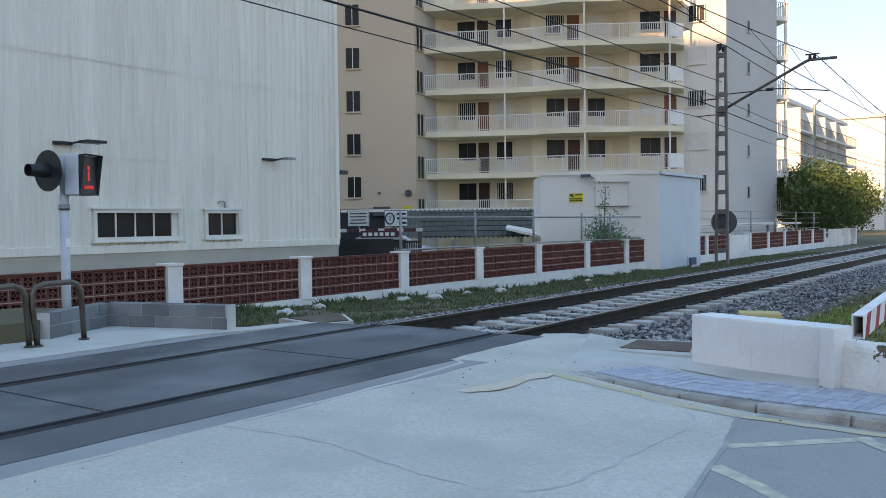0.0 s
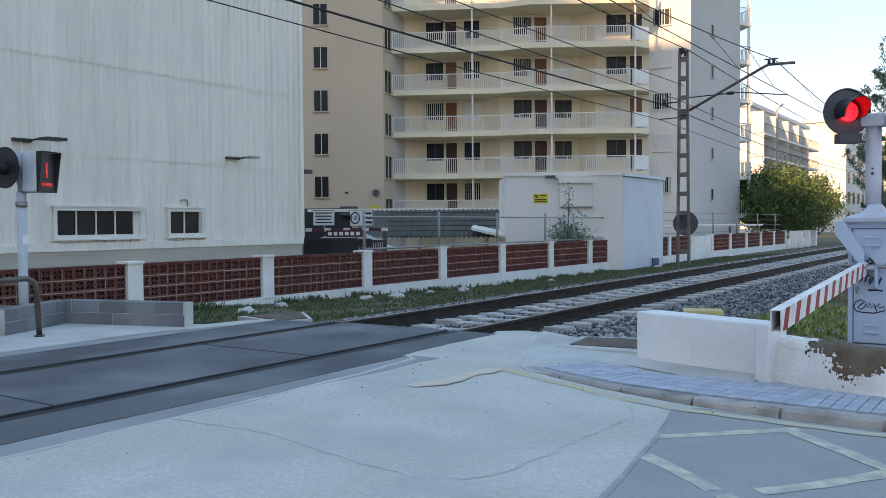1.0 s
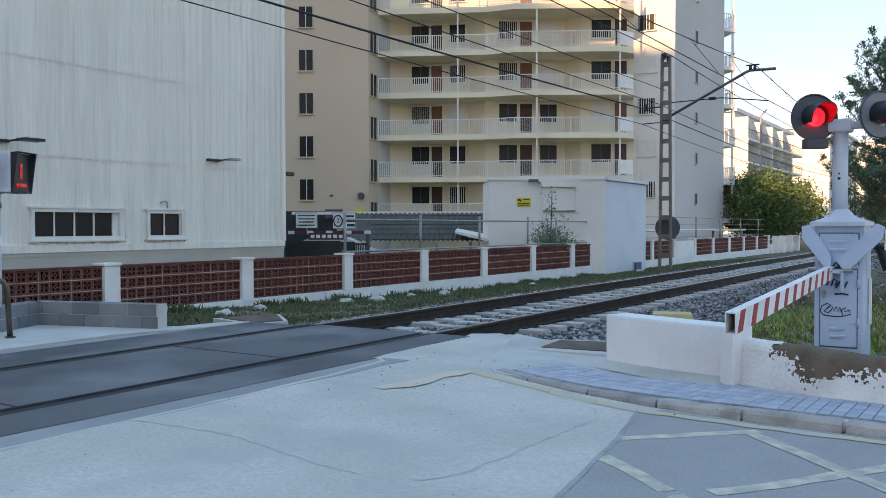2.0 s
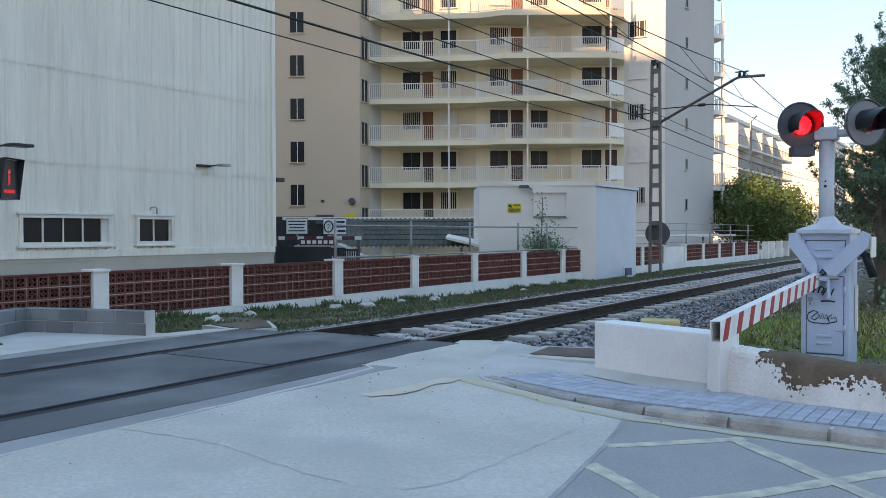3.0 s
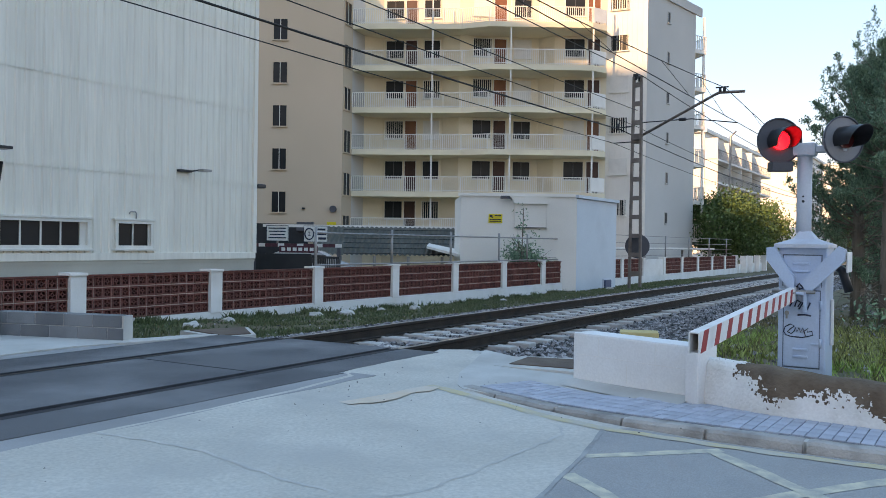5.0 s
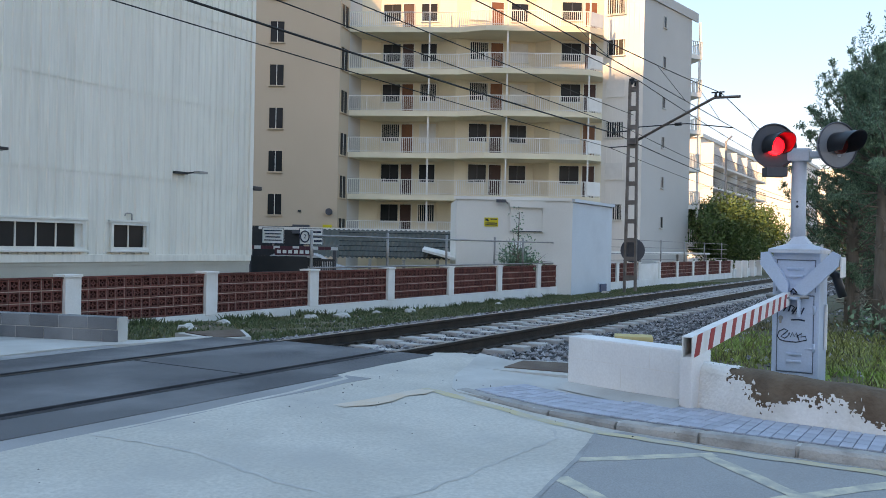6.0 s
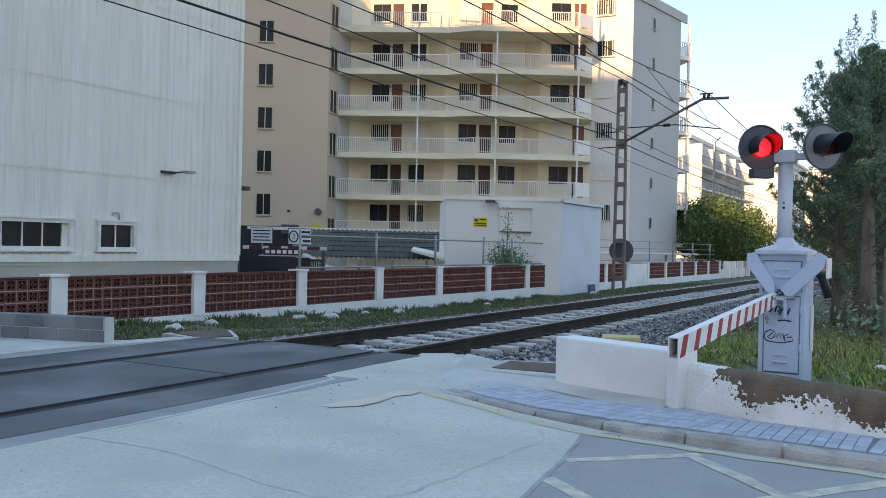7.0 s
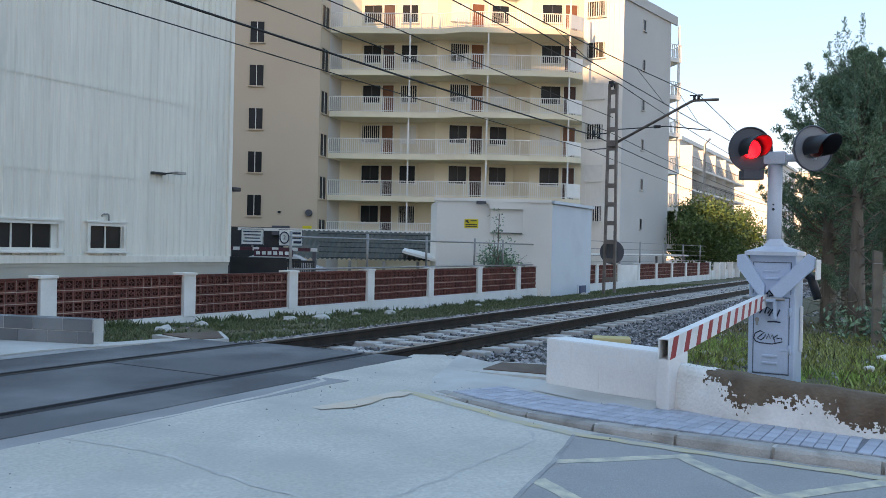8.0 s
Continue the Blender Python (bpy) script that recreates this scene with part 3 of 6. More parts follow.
for x0, x1, z0, z1 in WIN:
    bm = B()
    t = 0.07
    for a, b, c, d in [(x0, x1, z0, z0 + t), (x0, x1, z1 - t, z1), (x0, x0 + t, z0 + t, z1 - t), (x1 - t, x1, z0 + t, z1 - t)]:
        box(bm, a, b, WY - 0.07, WY + 0.06, c, d)
    win = part("window", bm, FRAME_WHITE, warehouse, "white-framed strip window")
    k = 4 if x1 - x0 > 1.5 else 2
    right = x1 - (0.22 if k == 4 else 0.10)
    for i in range(k):
        a = x0 + t + (right - x0 - t) * i / k
        b = x0 + t + (right - x0 - t) * (i + 1) / k
        part("pane", box(B(), a + 0.012, b - 0.012, WY + 0.02, WY + 0.03, z0 + t, z1 - t), GLASS_DARK, win)
        if i:
            part("glazing_bar", box(B(), a - 0.014, a + 0.014, WY - 0.01, WY + 0.05, z0 + t, z1 - t), FRAME_WHITE, win)
    part("jamb", box(B(), right, x1 - t, WY + 0.0, WY + 0.05, z0 + t, z1 - t), FRAME_WHITE, win)
    part("sill", box(B(), x0 - 0.05, x1 + 0.05, WY - 0.12, WY, z0 - 0.05, z0, 0.008), FRAME_WHITE, win)
    part("lintel_trim", box(B(), x0 - 0.05, x1 + 0.05, WY - 0.09, WY, z1, z1 + 0.05, 0.008), FRAME_WHITE, win)

# ---- apartment building ----
APT = pose(0.26, 0.62, 0, 0, 0, -58.65)     # local x to the right, y away, on the line of sight
apartments = thing("apartment_building", "cream six-storey apartment building with long balconies", "building", APT)
STOREY, Z0 = 2.81, 1.41


def at(px, d):
    return (px - 732) / 1539.0 * d


NFL = 6
ROOF = Z0 + STOREY * NFL + 0.35
back_wall = [(at(577, 58.6), 58.6), (at(598, 60.4), 60.4), (at(632, 61.2), 61.2), (at(736, 60.6), 60.6), (at(766, 59.7), 59.7), (at(906, 60.4), 60.4), (at(934, 59.6), 59.6), (at(1027, 59.6), 59.6)]
slab_front = [(at(577, 58.5), 58.5), (at(770, 58.0), 58.0), (at(818, 57.2), 57.2), (at(1002, 57.2), 57.2), (at(1027, 58.0), 58.0)]
CORNER_A = (at(1027, 59.6), 59.6)
CORNER_B = (at(1099, 58.4), 58.4)
FACE_B_END = (CORNER_B[0] + 5.0, CORNER_B[1] + 6.0)


def plane_box(bm, p, q, u0, u1, z0, z1, out, inn):
    """A box on the wall from p to q: u along it, out metres proud of it on the side of the viewer, inn behind."""
    p, q = Vector(p), Vector(q)
    t = (q - p).normalized()
    nrm = Vector((t.y, -t.x))
    c = [p + t * u + nrm * o for u, o in ((u0, out), (u1, out), (u1, -inn), (u0, -inn))]
    return prism(bm, [tuple(v) for v in c[::-1]], z0, z1)


def apt_window(p, q, u0, u1, z0, z1, style="dark", sill=True, split=2, dark_bar=None, frame=None):
    bm = B()
    t = 0.03
    for a, b, c, d in [(u0, u1, z0, z0 + t), (u0, u1, z1 - t, z1), (u0, u0 + t, z0 + t, z1 - t), (u1 - t, u1, z0 + t, z1 - t)]:
        plane_box(bm, p, q, a, b, c, d, 0.05, 0.02)
    w = part("window", bm, frame or (FRAME_WHITE if split > 1 else GREYWALL), apartments)
    if style == "shutter":
        bm = plane_box(B(), p, q, u0 + t, u1 - t, z0 + t, z1 - t, 0.03, 0.0)
        part("roller_shutter", bm, SHUTTER, w, "white roller shutter")
    else:
        for i in range(split):
            a, b = u0 + t + (u1 - u0 - 2 * t) * i / split, u0 + t + (u1 - u0 - 2 * t) * (i + 1) / split
            part("pane", plane_box(B(), p, q, a + 0.008, b - 0.008, z0 + t, z1 - t, 0.012, 0.0), GLASS_DARK, w)
        for i in range(1, split):
            a = u0 + t + (u1 - u0 - 2 * t) * i / split
            part("mullion", plane_box(B(), p, q, a - 0.022, a + 0.022, z0 + t, z1 - t, 0.04, 0.0), FRAME_WHITE if dark_bar is None else dark_bar, w)
    if style == "grille":
        bm = B()
        k = int((u1 - u0) / 0.14)
        for i in range(k + 1):
            a = u0 + (u1 - u0) * i / k
            plane_box(bm, p, q, a - 0.015, a + 0.015, z0, z1, 0.16, -0.13)
        plane_box(bm, p, q, u0, u1, z0, z0 + 0.03, 0.16, -0.13)
        plane_box(bm, p, q, u0, u1, z1 - 0.03, z1, 0.16, -0.13)
        part("grille", bm, RAILING, w, "white window bars")
    if sill:
        part("sill", plane_box(B(), p, q, u0 - 0.06, u1 + 0.06, z0 - 0.06, z0, 0.12, 0.0), frame or (FRAME_WHITE if split > 1 else GREYWALL), w)
    return w


def wall_run(pts, z0, z1, mat, thick=0.25, label=""):
    for p, q in zip(pts, pts[1:]):
        part("wall", plane_box(B(), p, q, 0, math.dist(p, q), z0, z1, 0.0, thick), mat, apartments, label)


# tan stair block, its slanted return, balcony back wall, right-hand block
TAN_LINE = [(-24.0, 57.0), (at(560, 57.0), 57.0), (at(577, 58.6), 58.6)]
wall_run(TAN_LINE, -0.6, ROOF + 0.6, TAN, 0.25, "tan rendered stair block wall")
# grey instead of cream here: the shade of the recess put into the colour
wall_run(back_wall[:2], -0.6, ROOF, GREYWALL, 0.25, "rendered side wall of the balconies, greyed to stand for its shade")
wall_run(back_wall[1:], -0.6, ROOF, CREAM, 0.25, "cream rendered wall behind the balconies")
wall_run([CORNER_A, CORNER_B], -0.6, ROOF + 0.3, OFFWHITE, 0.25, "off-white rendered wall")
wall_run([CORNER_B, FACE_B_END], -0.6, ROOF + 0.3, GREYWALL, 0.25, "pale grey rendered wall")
wall_run([FACE_B_END, (FACE_B_END[0] - 3, FACE_B_END[1] + 6), (-24, 72), (-24, 57)], -0.6, ROOF, GREYWALL)
bm = prism(B(), [(-24, 57), TAN_LINE[1], TAN_LINE[2], back_wall[1], back_wall[2], back_wall[3], CORNER_A, CORNER_B, FACE_B_END, (FACE_B_END[0] - 3, FACE_B_END[1] + 6), (-24, 72)], ROOF, ROOF + 0.28)
part("roof", bm, GREYWALL, apartments)
# vertical joints on the off-white wall
bm = B()
ln = math.dist(CORNER_A, CORNER_B)
for i in range(1, 8):
    plane_box(bm, CORNER_A, CORNER_B, ln * i / 8 - 0.02, ln * i / 8 + 0.02, 1.0, ROOF, 0.02, 0.0)
part("wall_rib", bm, OFFWHITE, apartments)

FRONT_U = {"A": (636, 668), "D1": (670, 692), "B": (703, 732), "C": (790, 823), "D2": (826, 850), "E": (862, 893), "G": (952, 988), "D3": (992, 1016)}


def on_back(px):
    """Wall segment and distance along it for a sight line."""
    for p, q in zip(back_wall, back_wall[1:]):
        a0, a1 = p[0] / p[1], q[0] / q[1]
        s = (px - 732) / 1539.0
        if a0 <= s <= a1:
            tx, ty = q[0] - p[0], q[1] - p[1]
            f = (s * p[1] - p[0]) / (tx - s * ty)
            return p, q, f * math.dist(p, q)


styles = {("A", 2): "grille", ("A", 3): "dark", ("B", 2): "shutter", ("B", 3): "grille", ("B", 0): "grille", ("C", 3): "grille", ("C", 4): "grille", ("E", 3): "shutter", ("E", 4): "shutter", ("G", 2): "shutter", ("C", 5): "shutter"}
door_orange = {("D1", 2), ("D1", 3), ("D2", 3), ("D2", 4), ("D2", 5), ("D3", 2), ("D3", 5)}
for k in range(NFL):
    zf = Z0 + STOREY * k + 0.36
    for key, (a, b) in FRONT_U.items():
        if k == 0 and a > 770:
            continue
        p, q, u0 = on_back(a)
        u1 = on_back(b)[2]
        if key.startswith("D"):
            mat = ORANGE_DOOR if (key, k) in door_orange else BROWN_DOOR
            bm = plane_box(B(), p, q, u0 + 0.06, u1 - 0.06, zf, zf + 2.26, 0.02, 0.0)
            door = part("door", bm, mat, apartments, "brown wooden balcony door")
            bm = B()
            for c, d, e, f in [(u0, u0 + 0.06, zf, zf + 2.31), (u1 - 0.06, u1, zf, zf + 2.31), (u0 + 0.06, u1 - 0.06, zf + 2.26, zf + 2.31)]:
                plane_box(bm, p, q, c, d, e, f, 0.05, 0.0)
            part("door_frame", bm, FRAME_WHITE, door)
            bm = B()
            for c, d in ((0.25, 0.95), (1.1, 1.9)):
                plane_box(bm, p, q, u0 + 0.18, u1 - 0.18, zf + c, zf + d, 0.035, 0.0)
            part("door_panel", bm, mat, door)
        else:
            apt_window(p, q, u0, u1, zf + 1.02, zf + 2.28, styles.get((key, k), "dark"), True, 2, GREY_DISC)
    # slab, railing, posts
    line = slab_front if k else slab_front[:2]
    foot = line + ([back_wall[-1], back_wall[-2], back_wall[-3], back_wall[-4], back_wall[3], back_wall[2], back_wall[1]] if k else [back_wall[3], back_wall[2], back_wall[1]])
    foot = [tuple(v) for i, v in enumerate(foot) if i == 0 or v != foot[i - 1]]
    part("balcony_slab", prism(B(), foot, Z0 + STOREY * k, zf), SLAB, apartments, "cream balcony slab")
    bm = B()
    for p, q in zip(line, line[1:]):
        L = math.dist(p, q)
        plane_box(bm, p, q, 0, L, zf + 0.98, zf + 1.03, -0.05, 0.10)
        plane_box(bm, p, q, 0, L, zf + 0.08, zf + 0.11, -0.06, 0.09)
        nb = max(2, int(L / 0.135))
        for i in range(nb + 1):
            u = L * i / nb
            w = 0.03 if i % 9 == 0 else 0.014
            plane_box(bm, p, q, u - w, u + w, zf, zf + 1.0, -0.06, 0.09)
    part("railing", bm, RAILING, apartments, "white metal balcony railing")
    if k:
        p, q = slab_front[3], slab_front[4]
        part("end_screen", plane_box(B(), p, q, 0.06, math.dist(p, q) - 0.05, zf + 0.12, zf + 0.98, -0.02, 0.04), RAILING, apartments, "white balcony end screen")
    for px, d in ((718, 58.3), (857, 57.35), (1003, 57.35)):
        if k == 0 and px > 770:
            continue
        x = at(px, d)
        part("post", box(B(), x - 0.05, x + 0.05, d - 0.05, d + 0.05, zf, zf + STOREY - 0.36), RAILING, apartments)
    # stair block windows
    p, q = TAN_LINE[0], TAN_LINE[1]
    zw = 3.0 + 2.825 * k
    apt_window(p, q, at(436, 57) + 24.0, at(462, 57) + 24.0, zw, zw + 1.4, "dark", True, 2, None, TAN)
    p, q = TAN_LINE[1], TAN_LINE[2]
    L = math.dist(p, q)
    apt_window(p, q, L * 0.12, L * 0.8, zw - 1.6, zw - 0.1, "dark", True, 2, None, TAN)
    # right block
    p, q = CORNER_A, CORNER_B
    st = ["grille", "shutter", "grille", "shutter", "dark", "grille"][k]
    apt_window(p, q, 0.25, 1.5, zf + 1.4, zf + 2.5, st, True, 2)
    p, q = CORNER_B, FACE_B_END
    apt_window(p, q, 3.0, 3.4, zf + 0.95, zf + 1.75, "dark", True, 1)
    # end balconies
    ex, ey = FACE_B_END
    b0 = [(ex, ey + 0.05), (ex + 1.0, ey + 0.6), (ex + 0.2, ey + 4.4), (ex - 1.5, ey + 3.0)]
    part("balcony_slab", prism(B(), b0, zf - 0.30, zf), OFFWHITE, apartments)
    bm = B()
    for p, q in zip(b0[:3], b0[1:3]):
        L = math.dist(p, q)
        plane_box(bm, p, q, 0, L, zf + 0.98, zf + 1.03, 0.0, 0.05)
        for i in range(int(L / 0.2) + 1):
            plane_box(bm, p, q, i * 0.2, i * 0.2 + 0.04, zf, zf + 1.0, 0.0, 0.04)
    part("railing", bm, RAILING, apartments, "white metal balcony railing")
    part("corner_post", box(B(), ex + 0.75, ex + 0.9, ey + 0.6, ey + 0.75, zf, zf + STOREY - 0.3), RAILING, apartments)
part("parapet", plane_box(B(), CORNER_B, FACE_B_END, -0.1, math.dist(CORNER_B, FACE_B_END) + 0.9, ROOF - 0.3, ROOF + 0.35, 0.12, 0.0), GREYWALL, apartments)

# ---- outbuilding behind the wall ----
c1, c2 = (31.35, 13.35), (35.75, 13.35)
c0 = (c1[0] - 4.45 * 0.52, c1[1] + 4.45 * 0.854)
outbuilding = thing("outbuilding", "flat-roofed rendered outbuilding with pale blue side beside the boundary wall", "building")
bm = prism(B(), [c0, c1, (c1[0] + 0.2, c1[1] + 0.2), (35.5, 17.5), (c0[0] + 3, c0[1] + 2)], -0.9, 3.0)
part("wall", bm, OFFWHITE, outbuilding, "cream rendered wall")
bm = prism(B(), [c1, c2, (c2[0], c2[1] + 4.0), (c1[0] + 0.21, c1[1] + 0.21)], -0.9, 2.96)
part("side_wall", bm, BLUE_SHED, outbuilding, "pale blue rendered wall")
bm = prism(B(), [(c1[0] - 0.05, c1[1] - 0.1), (c2[0] + 0.1, c2[1] - 0.1), (c2[0] + 0.1, 17.6), (c1[0] + 0.3, c1[1] + 0.5)], 2.98, 3.10)
part("roof_slab", bm, BLUE_SHED, outbuilding, "thin roof slab")
part("coping", plane_box(B(), c0, c1, -0.1, 4.4, 3.0, 3.12, 0.06, 0.2), OFFWHITE, outbuilding)

# ---- made-up blocks out of view, added to keep the crossing in the shade ----
structure("street_block", box(B(), -103, -85, 43.8, 85, -1, 86.8), OFFWHITE, "unseen plain block added to cast shade on the crossing", "building")
structure("street_block", box(B(), -103, -85, 5, 43.7, -1, 81.5), OFFWHITE, "unseen plain block added to cast shade on the crossing", "building")
# ---- catenary mast and wires ----
mast = thing("catenary_mast", "weathered steel lattice catenary mast with cantilever arm", "mast", pose(31.55, 11.1, 0))
for s in (-1, 1):
    bm = B()
    b, t = 0.21, 0.14
    sec = ((-0.07, -0.04), (0.07, -0.04), (0.07, 0.04), (-0.07, 0.04))
    lo = [bm.verts.new((dx, s * b + dy, -0.6)) for dx, dy in sec]
    hi = [bm.verts.new((dx, s * t + dy, 7.45)) for dx, dy in sec]
    bm.faces.new(lo[::-1]), bm.faces.new(hi)
    for i in range(4):
        bm.faces.new((lo[i], lo[(i + 1) % 4], hi[(i + 1) % 4], hi[i]))
    part("leg", bm, MAST, mast)
for i in range(11):
    z = 0.15 + 0.70 * i
    w = 0.21 - 0.07 * (z + 0.6) / 8.05
    part("batten", box(B(), -0.075, 0.075, -w, w, z - 0.08, z + 0.08), MAST, mast)
arm = part("cantilever_arm", tube(B(), [(0.1, 0, 5.2), (0.02, -2.86, 6.60), (0, -3.0, 6.64), (0, -3.85, 6.62)], 0.05, 8), MAST, mast)
part("arm_bracket", box(B(), -0.2, 0.2, -0.16, 0.1, 5.1, 5.32, 0.01), MAST, mast)
for dy in (-3.0, -3.15):
    part("insulator", tube(B(), [(0, dy, 6.66), (0, dy, 6.72), (0, dy, 6.84)], 0.06, 8, 0.045), BLACK, mast)
part("insulator_bar", box(B(), -0.03, 0.03, -3.3, -2.85, 6.80, 6.84), BLACK, mast)
part("top_bracket", box(B(), -0.26, 0.26, -0.10, 0.10, 7.42, 7.52, 0.01), BLACK, mast)
for s in (-1, 1):
    part("top_insulator", tube(B(), [(s * 0.2, 0, 7.3), (s * 0.2, 0, 7.45)], 0.05, 8), BLACK, mast)
part("side_bracket", tube(B(), [(0, 0.1, 5.62), (0, 0.75, 5.60)], 0.025, 6), BLACK, mast)
part("side_insulator", tube(B(), [(0, 0.72, 5.50), (0, 0.72, 5.75)], 0.05, 8), BLACK, mast)
part("low_bracket", tube(B(), [(0, 0.1, 5.05), (0, 0.9, 5.03)], 0.02, 6), BLACK, mast)
part("steady_arm", tube(B(), [(0.05, -0.1, 5.75), (0.05, -2.0, 5.78), (0.05, -3.6, 5.55)], 0.02, 6), BLACK, mast)
part("steady_insulator", tube(B(), [(0.05, -1.55, 5.78), (0.05, -1.8, 5.78)], 0.06, 8), BLACK, mast)
part("foundation", box(B(), -0.45, 0.45, -0.4, 0.4, -0.75, -0.45, 0.02), PAVING, mast, "concrete mast foundation")
disc = thing("track_sign", "round grey metal sign plate seen from behind on the mast", "sign", pose(31.86, 11.12, 1.17, 0, 0, 21))
bm = B()
bmesh.ops.create_cone(bm, cap_ends=True, segments=40, radius1=0.45, radius2=0.45, depth=0.02, matrix=Matrix.Rotation(radians(90), 4, "Y"))
part("plate", bm, GREY_DISC, disc)
bm = B()
for dy in (-0.17, 0.17):
    box(bm, -0.05, -0.012, dy - 0.025, dy + 0.025, -0.36, 0.36)
for dz in (-0.22, 0.22):
    box(bm, -0.052, -0.014, -0.2, 0.2, dz - 0.025, dz + 0.025)
part("back_frame", bm, GREY_DISC, disc)


def wire(name, label, pts, rad):
    return tagged(part(name, tube(B(), pts, rad, 5), CABLE, None), label, "cable", "overhead cables")


def span(x0, x1, y, z0, z1, sag, y1=None, n=16):
    y1 = y if y1 is None else y1
    return [(x0 + (x1 - x0) * i / n, y + (y1 - y) * i / n, z0 + (z1 - z0) * i / n - 4 * sag * (i / n) * (1 - i / n)) for i in range(n + 1)]


wire("overhead_cable", "thin dark overhead cable along the railway", span(-25, 31.55, 12.0, 5.2, 5.03, 0.16), 0.012)
wire("overhead_cable", "thick black overhead cable along the railway", span(-25, 31.55, 11.8, 5.62, 5.55, 0.34), 0.024)
wire("overhead_cable", "dark overhead cable along the railway", span(-25, 31.55, 11.3, 5.95, 5.70, 0.2), 0.013)
wire("overhead_cable", "dark overhead cable along the railway", span(-25, 31.55, 11.1, 6.6, 6.2, 0.3), 0.013)
wire("overhead_cable", "dark feeder cable on the mast top", span(-25, 31.55, 10.9, 7.8, 7.45, 0.4), 0.016)
for y, z, r in ((12.0, 5.03, 0.012), (11.8, 5.55, 0.02), (11.3, 5.7, 0.013), (10.9, 7.45, 0.016)):
    wire("overhead_cable", "dark overhead cable along the railway", span(31.55, 88, y, z, z - 0.2, 0.5), r)
wire("contact_wire", "copper contact wire over the track", span(-25, 31.5, 7.1, 5.3, 5.3, 0.0), 0.012)
wire("contact_wire", "copper contact wire over the track", span(31.5, 88, 7.1, 5.3, 5.3, 0.0), 0.012)
wire("messenger_wire", "sagging messenger wire over the track", span(-25, 31.5, 7.9, 6.75, 6.78, 0.95), 0.014)
wire("messenger_wire", "sagging messenger wire over the track", span(31.5, 88, 7.9, 6.78, 6.75, 0.95), 0.014)
for x in (18.0, 24.0, 28.0, 36.0, 42.0):
    i = (x + 25) / 56.5 if x < 31.5 else (x - 31.5) / 56.5
    z = 6.77 - 4 * 0.95 * i * (1 - i)
    wire("dropper", "thin dropper between the overhead wires", [(x, 7.9, z), (x, 7.1, 5.3)], 0.007)
mast_far = copy_thing(mast, pose(88.0, 11.1, 0))

# ---- pedestrian signal beyond the track ----
ped = thing("pedestrian_signal", "grey signal post with red pedestrian light and black crossing lamp", "signal post", pose(7.13, 12.6, 0))
part("post", tube(B(), [(0, 0, -0.3), (0, 0, 0.55), (0, 0, 1.72)], 0.064, 14), POST_GREY, ped)
part("post_top", tube(B(), [(0, 0, 1.72), (0, 0, 2.28)], 0.05, 12), POST_GREY, ped)
part("clamp_band", tube(B(), [(0, 0, 1.50), (0, 0, 1.58)], 0.078, 14), STEEL, ped, "steel clamp band")
part("label_plate", box(B(), -0.035, 0.035, -0.082, -0.07, 0.98, 1.1), SIGN_WHITE, ped)
part("strut", tube(B(), [(0.0, 0, 1.70), (0.3, -0.15, 1.80)], 0.022, 6), POST_GREY, ped)
part("crossbar", tube(B(), [(-0.3, 0.02, 2.02), (0.35, -0.05, 2.05)], 0.035, 8), POST_GREY, ped)
head = part("light_box", box(B(), -0.11, 0.11, -0.24, 0.24, -0.29, 0.29, 0.03), POST_GREY, ped, "pale grey pedestrian light housing", pose(0.20, -0.10, 2.00, 0, 0, -62))
bm = B()
lo = [bm.verts.new((0.11, y, z)) for y, z in ((-0.23, -0.28), (0.23, -0.28), (0.23, 0.28), (-0.23, 0.28))]
hi = [bm.verts.new((x, y, z)) for x, y, z in ((0.14, -0.24, -0.29), (0.14, 0.24, -0.29), (0.22, 0.24, 0.29), (0.22, -0.24, 0.29))]
for i in range(4):
    bm.faces.new((lo[i], lo[(i + 1) % 4], hi[(i + 1) % 4], hi[i]))
part("visor", bm, BLACK, head, "black visor")
part("screen", box(B(), 0.111, 0.12, -0.225, 0.225, -0.275, 0.275), BLACK, head)
bm = B()
box(bm, 0.122, 0.128, -0.025, 0.025, -0.08, 0.06)
bmesh.ops.create_cone(bm, cap_ends=True, segments=14, radius1=0.035, radius2=0.035, depth=0.006, matrix=Matrix.Translation((0.125, 0, 0.10)) @ Matrix.Rotation(radians(90), 4, "Y"))
part("red_symbol", bm, FIGURE_RED, head, "lit red symbol")
for y0, y1 in ((-0.13, -0.07), (-0.05, 0.13)):
    part("red_caption", box(B(), 0.122, 0.128, y0, y1, -0.20, -0.15), FIGURE_RED, head, "lit red caption bar")
lamp = part("lamp_board", tube(B(), [(0, 0, 0), (0.02, 0, 0)], 0.29, 36), BLACK, ped, "black round lamp board", pose(-0.24, 0.0, 2.05, 0, 0, 6))
part("lamp_hood", tube(B(), [(-0.02, 0, 0), (-0.30, 0, 0.0)], 0.10, 20, 0.085, False), BLACK, lamp)
part("lamp_case", tube(B(), [(0.02, 0, 0), (0.14, 0, 0)], 0.16, 20, 0.14), BLACK, lamp)
part("lamp_arm", tube(B(), [(0.1, 0, -0.12), (0.28, 0.05, -0.2)], 0.03, 6), POST_GREY, lamp)

# tubular hoops beside the footway
hoop = thing("guard_hoop", "brown metal tube guard hoop on the footway", "guard rail", pose(5.09, 9.7, 0.0), "guard hoops")


def hoop_part(pts):
    part("tube", tube(B(), pts, 0.03, 10), BRASS_RAIL, hoop)


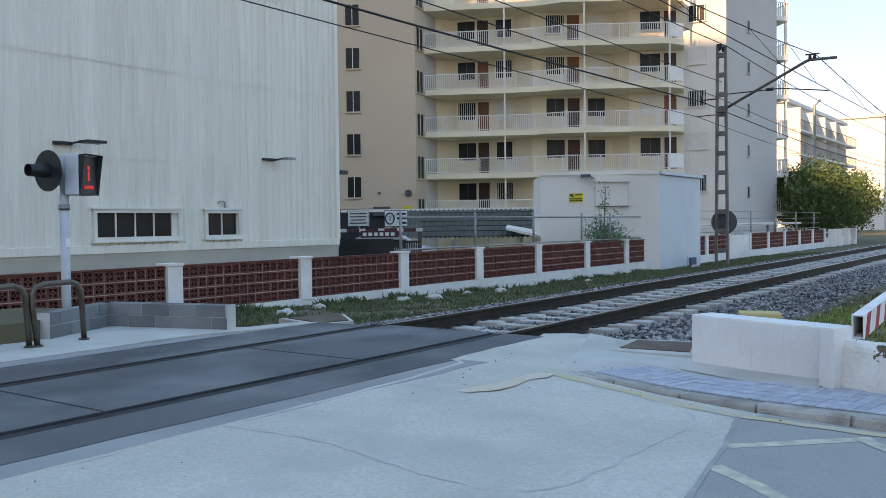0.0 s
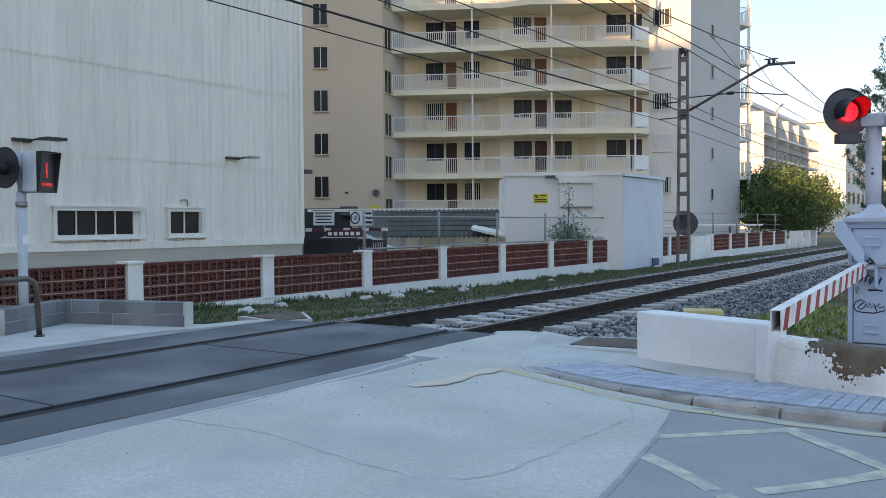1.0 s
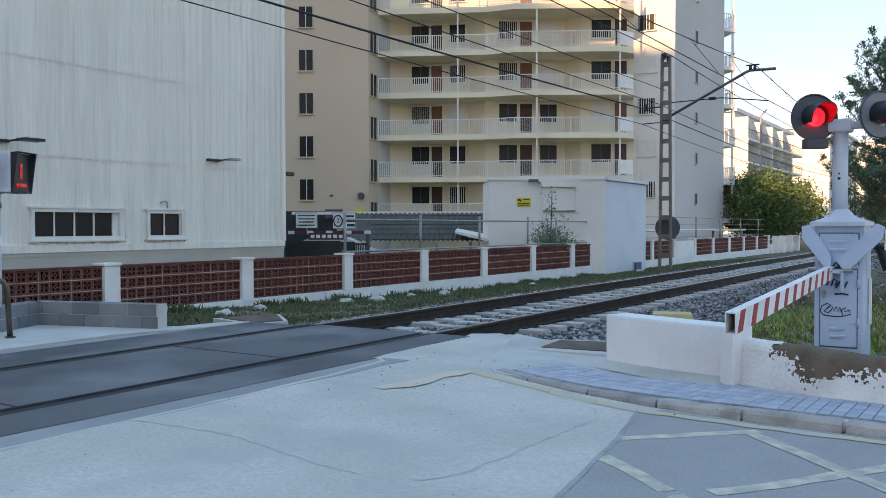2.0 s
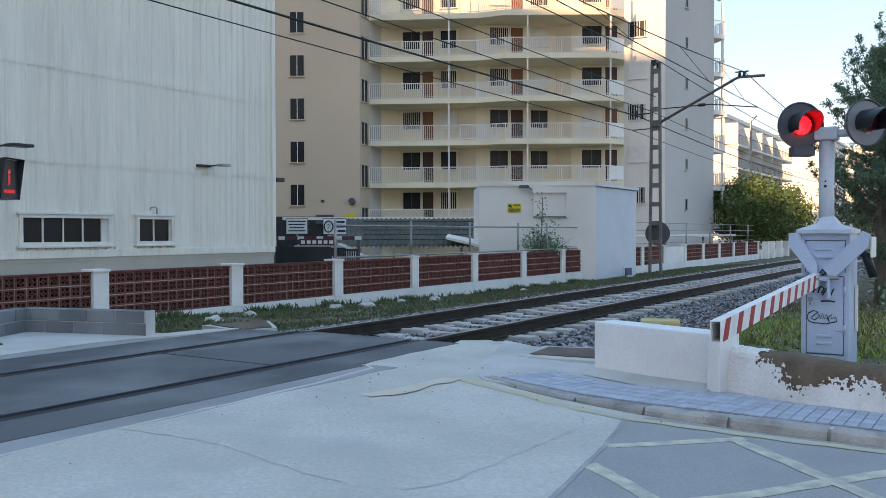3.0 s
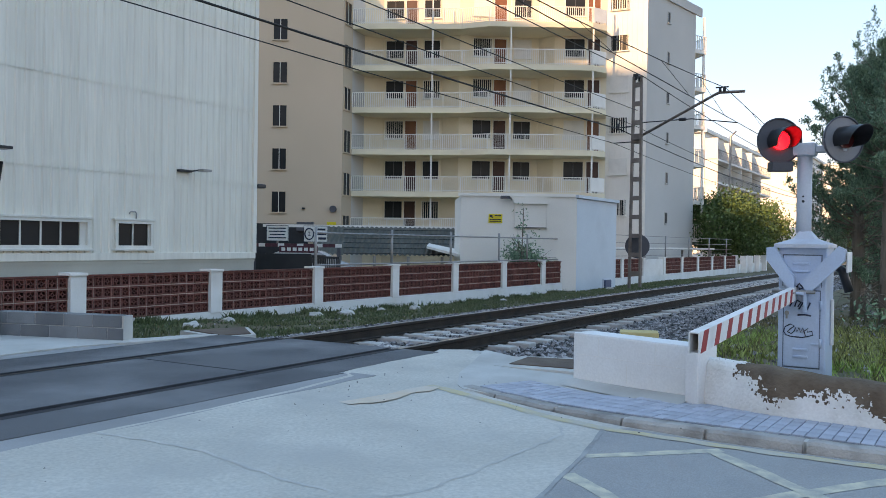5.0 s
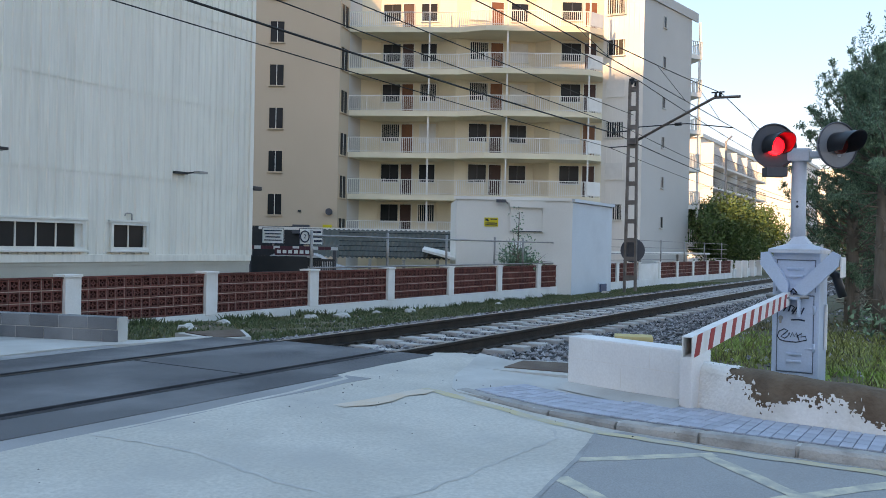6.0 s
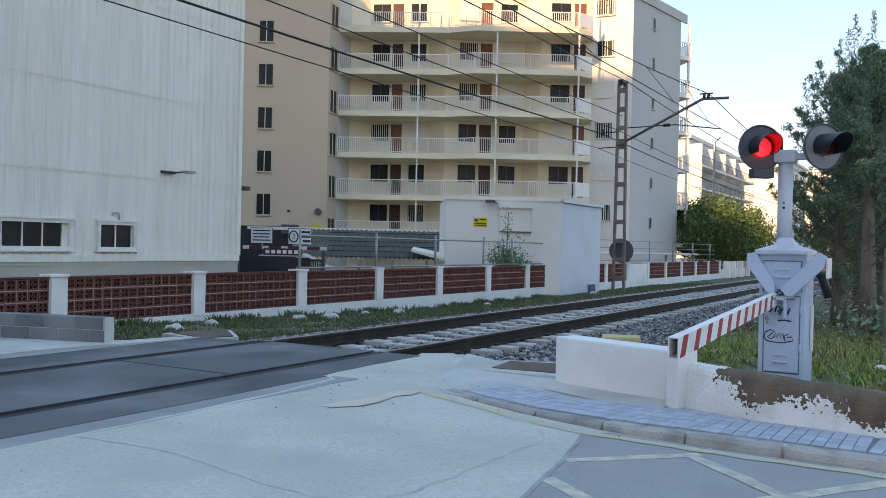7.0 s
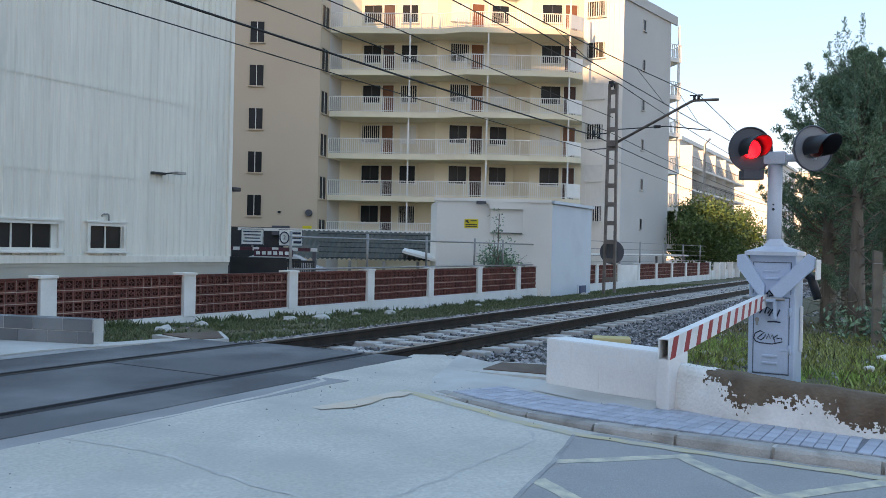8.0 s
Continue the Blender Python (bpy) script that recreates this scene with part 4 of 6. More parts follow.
hoop_part([(-0.02, 0, 0.0), (-0.06, 0.02, 0.45), (-0.06, 0.02, 0.56), (-0.02, 0.02, 0.63), (0.08, 0.02, 0.66), (0.42, 0.1, 0.66), (0.5, 0.1, 0.63), (0.54, 0.1, 0.56), (0.57, 0.1, 0.0)])
for x, y in ((-0.02, 0.0), (0.57, 0.1)):
    part("foot_plate", tube(B(), [(x, y, 0.012), (x, y, 0.03)], 0.055, 12), BRASS_RAIL, hoop)
copy_thing(hoop, pose(4.42, 9.62, 0.0, 0, 0, 0))
copy_thing(hoop, pose(3.75, 9.54, 0.0, 0, 0, 0))

# ---- white block at the pavement, pillar, low wall ----
white_block = thing("concrete_block_wall", "low white-painted block wall beside the pavement", "wall")
a0, a1 = Vector((7.74, 3.70)), Vector((7.28, 2.44))
dirv = (a1 - a0).normalized()
nv = Vector((-dirv.y, dirv.x))
if nv.x < 0:
    nv = -nv
bm = prism(B(), [tuple(a0), tuple(a1), tuple(a1 + nv * 0.27), tuple(a0 + nv * 0.27)], -0.2, 0.415)
bmesh.ops.bevel(bm, geom=[e for e in bm.edges], offset=0.018, segments=2, affect="EDGES", profile=0.6)
part("body", bm, WHITE_BLOCK, white_block, "white painted blockwork")
p0 = a1 - nv * 0.13 - dirv * 0.03
bm = prism(B(), [tuple(p0), tuple(p0 + dirv * 0.12), tuple(p0 + dirv * 0.12 + nv * 0.17), tuple(p0 + nv * 0.17)], -0.2, 0.43)
bmesh.ops.bevel(bm, geom=[e for e in bm.edges], offset=0.014, segments=2, affect="EDGES", profile=0.6)
part("pillar", bm, WHITE_BLOCK, white_block, "white painted end pillar")
bm = B()
for s, h in ((0.30, 0.40), (0.62, 0.20), (0.92, 0.40)):
    q = a0 + dirv * s - nv * 0.002
    prism(bm, [tuple(q), tuple(q + dirv * 0.006), tuple(q + dirv * 0.006 + nv * 0.01), tuple(q + nv * 0.01)], h - 0.18, h - 0.01)
q = a0 - nv * 0.002
prism(bm, [tuple(q + dirv * 0.02), tuple(q + dirv * 1.3), tuple(q + dirv * 1.3 + nv * 0.01), tuple(q + dirv * 0.02 + nv * 0.01)], 0.215, 0.221)
part("block_joint", bm, WHITE_WALL, white_block)
cap = thing("yellow_capped_marker", "short concrete marker with a worn yellow top", "marker", pose(8.35, 3.28, -0.03, 0, 0, 20))
part("body", box(B(), -0.12, 0.12, -0.17, 0.17, -0.2, 0.38, 0.02), PAVING, cap)
part("cap", box(B(), -0.13, 0.13, -0.18, 0.18, 0.38, 0.43, 0.012), CAP_YELLOW, cap, "worn yellow cap")
mortar = B()
m_front = [a0 - nv * 0.20, a0.lerp(a1, 0.5) - nv * 0.24, a1 - nv * 0.30]
m_back = [a0 + nv * 0.02, a0.lerp(a1, 0.5) + nv * 0.02, a1 + nv * 0.02]
va = [mortar.verts.new((p.x, p.y, pave_z(p.y) + 0.003)) for p in m_front]
vb = [mortar.verts.new((p.x, p.y, pave_z(p.y) + 0.05)) for p in m_back]
for i in range(2):
    mortar.faces.new((va[i], vb[i], vb[i + 1], va[i + 1]))
structure("mortar_apron", mortar, PAVING, "rough mortar strip along the block wall", "pavement")

# service cover
cover = thing("service_cover", "rusty brown service chamber cover in a concrete frame", "manhole cover")
part("frame", prism(B(), [(8.1, 4.74), (8.18, 3.78), (9.14, 4.04), (8.95, 4.80)], -0.2, -0.022), PAVING, cover)
part("lid", prism(B(), [(8.27, 4.62), (8.34, 3.93), (9.0, 4.13), (8.85, 4.68)], -0.1, -0.012), RUST_COVER, cover, "rusty steel lid")
cover2 = thing("service_cover", "rusty brown service chamber cover beside the far rail", "manhole cover")
part("frame", prism(B(), [(8.5, 8.98), (9.02, 8.82), (9.66, 9.58), (8.72, 9.96)], -0.3, -0.06), PAVING, cover2)
part("lid", prism(B(), [(8.6, 9.05), (9.0, 8.9), (9.55, 9.55), (8.8, 9.85)], -0.1, -0.045), RUST_COVER, cover2, "rusty steel lid")

# low wall with peeling whitewash
low_wall = thing("low_wall", "low rendered wall with flaking whitewash along the pavement", "wall")
LINE = [(7.20, 2.37), (6.99, 1.96), (6.91, 1.6), (6.87, 1.1), (6.80, 0.2), (6.65, -2.0), (6.5, -6.0)]
front = resample(dense(LINE[:5], 0.05), 120)
NZ = 14


def peel(u, v):
    return noise.noise((u * 2.2, v * 3.0, 0)) + 0.6 * noise.noise((u * 6, v * 7, 3)) + 0.35 * noise.noise((u * 17, v * 19, 5))


bm = B()
grid = []
for i, (x, y) in enumerate(front):
    col = []
    for j in range(NZ + 1):
        top = 0.325 - 0.055 * min(1.5, max(0, 1.9 - y)) + 0.010 * noise.noise((x * 4, y * 4, 0))
        h = -0.1 + (top + 0.1) * j / NZ
        lean = 0.05 * (j / NZ) + 0.02 * noise.noise((x * 3, y * 3, h * 4))
        r = 0.05 * max(0, (j - NZ + 2) / 2) ** 2
        col.append(Vector((x + lean + r, y, h)))
    for k in range(5):
        col.append(Vector((x + 0.12 + 0.09 * (k + 1), y + 0.02, top + 0.012 * noise.noise((x * 4 + k, y * 4, 1)) - 0.012 * k)))
    grid.append(col)
for g, mesh_, lift in ((grid, bm, 0.0),):
    vs = [[mesh_.verts.new(p) for p in col] for col in g]
    for a, b in zip(vs, vs[1:]):
        for j in range(len(a) - 1):
            mesh_.faces.new((a[j], b[j], b[j + 1], a[j + 1])).smooth = True
part("core", bm, RAW_WALL, low_wall, "bare brown render")
bm = B()
sub = 3
L = [0.0]
for p, q in zip(front, front[1:]):
    L.append(L[-1] + math.dist(p, q))
for i in range(len(grid) - 1):
    for j in range(NZ + 4):
        for a in range(sub):
            for b in range(sub):
                u = L[i] + (L[i + 1] - L[i]) * (a + 0.5) / sub
                v = (j + (b + 0.5) / sub) / NZ
                edge = 0.80 - 0.24 * u + 0.06 * math.sin(u * 2.1) + (0.5 if u < 0.22 else 0.0)
                keep = (edge - v) * 2.2 + 0.75 * peel(u, v * 0.42) + 0.5 * noise.noise((u * 34, v * 15, 8)) + 0.3 * noise.noise((u * 70, v * 30, 4))
                if j >= NZ:
                    keep = 1.0 if u < 0.36 + 0.1 * noise.noise((u * 9, j, 2)) else -1
                if keep > 0.0:
                    q4 = []
                    for (aa, bb) in ((a, b), (a + 1, b), (a + 1, b + 1), (a, b + 1)):
                        f, g = aa / sub, bb / sub
                        p = grid[i][j].lerp(grid[i + 1][j], f).lerp(grid[i][j + 1].lerp(grid[i + 1][j + 1], f), g)
                        jog = Vector((0, noise.noise(p * 55), noise.noise(p * 55 + Vector((9, 4, 2))))) * 0.009
                        q4.append(bm.verts.new(p + jog + Vector((-0.006, 0, 0.004))))
                    bm.faces.new(q4)
bmesh.ops.remove_doubles(bm, verts=bm.verts, dist=0.001)
part("whitewash", bm, LINE_PEEL, low_wall, "flaking whitewash")
bm = B()
for p, q in zip(LINE[4:], LINE[5:]):
    prism(bm, [p, q, (q[0] + 0.4, q[1]), (p[0] + 0.4, p[1])], -0.1, 0.24)
part("core_rest", bm, RAW_WALL, low_wall)

# ---- crossing cabinet with barrier and flashing lights ----
cab = thing("barrier_cabinet", "pale blue-grey crossing barrier cabinet with graffiti on the verge", "barrier machine", pose(8.62, 1.90, 0.03))
body = part("body", box(B(), 0.0, 0.52, -0.235, 0.225, -0.2, 1.2, 0.012), CABINET, cab)
door = part("door", box(B(), -0.012, 0.004, -0.175, 0.165, 0.12, 0.80, 0.004), CABINET, cab)
part("upper_panel", box(B(), -0.012, 0.004, -0.185, 0.175, 0.84, 1.12, 0.004), CABINET, cab)
bm = B()
for y0, y1, z0, z1 in [(-0.185, 0.175, 0.107, 0.117), (-0.185, 0.175, 0.803, 0.813), (-0.186, -0.178, 0.107, 0.81), (0.168, 0.176, 0.107, 0.81), (-0.196, 0.186, 1.123, 1.131), (-0.196, -0.188, 0.84, 1.13), (0.178, 0.186, 0.84, 1.13)]:
    box(bm, -0.004, 0.002, y0, y1, z0, z1)
part("door_gap", bm, GAP, cab)
for z in (0.20, 0.265):
    part("louvre", box(B(), -0.03, -0.010, -0.075, 0.075, z, z + 0.022, 0.006), CABINET, door)
for z in (0.97, 1.04):
    part("louvre", box(B(), -0.03, -0.010, -0.08, 0.08, z, z + 0.022, 0.006), CABINET, cab)
part("hinge", tube(B(), [(-0.015, -0.19, 0.30), (-0.015, -0.19, 0.38)], 0.014, 8), CABINET, door)
part("hinge", tube(B(), [(-0.015, -0.19, 0.64), (-0.015, -0.19, 0.72)], 0.014, 8), CABINET, door)
part("latch", box(B(), -0.022, -0.01, -0.185, -0.10, 0.325, 0.34, 0.003), CABINET, door)
part("lock", tube(B(), [(-0.03, 0.135, 0.60), (-0.01, 0.135, 0.60)], 0.022, 10), STEEL, door, "steel lock")
part("lock_handle", box(B(), -0.035, -0.02, 0.125, 0.145, 0.55, 0.60, 0.004), STEEL, door)
bm = B()
lo = [bm.verts.new(v) for v in ((-0.07, -0.30, 1.225), (0.58, -0.30, 1.225), (0.58, 0.29, 1.225), (-0.07, 0.29, 1.225))]
ring = [bm.verts.new(v) for v in ((0.12, -0.12, 1.275), (0.40, -0.12, 1.275), (0.40, 0.12, 1.275), (0.12, 0.12, 1.275))]
ring2 = [bm.verts.new(v) for v in ((0.20, -0.06, 1.345), (0.32, -0.06, 1.345), (0.32, 0.06, 1.345), (0.20, 0.06, 1.345))]
base = [bm.verts.new(v) for v in ((-0.07, -0.30, 1.19), (0.58, -0.30, 1.19), (0.58, 0.29, 1.19), (-0.07, 0.29, 1.19))]
bm.faces.new(base[::-1]), bm.faces.new(ring2)
for a, b in ((base, lo), (lo, ring), (ring, ring2)):
    for i in range(4):
        bm.faces.new((a[i], a[(i + 1) % 4], b[(i + 1) % 4], b[i]))
part("roof", bm, POST_GREY, cab, "pale grey flared cabinet roof")
post = part("signal_post", tube(B(), [(0.26, 0, 1.33), (0.26, 0, 1.6), (0.26, 0, 2.10)], 0.066, 16), POST_GREY, cab, "pale grey signal post")
for z in (1.62, 1.665):
    part("bolt", tube(B(), [(0.19, 0.0, z), (0.20, 0.0, z)], 0.009 if z > 1.64 else 0.013, 8), BLACK, post)
part("cross_arm", box(B(), 0.20, 0.32, -0.36, 0.26, 2.07, 2.13, 0.012), POST_GREY, post)
part("arm_collar", box(B(), 0.17, 0.35, -0.10, 0.12, 2.04, 2.16, 0.02), POST_GREY, post)


def signal(y, yaw, lit, x):
    """Round black board, hooded lens; it faces local -x."""
    # the unlit lamp's board faces more light; its paler grey paints that in
    b = part("lamp_board", tube(B(), [(0, 0, 0), (0.02, 0, 0)], 0.205, 44), GREY_DISC if lit else LIGHT_SIDE_DISC, cab, "round dark lamp board" if lit else "round lamp board, coloured paler for the light it faces", pose(x, y, 2.175, 0, 0, yaw))
    part("rim", tube(B(), [(-0.006, 0.206 * math.cos(a), 0.206 * math.sin(a)) for a in [2 * math.pi * i / 40 for i in range(41)]], 0.008, 6), GREY_DISC, b)
    part("lens", tube(B(), [(-0.035, 0, 0), (-0.02, 0, 0)], 0.085, 28), LAMP_RED if lit else LENS_OFF, b, "lit red lens" if lit else "unlit red lens")
    bm = B()
    seg = 40
    outer_, front_ = [], []
    for i in range(seg + 1):
        a = radians(-35) + radians(250) * i / seg
        depth = 0.30 * (0.55 + 0.45 * math.sin(max(0, min(math.pi, (a + radians(35)) / radians(250) * math.pi))))
        outer_.append((0.0, 0.11 * math.cos(a), 0.11 * math.sin(a)))
        front_.append((-depth, 0.10 * math.cos(a), 0.10 * math.sin(a)))
    for r0, r1 in ((outer_, front_),):
        va, vb = [bm.verts.new(v) for v in r0], [bm.verts.new(v) for v in r1]
        for i in range(seg):
            bm.faces.new((va[i], va[i + 1], vb[i + 1], vb[i]))
    h = part("hood", bm, BLACK, b, "black lamp hood")
    s = h.modifiers.new("thickness", "SOLIDIFY")
    s.thickness, s.offset = 0.006, 1
    part("lamp_case", tube(B(), [(0.02, 0, 0), (0.12, 0, 0), (0.16, 0, 0)], 0.15, 20, 0.10), BLACK, b)
    return b


left = signal(0.20, 33, True, 0.10)
part("bell_box", box(B(), -0.02, 0.10, -0.13, 0.07, -0.28, -0.19, 0.01), GREY_DISC, left)
signal(-0.33, 46, False, 0.20)


def wing(pts, x0, x1):
    bm = B()
    a = [bm.verts.new((x0, y, z)) for y, z in pts]
    b = [bm.verts.new((x1, y, z)) for y, z in pts]
    bm.faces.new(a), bm.faces.new(b[::-1])
    for i in range(len(pts)):
        bm.faces.new((a[i], a[(i + 1) % len(pts)], b[(i + 1) % len(pts)], b[i]))
    return part("counterweight_arm", bm, CABINET, cab, "pale blue-grey barrier lever arm")


wing([(0.26, 1.19), (0.19, 1.20), (0.02, 0.92), (0.02, 0.76), (0.26, 1.08)], -0.10, -0.02)
wing([(-0.34, 1.21), (-0.40, 1.18), (-0.39, 1.08), (-0.10, 0.78), (-0.03, 0.88)], -0.10, -0.02)
part("counterweight_plate", box(B(), -0.06, 0.26, -0.415, -0.40, 0.98, 1.16, 0.006), BOOM_WHITE, cab, "white counterweight plate")
part("rear_lever", tube(B(), [(0.2, -0.30, 1.02), (0.2, -0.34, 0.99), (0.2, -0.40, 0.80)], 0.04, 10), BLACK, cab, "black rubber stop")
part("rear_board", box(B(), 0.30, 0.34, -0.262, -0.238, 0.30, 0.72, 0.004), BOOM_WHITE, cab, "white edge board")
part("pivot_shaft", tube(B(), [(-0.12, -0.16, 0.80), (-0.12, 0.20, 0.80)], 0.016, 8), STEEL, cab)
part("bracket", box(B(), -0.14, -0.03, -0.08, 0.10, 0.775, 0.80, 0.004), CABINET, cab)
part("bracket_side", box(B(), -0.14, -0.03, -0.085, -0.065, 0.62, 0.80, 0.004), CABINET, cab)
part("bracket_side", box(B(), -0.14, -0.03, 0.085, 0.105, 0.66, 0.80, 0.004), CABINET, cab)
# spray-paint marks on the door
bm = B()
pts = [(0.14, 0.40), (0.165, 0.43), (0.15, 0.475), (0.10, 0.50), (0.06, 0.485), (0.10, 0.455), (0.13, 0.43), (0.09, 0.415), (0.06, 0.44), (0.05, 0.47), (0.035, 0.43), (0.015, 0.475), (0.0, 0.43), (-0.02, 0.47), (-0.04, 0.43), (-0.05, 0.40), (-0.03, 0.44), (-0.075, 0.47), (-0.065, 0.435), (-0.11, 0.445), (-0.12, 0.41), (-0.02, 0.385), (0.10, 0.39), (0.14, 0.40)]
tube(bm, [(-0.0135, y, z) for y, z in pts], 0.0055, 5)
part("spray_mark", bm, SIGN_DARK, cab, "dark blue graffiti scrawl")
for stroke in ([(0.13, 0.74), (0.09, 0.80), (0.07, 0.72), (0.11, 0.66)], [(0.06, 0.66), (0.04, 0.72), (0.0, 0.70), (0.03, 0.66)], [(0.02, 0.64), (-0.02, 0.70), (-0.06, 0.69), (-0.02, 0.66)], [(-0.06, 0.64), (-0.09, 0.70)], [(0.03, 0.585), (-0.04, 0.59), (-0.10, 0.583)], [(0.05, 0.83), (0.02, 0.87), (-0.02, 0.83), (0.02, 0.82)]):
    part("spray_mark", tube(B(), [(-0.0135, y, z) for y, z in stroke], 0.008, 5), SIGN_DARK, cab, "dark blue graffiti scrawl")

# front and body of the machine drawn in to their true width, a little off the post's axis
SLIM = Matrix.Translation((0, -0.028, 0)) @ Matrix.Diagonal((1, 0.87, 1, 1))
for ob in cab.children_recursive:
    if ob.name.split(".")[0] in ("body", "door", "upper_panel", "door_gap", "louvre", "hinge", "latch", "lock", "lock_handle", "spray_mark"):
        ob.data.transform(SLIM)
    if ob.name.split(".")[0] == "roof":
        ob.data.transform(Matrix.Translation((0, -0.02, 0)) @ Matrix.Diagonal((1, 0.76, 1, 1)))

boom = thing("barrier_boom", "lowered red and white striped barrier boom, hollow at its tip", "barrier boom")
boom.matrix_basis = pose(4.80, 1.82, 0.72, 0, -1.35, 1.7)
BL, BH = 3.78, 0.057
bm = B()
tw = 0.006
for y0, y1, z0, z1 in [(-0.028, -0.028 + tw, -BH, BH), (0.028 - tw, 0.028, -BH, BH), (-0.022, 0.022, -BH, -BH + tw), (-0.022, 0.022, BH - tw, BH)]:
    box(bm, 0, BL, y0, y1, z0, z1)
part("beam", bm, BOOM_WHITE, boom, "white hollow beam")
for i in range(11):
    x = 0.03 + 0.33 * i
    for side in (-1, 1):
        bm = B()
        y = side * 0.0285
        p4 = [(x, 0.001 - BH), (x + 0.12, 0.001 - BH), (x + 0.20, BH - 0.001), (x + 0.08, BH - 0.001)]
        a = [bm.verts.new((px, y - 0.001, pz)) for px, pz in p4]
        b = [bm.verts.new((px, y + 0.001, pz)) for px, pz in p4]
        bm.faces.new(a), bm.faces.new(b[::-1])
        for k in range(4):
            bm.faces.new((a[k], a[(k + 1) % 4], b[(k + 1) % 4], b[k]))
        part("red_stripe", bm, BOOM_RED, boom, "red reflective stripe")
for x in (3.55, 3.64, 3.72):
    part("bolt", tube(B(), [(x, -0.036, 0.02), (x, -0.028, 0.02)], 0.010, 8), STEEL, boom)

# ---- outbuilding details ----
def on(p, q, u, out, z):
    p, q = Vector(p), Vector(q)
    t = (q - p).normalized()
    nn = Vector((t.y, -t.x))
    v = p + t * u + nn * out
    return (v.x, v.y, z)


awning = thing("shutter_box", "cream metal shutter box on the outbuilding wall", "shutter box")
part("body", plane_box(B(), c0, c1, 2.06, 3.30, 2.85 - 1.02, 2.85, 0.10, 0.0), OFFWHITE, awning)
bm = plane_box(B(), c0, c1, 2.02, 3.34, 2.72, 2.90, 0.22, 0.0)
part("hood", bm, OFFWHITE, awning, "sloping top hood")
part("frame_edge", plane_box(B(), c0, c1, 3.28, 3.34, 1.8, 2.75, 0.14, 0.0), OFFWHITE, awning)
# dark grey strip painted in for the shadow under the box
part("bottom_shadow_gap", plane_box(B(), c0, c1, 2.06, 3.30, 1.80, 1.83, 0.11, 0.0), GREY_DISC, awning)
flood = thing("flood_lamp", "small grey wall lamp on the outbuilding", "wall lamp")
part("arm", tube(B(), [on(c0, c1, 1.95, 0.0, 2.88), on(c0, c1, 1.85, 0.25, 2.95)], 0.03, 6), STEEL, flood)
part("head", plane_box(B(), c0, c1, 1.5, 1.85, 2.90, 3.0, 0.45, -0.15), GREY_DISC, flood)
notice = thing("warning_sign", "yellow warning sign with black print on the outbuilding", "sign")
part("plate", plane_box(B(), c0, c1, 1.07, 1.60, 1.98, 2.32, 0.025, 0.0), YELLOW, notice)
for k, (u0, u1, z0, z1) in enumerate([(1.11, 1.22, 2.2, 2.28), (1.18, 1.25, 2.17, 2.22), (1.3, 1.55, 2.24, 2.28), (1.11, 1.56, 2.09, 2.13), (1.11, 1.56, 2.02, 2.06)]):
    part("print_bar", plane_box(B(), c0, c1, u0, u1, z0, z1, 0.03, -0.024), BLACK, notice)
meter = thing("meter_box", "small dark blue meter box at the foot of the outbuilding", "meter box", pose(34.6, 13.35, 0))
part("body", box(B(), -0.35, 0.35, -0.12, 0.02, -0.85, -0.25, 0.02), BLUE_BOX, meter, "dark blue metal box")
part("frame", box(B(), -0.40, 0.40, -0.06, 0.01, -0.85, -0.20, 0.01), BLUE_SHED, meter)
sign2 = thing("notice_board", "white sheet propped behind the wall", "board")
part("sheet", plane_box(B(), c0, c1, 2.05, 2.55, 0.9, 1.45, 0.5, -0.48), SIGN_WHITE, sign2)

# ---- pipe fence over the wall ----
pipe = thing("pipe_fence", "galvanised pipe fence behind the boundary wall", "fence")
for x in (16.54, 19.77, 22.93, 26.11, 28.3, 31.1):
    part("fence_post", tube(B(), [(x, 13.97, 0.45), (x, 13.97, 1.54)], 0.035, 8), STEEL, pipe)
for z in (0.62, 1.40):
    part("fence_rail", tube(B(), [(16.5, 13.97, z), (31.2, 13.97, z)], 0.025, 6), STEEL, pipe)
pipe2 = thing("mesh_fence", "thin wire mesh fence behind the far wall", "fence")
for x in (36.0, 40.5, 45.0, 49.5, 54, 58.5):
    part("fence_post", tube(B(), [(x, 13.97, 0.4), (x, 13.97, 1.7)], 0.035, 6), STEEL, pipe2)
bm = B()
for z in (0.7, 1.0, 1.3, 1.65):
    tube(bm, [(36, 13.97, z), (60, 13.97, z)], 0.014, 5)
part("fence_wire", bm, STEEL, pipe2)

# ---- car park between warehouse and flats ----
LOC = APT


def loc_thing(name, label, category, group="", kind=""):
    return thing(name, label, category, LOC, group, kind)


def lr(px, d):
    return (px - 732) / 1539.0 * d


def lz(py, d, px=600):
    return 1.23 + (437 + (px - 784) * 0.021 - py) * d / 1539.0


carport = loc_thing("carport", "long carport with dark corrugated sloping roof", "carport")
bm = B()
r0, r1 = lr(520, 47), lr(778, 47)
cols = [r0 + (r1 - r0) * i / 120 for i in range(121)]
back = [bm.verts.new((x, 47.0, lz(409, 47) + 0.04 * math.sin(i * 1.6))) for i, x in enumerate(cols)]
frontv = [bm.verts.new((x * 0.82 - 0.3, 38.0, lz(458, 38) + 0.04 * math.sin(i * 1.6))) for i, x in enumerate(cols)]
for i in range(120):
    bm.faces.new((frontv[i], frontv[i + 1], back[i + 1], back[i]))
part("roof_sheet", bm, CARPORT, carport)
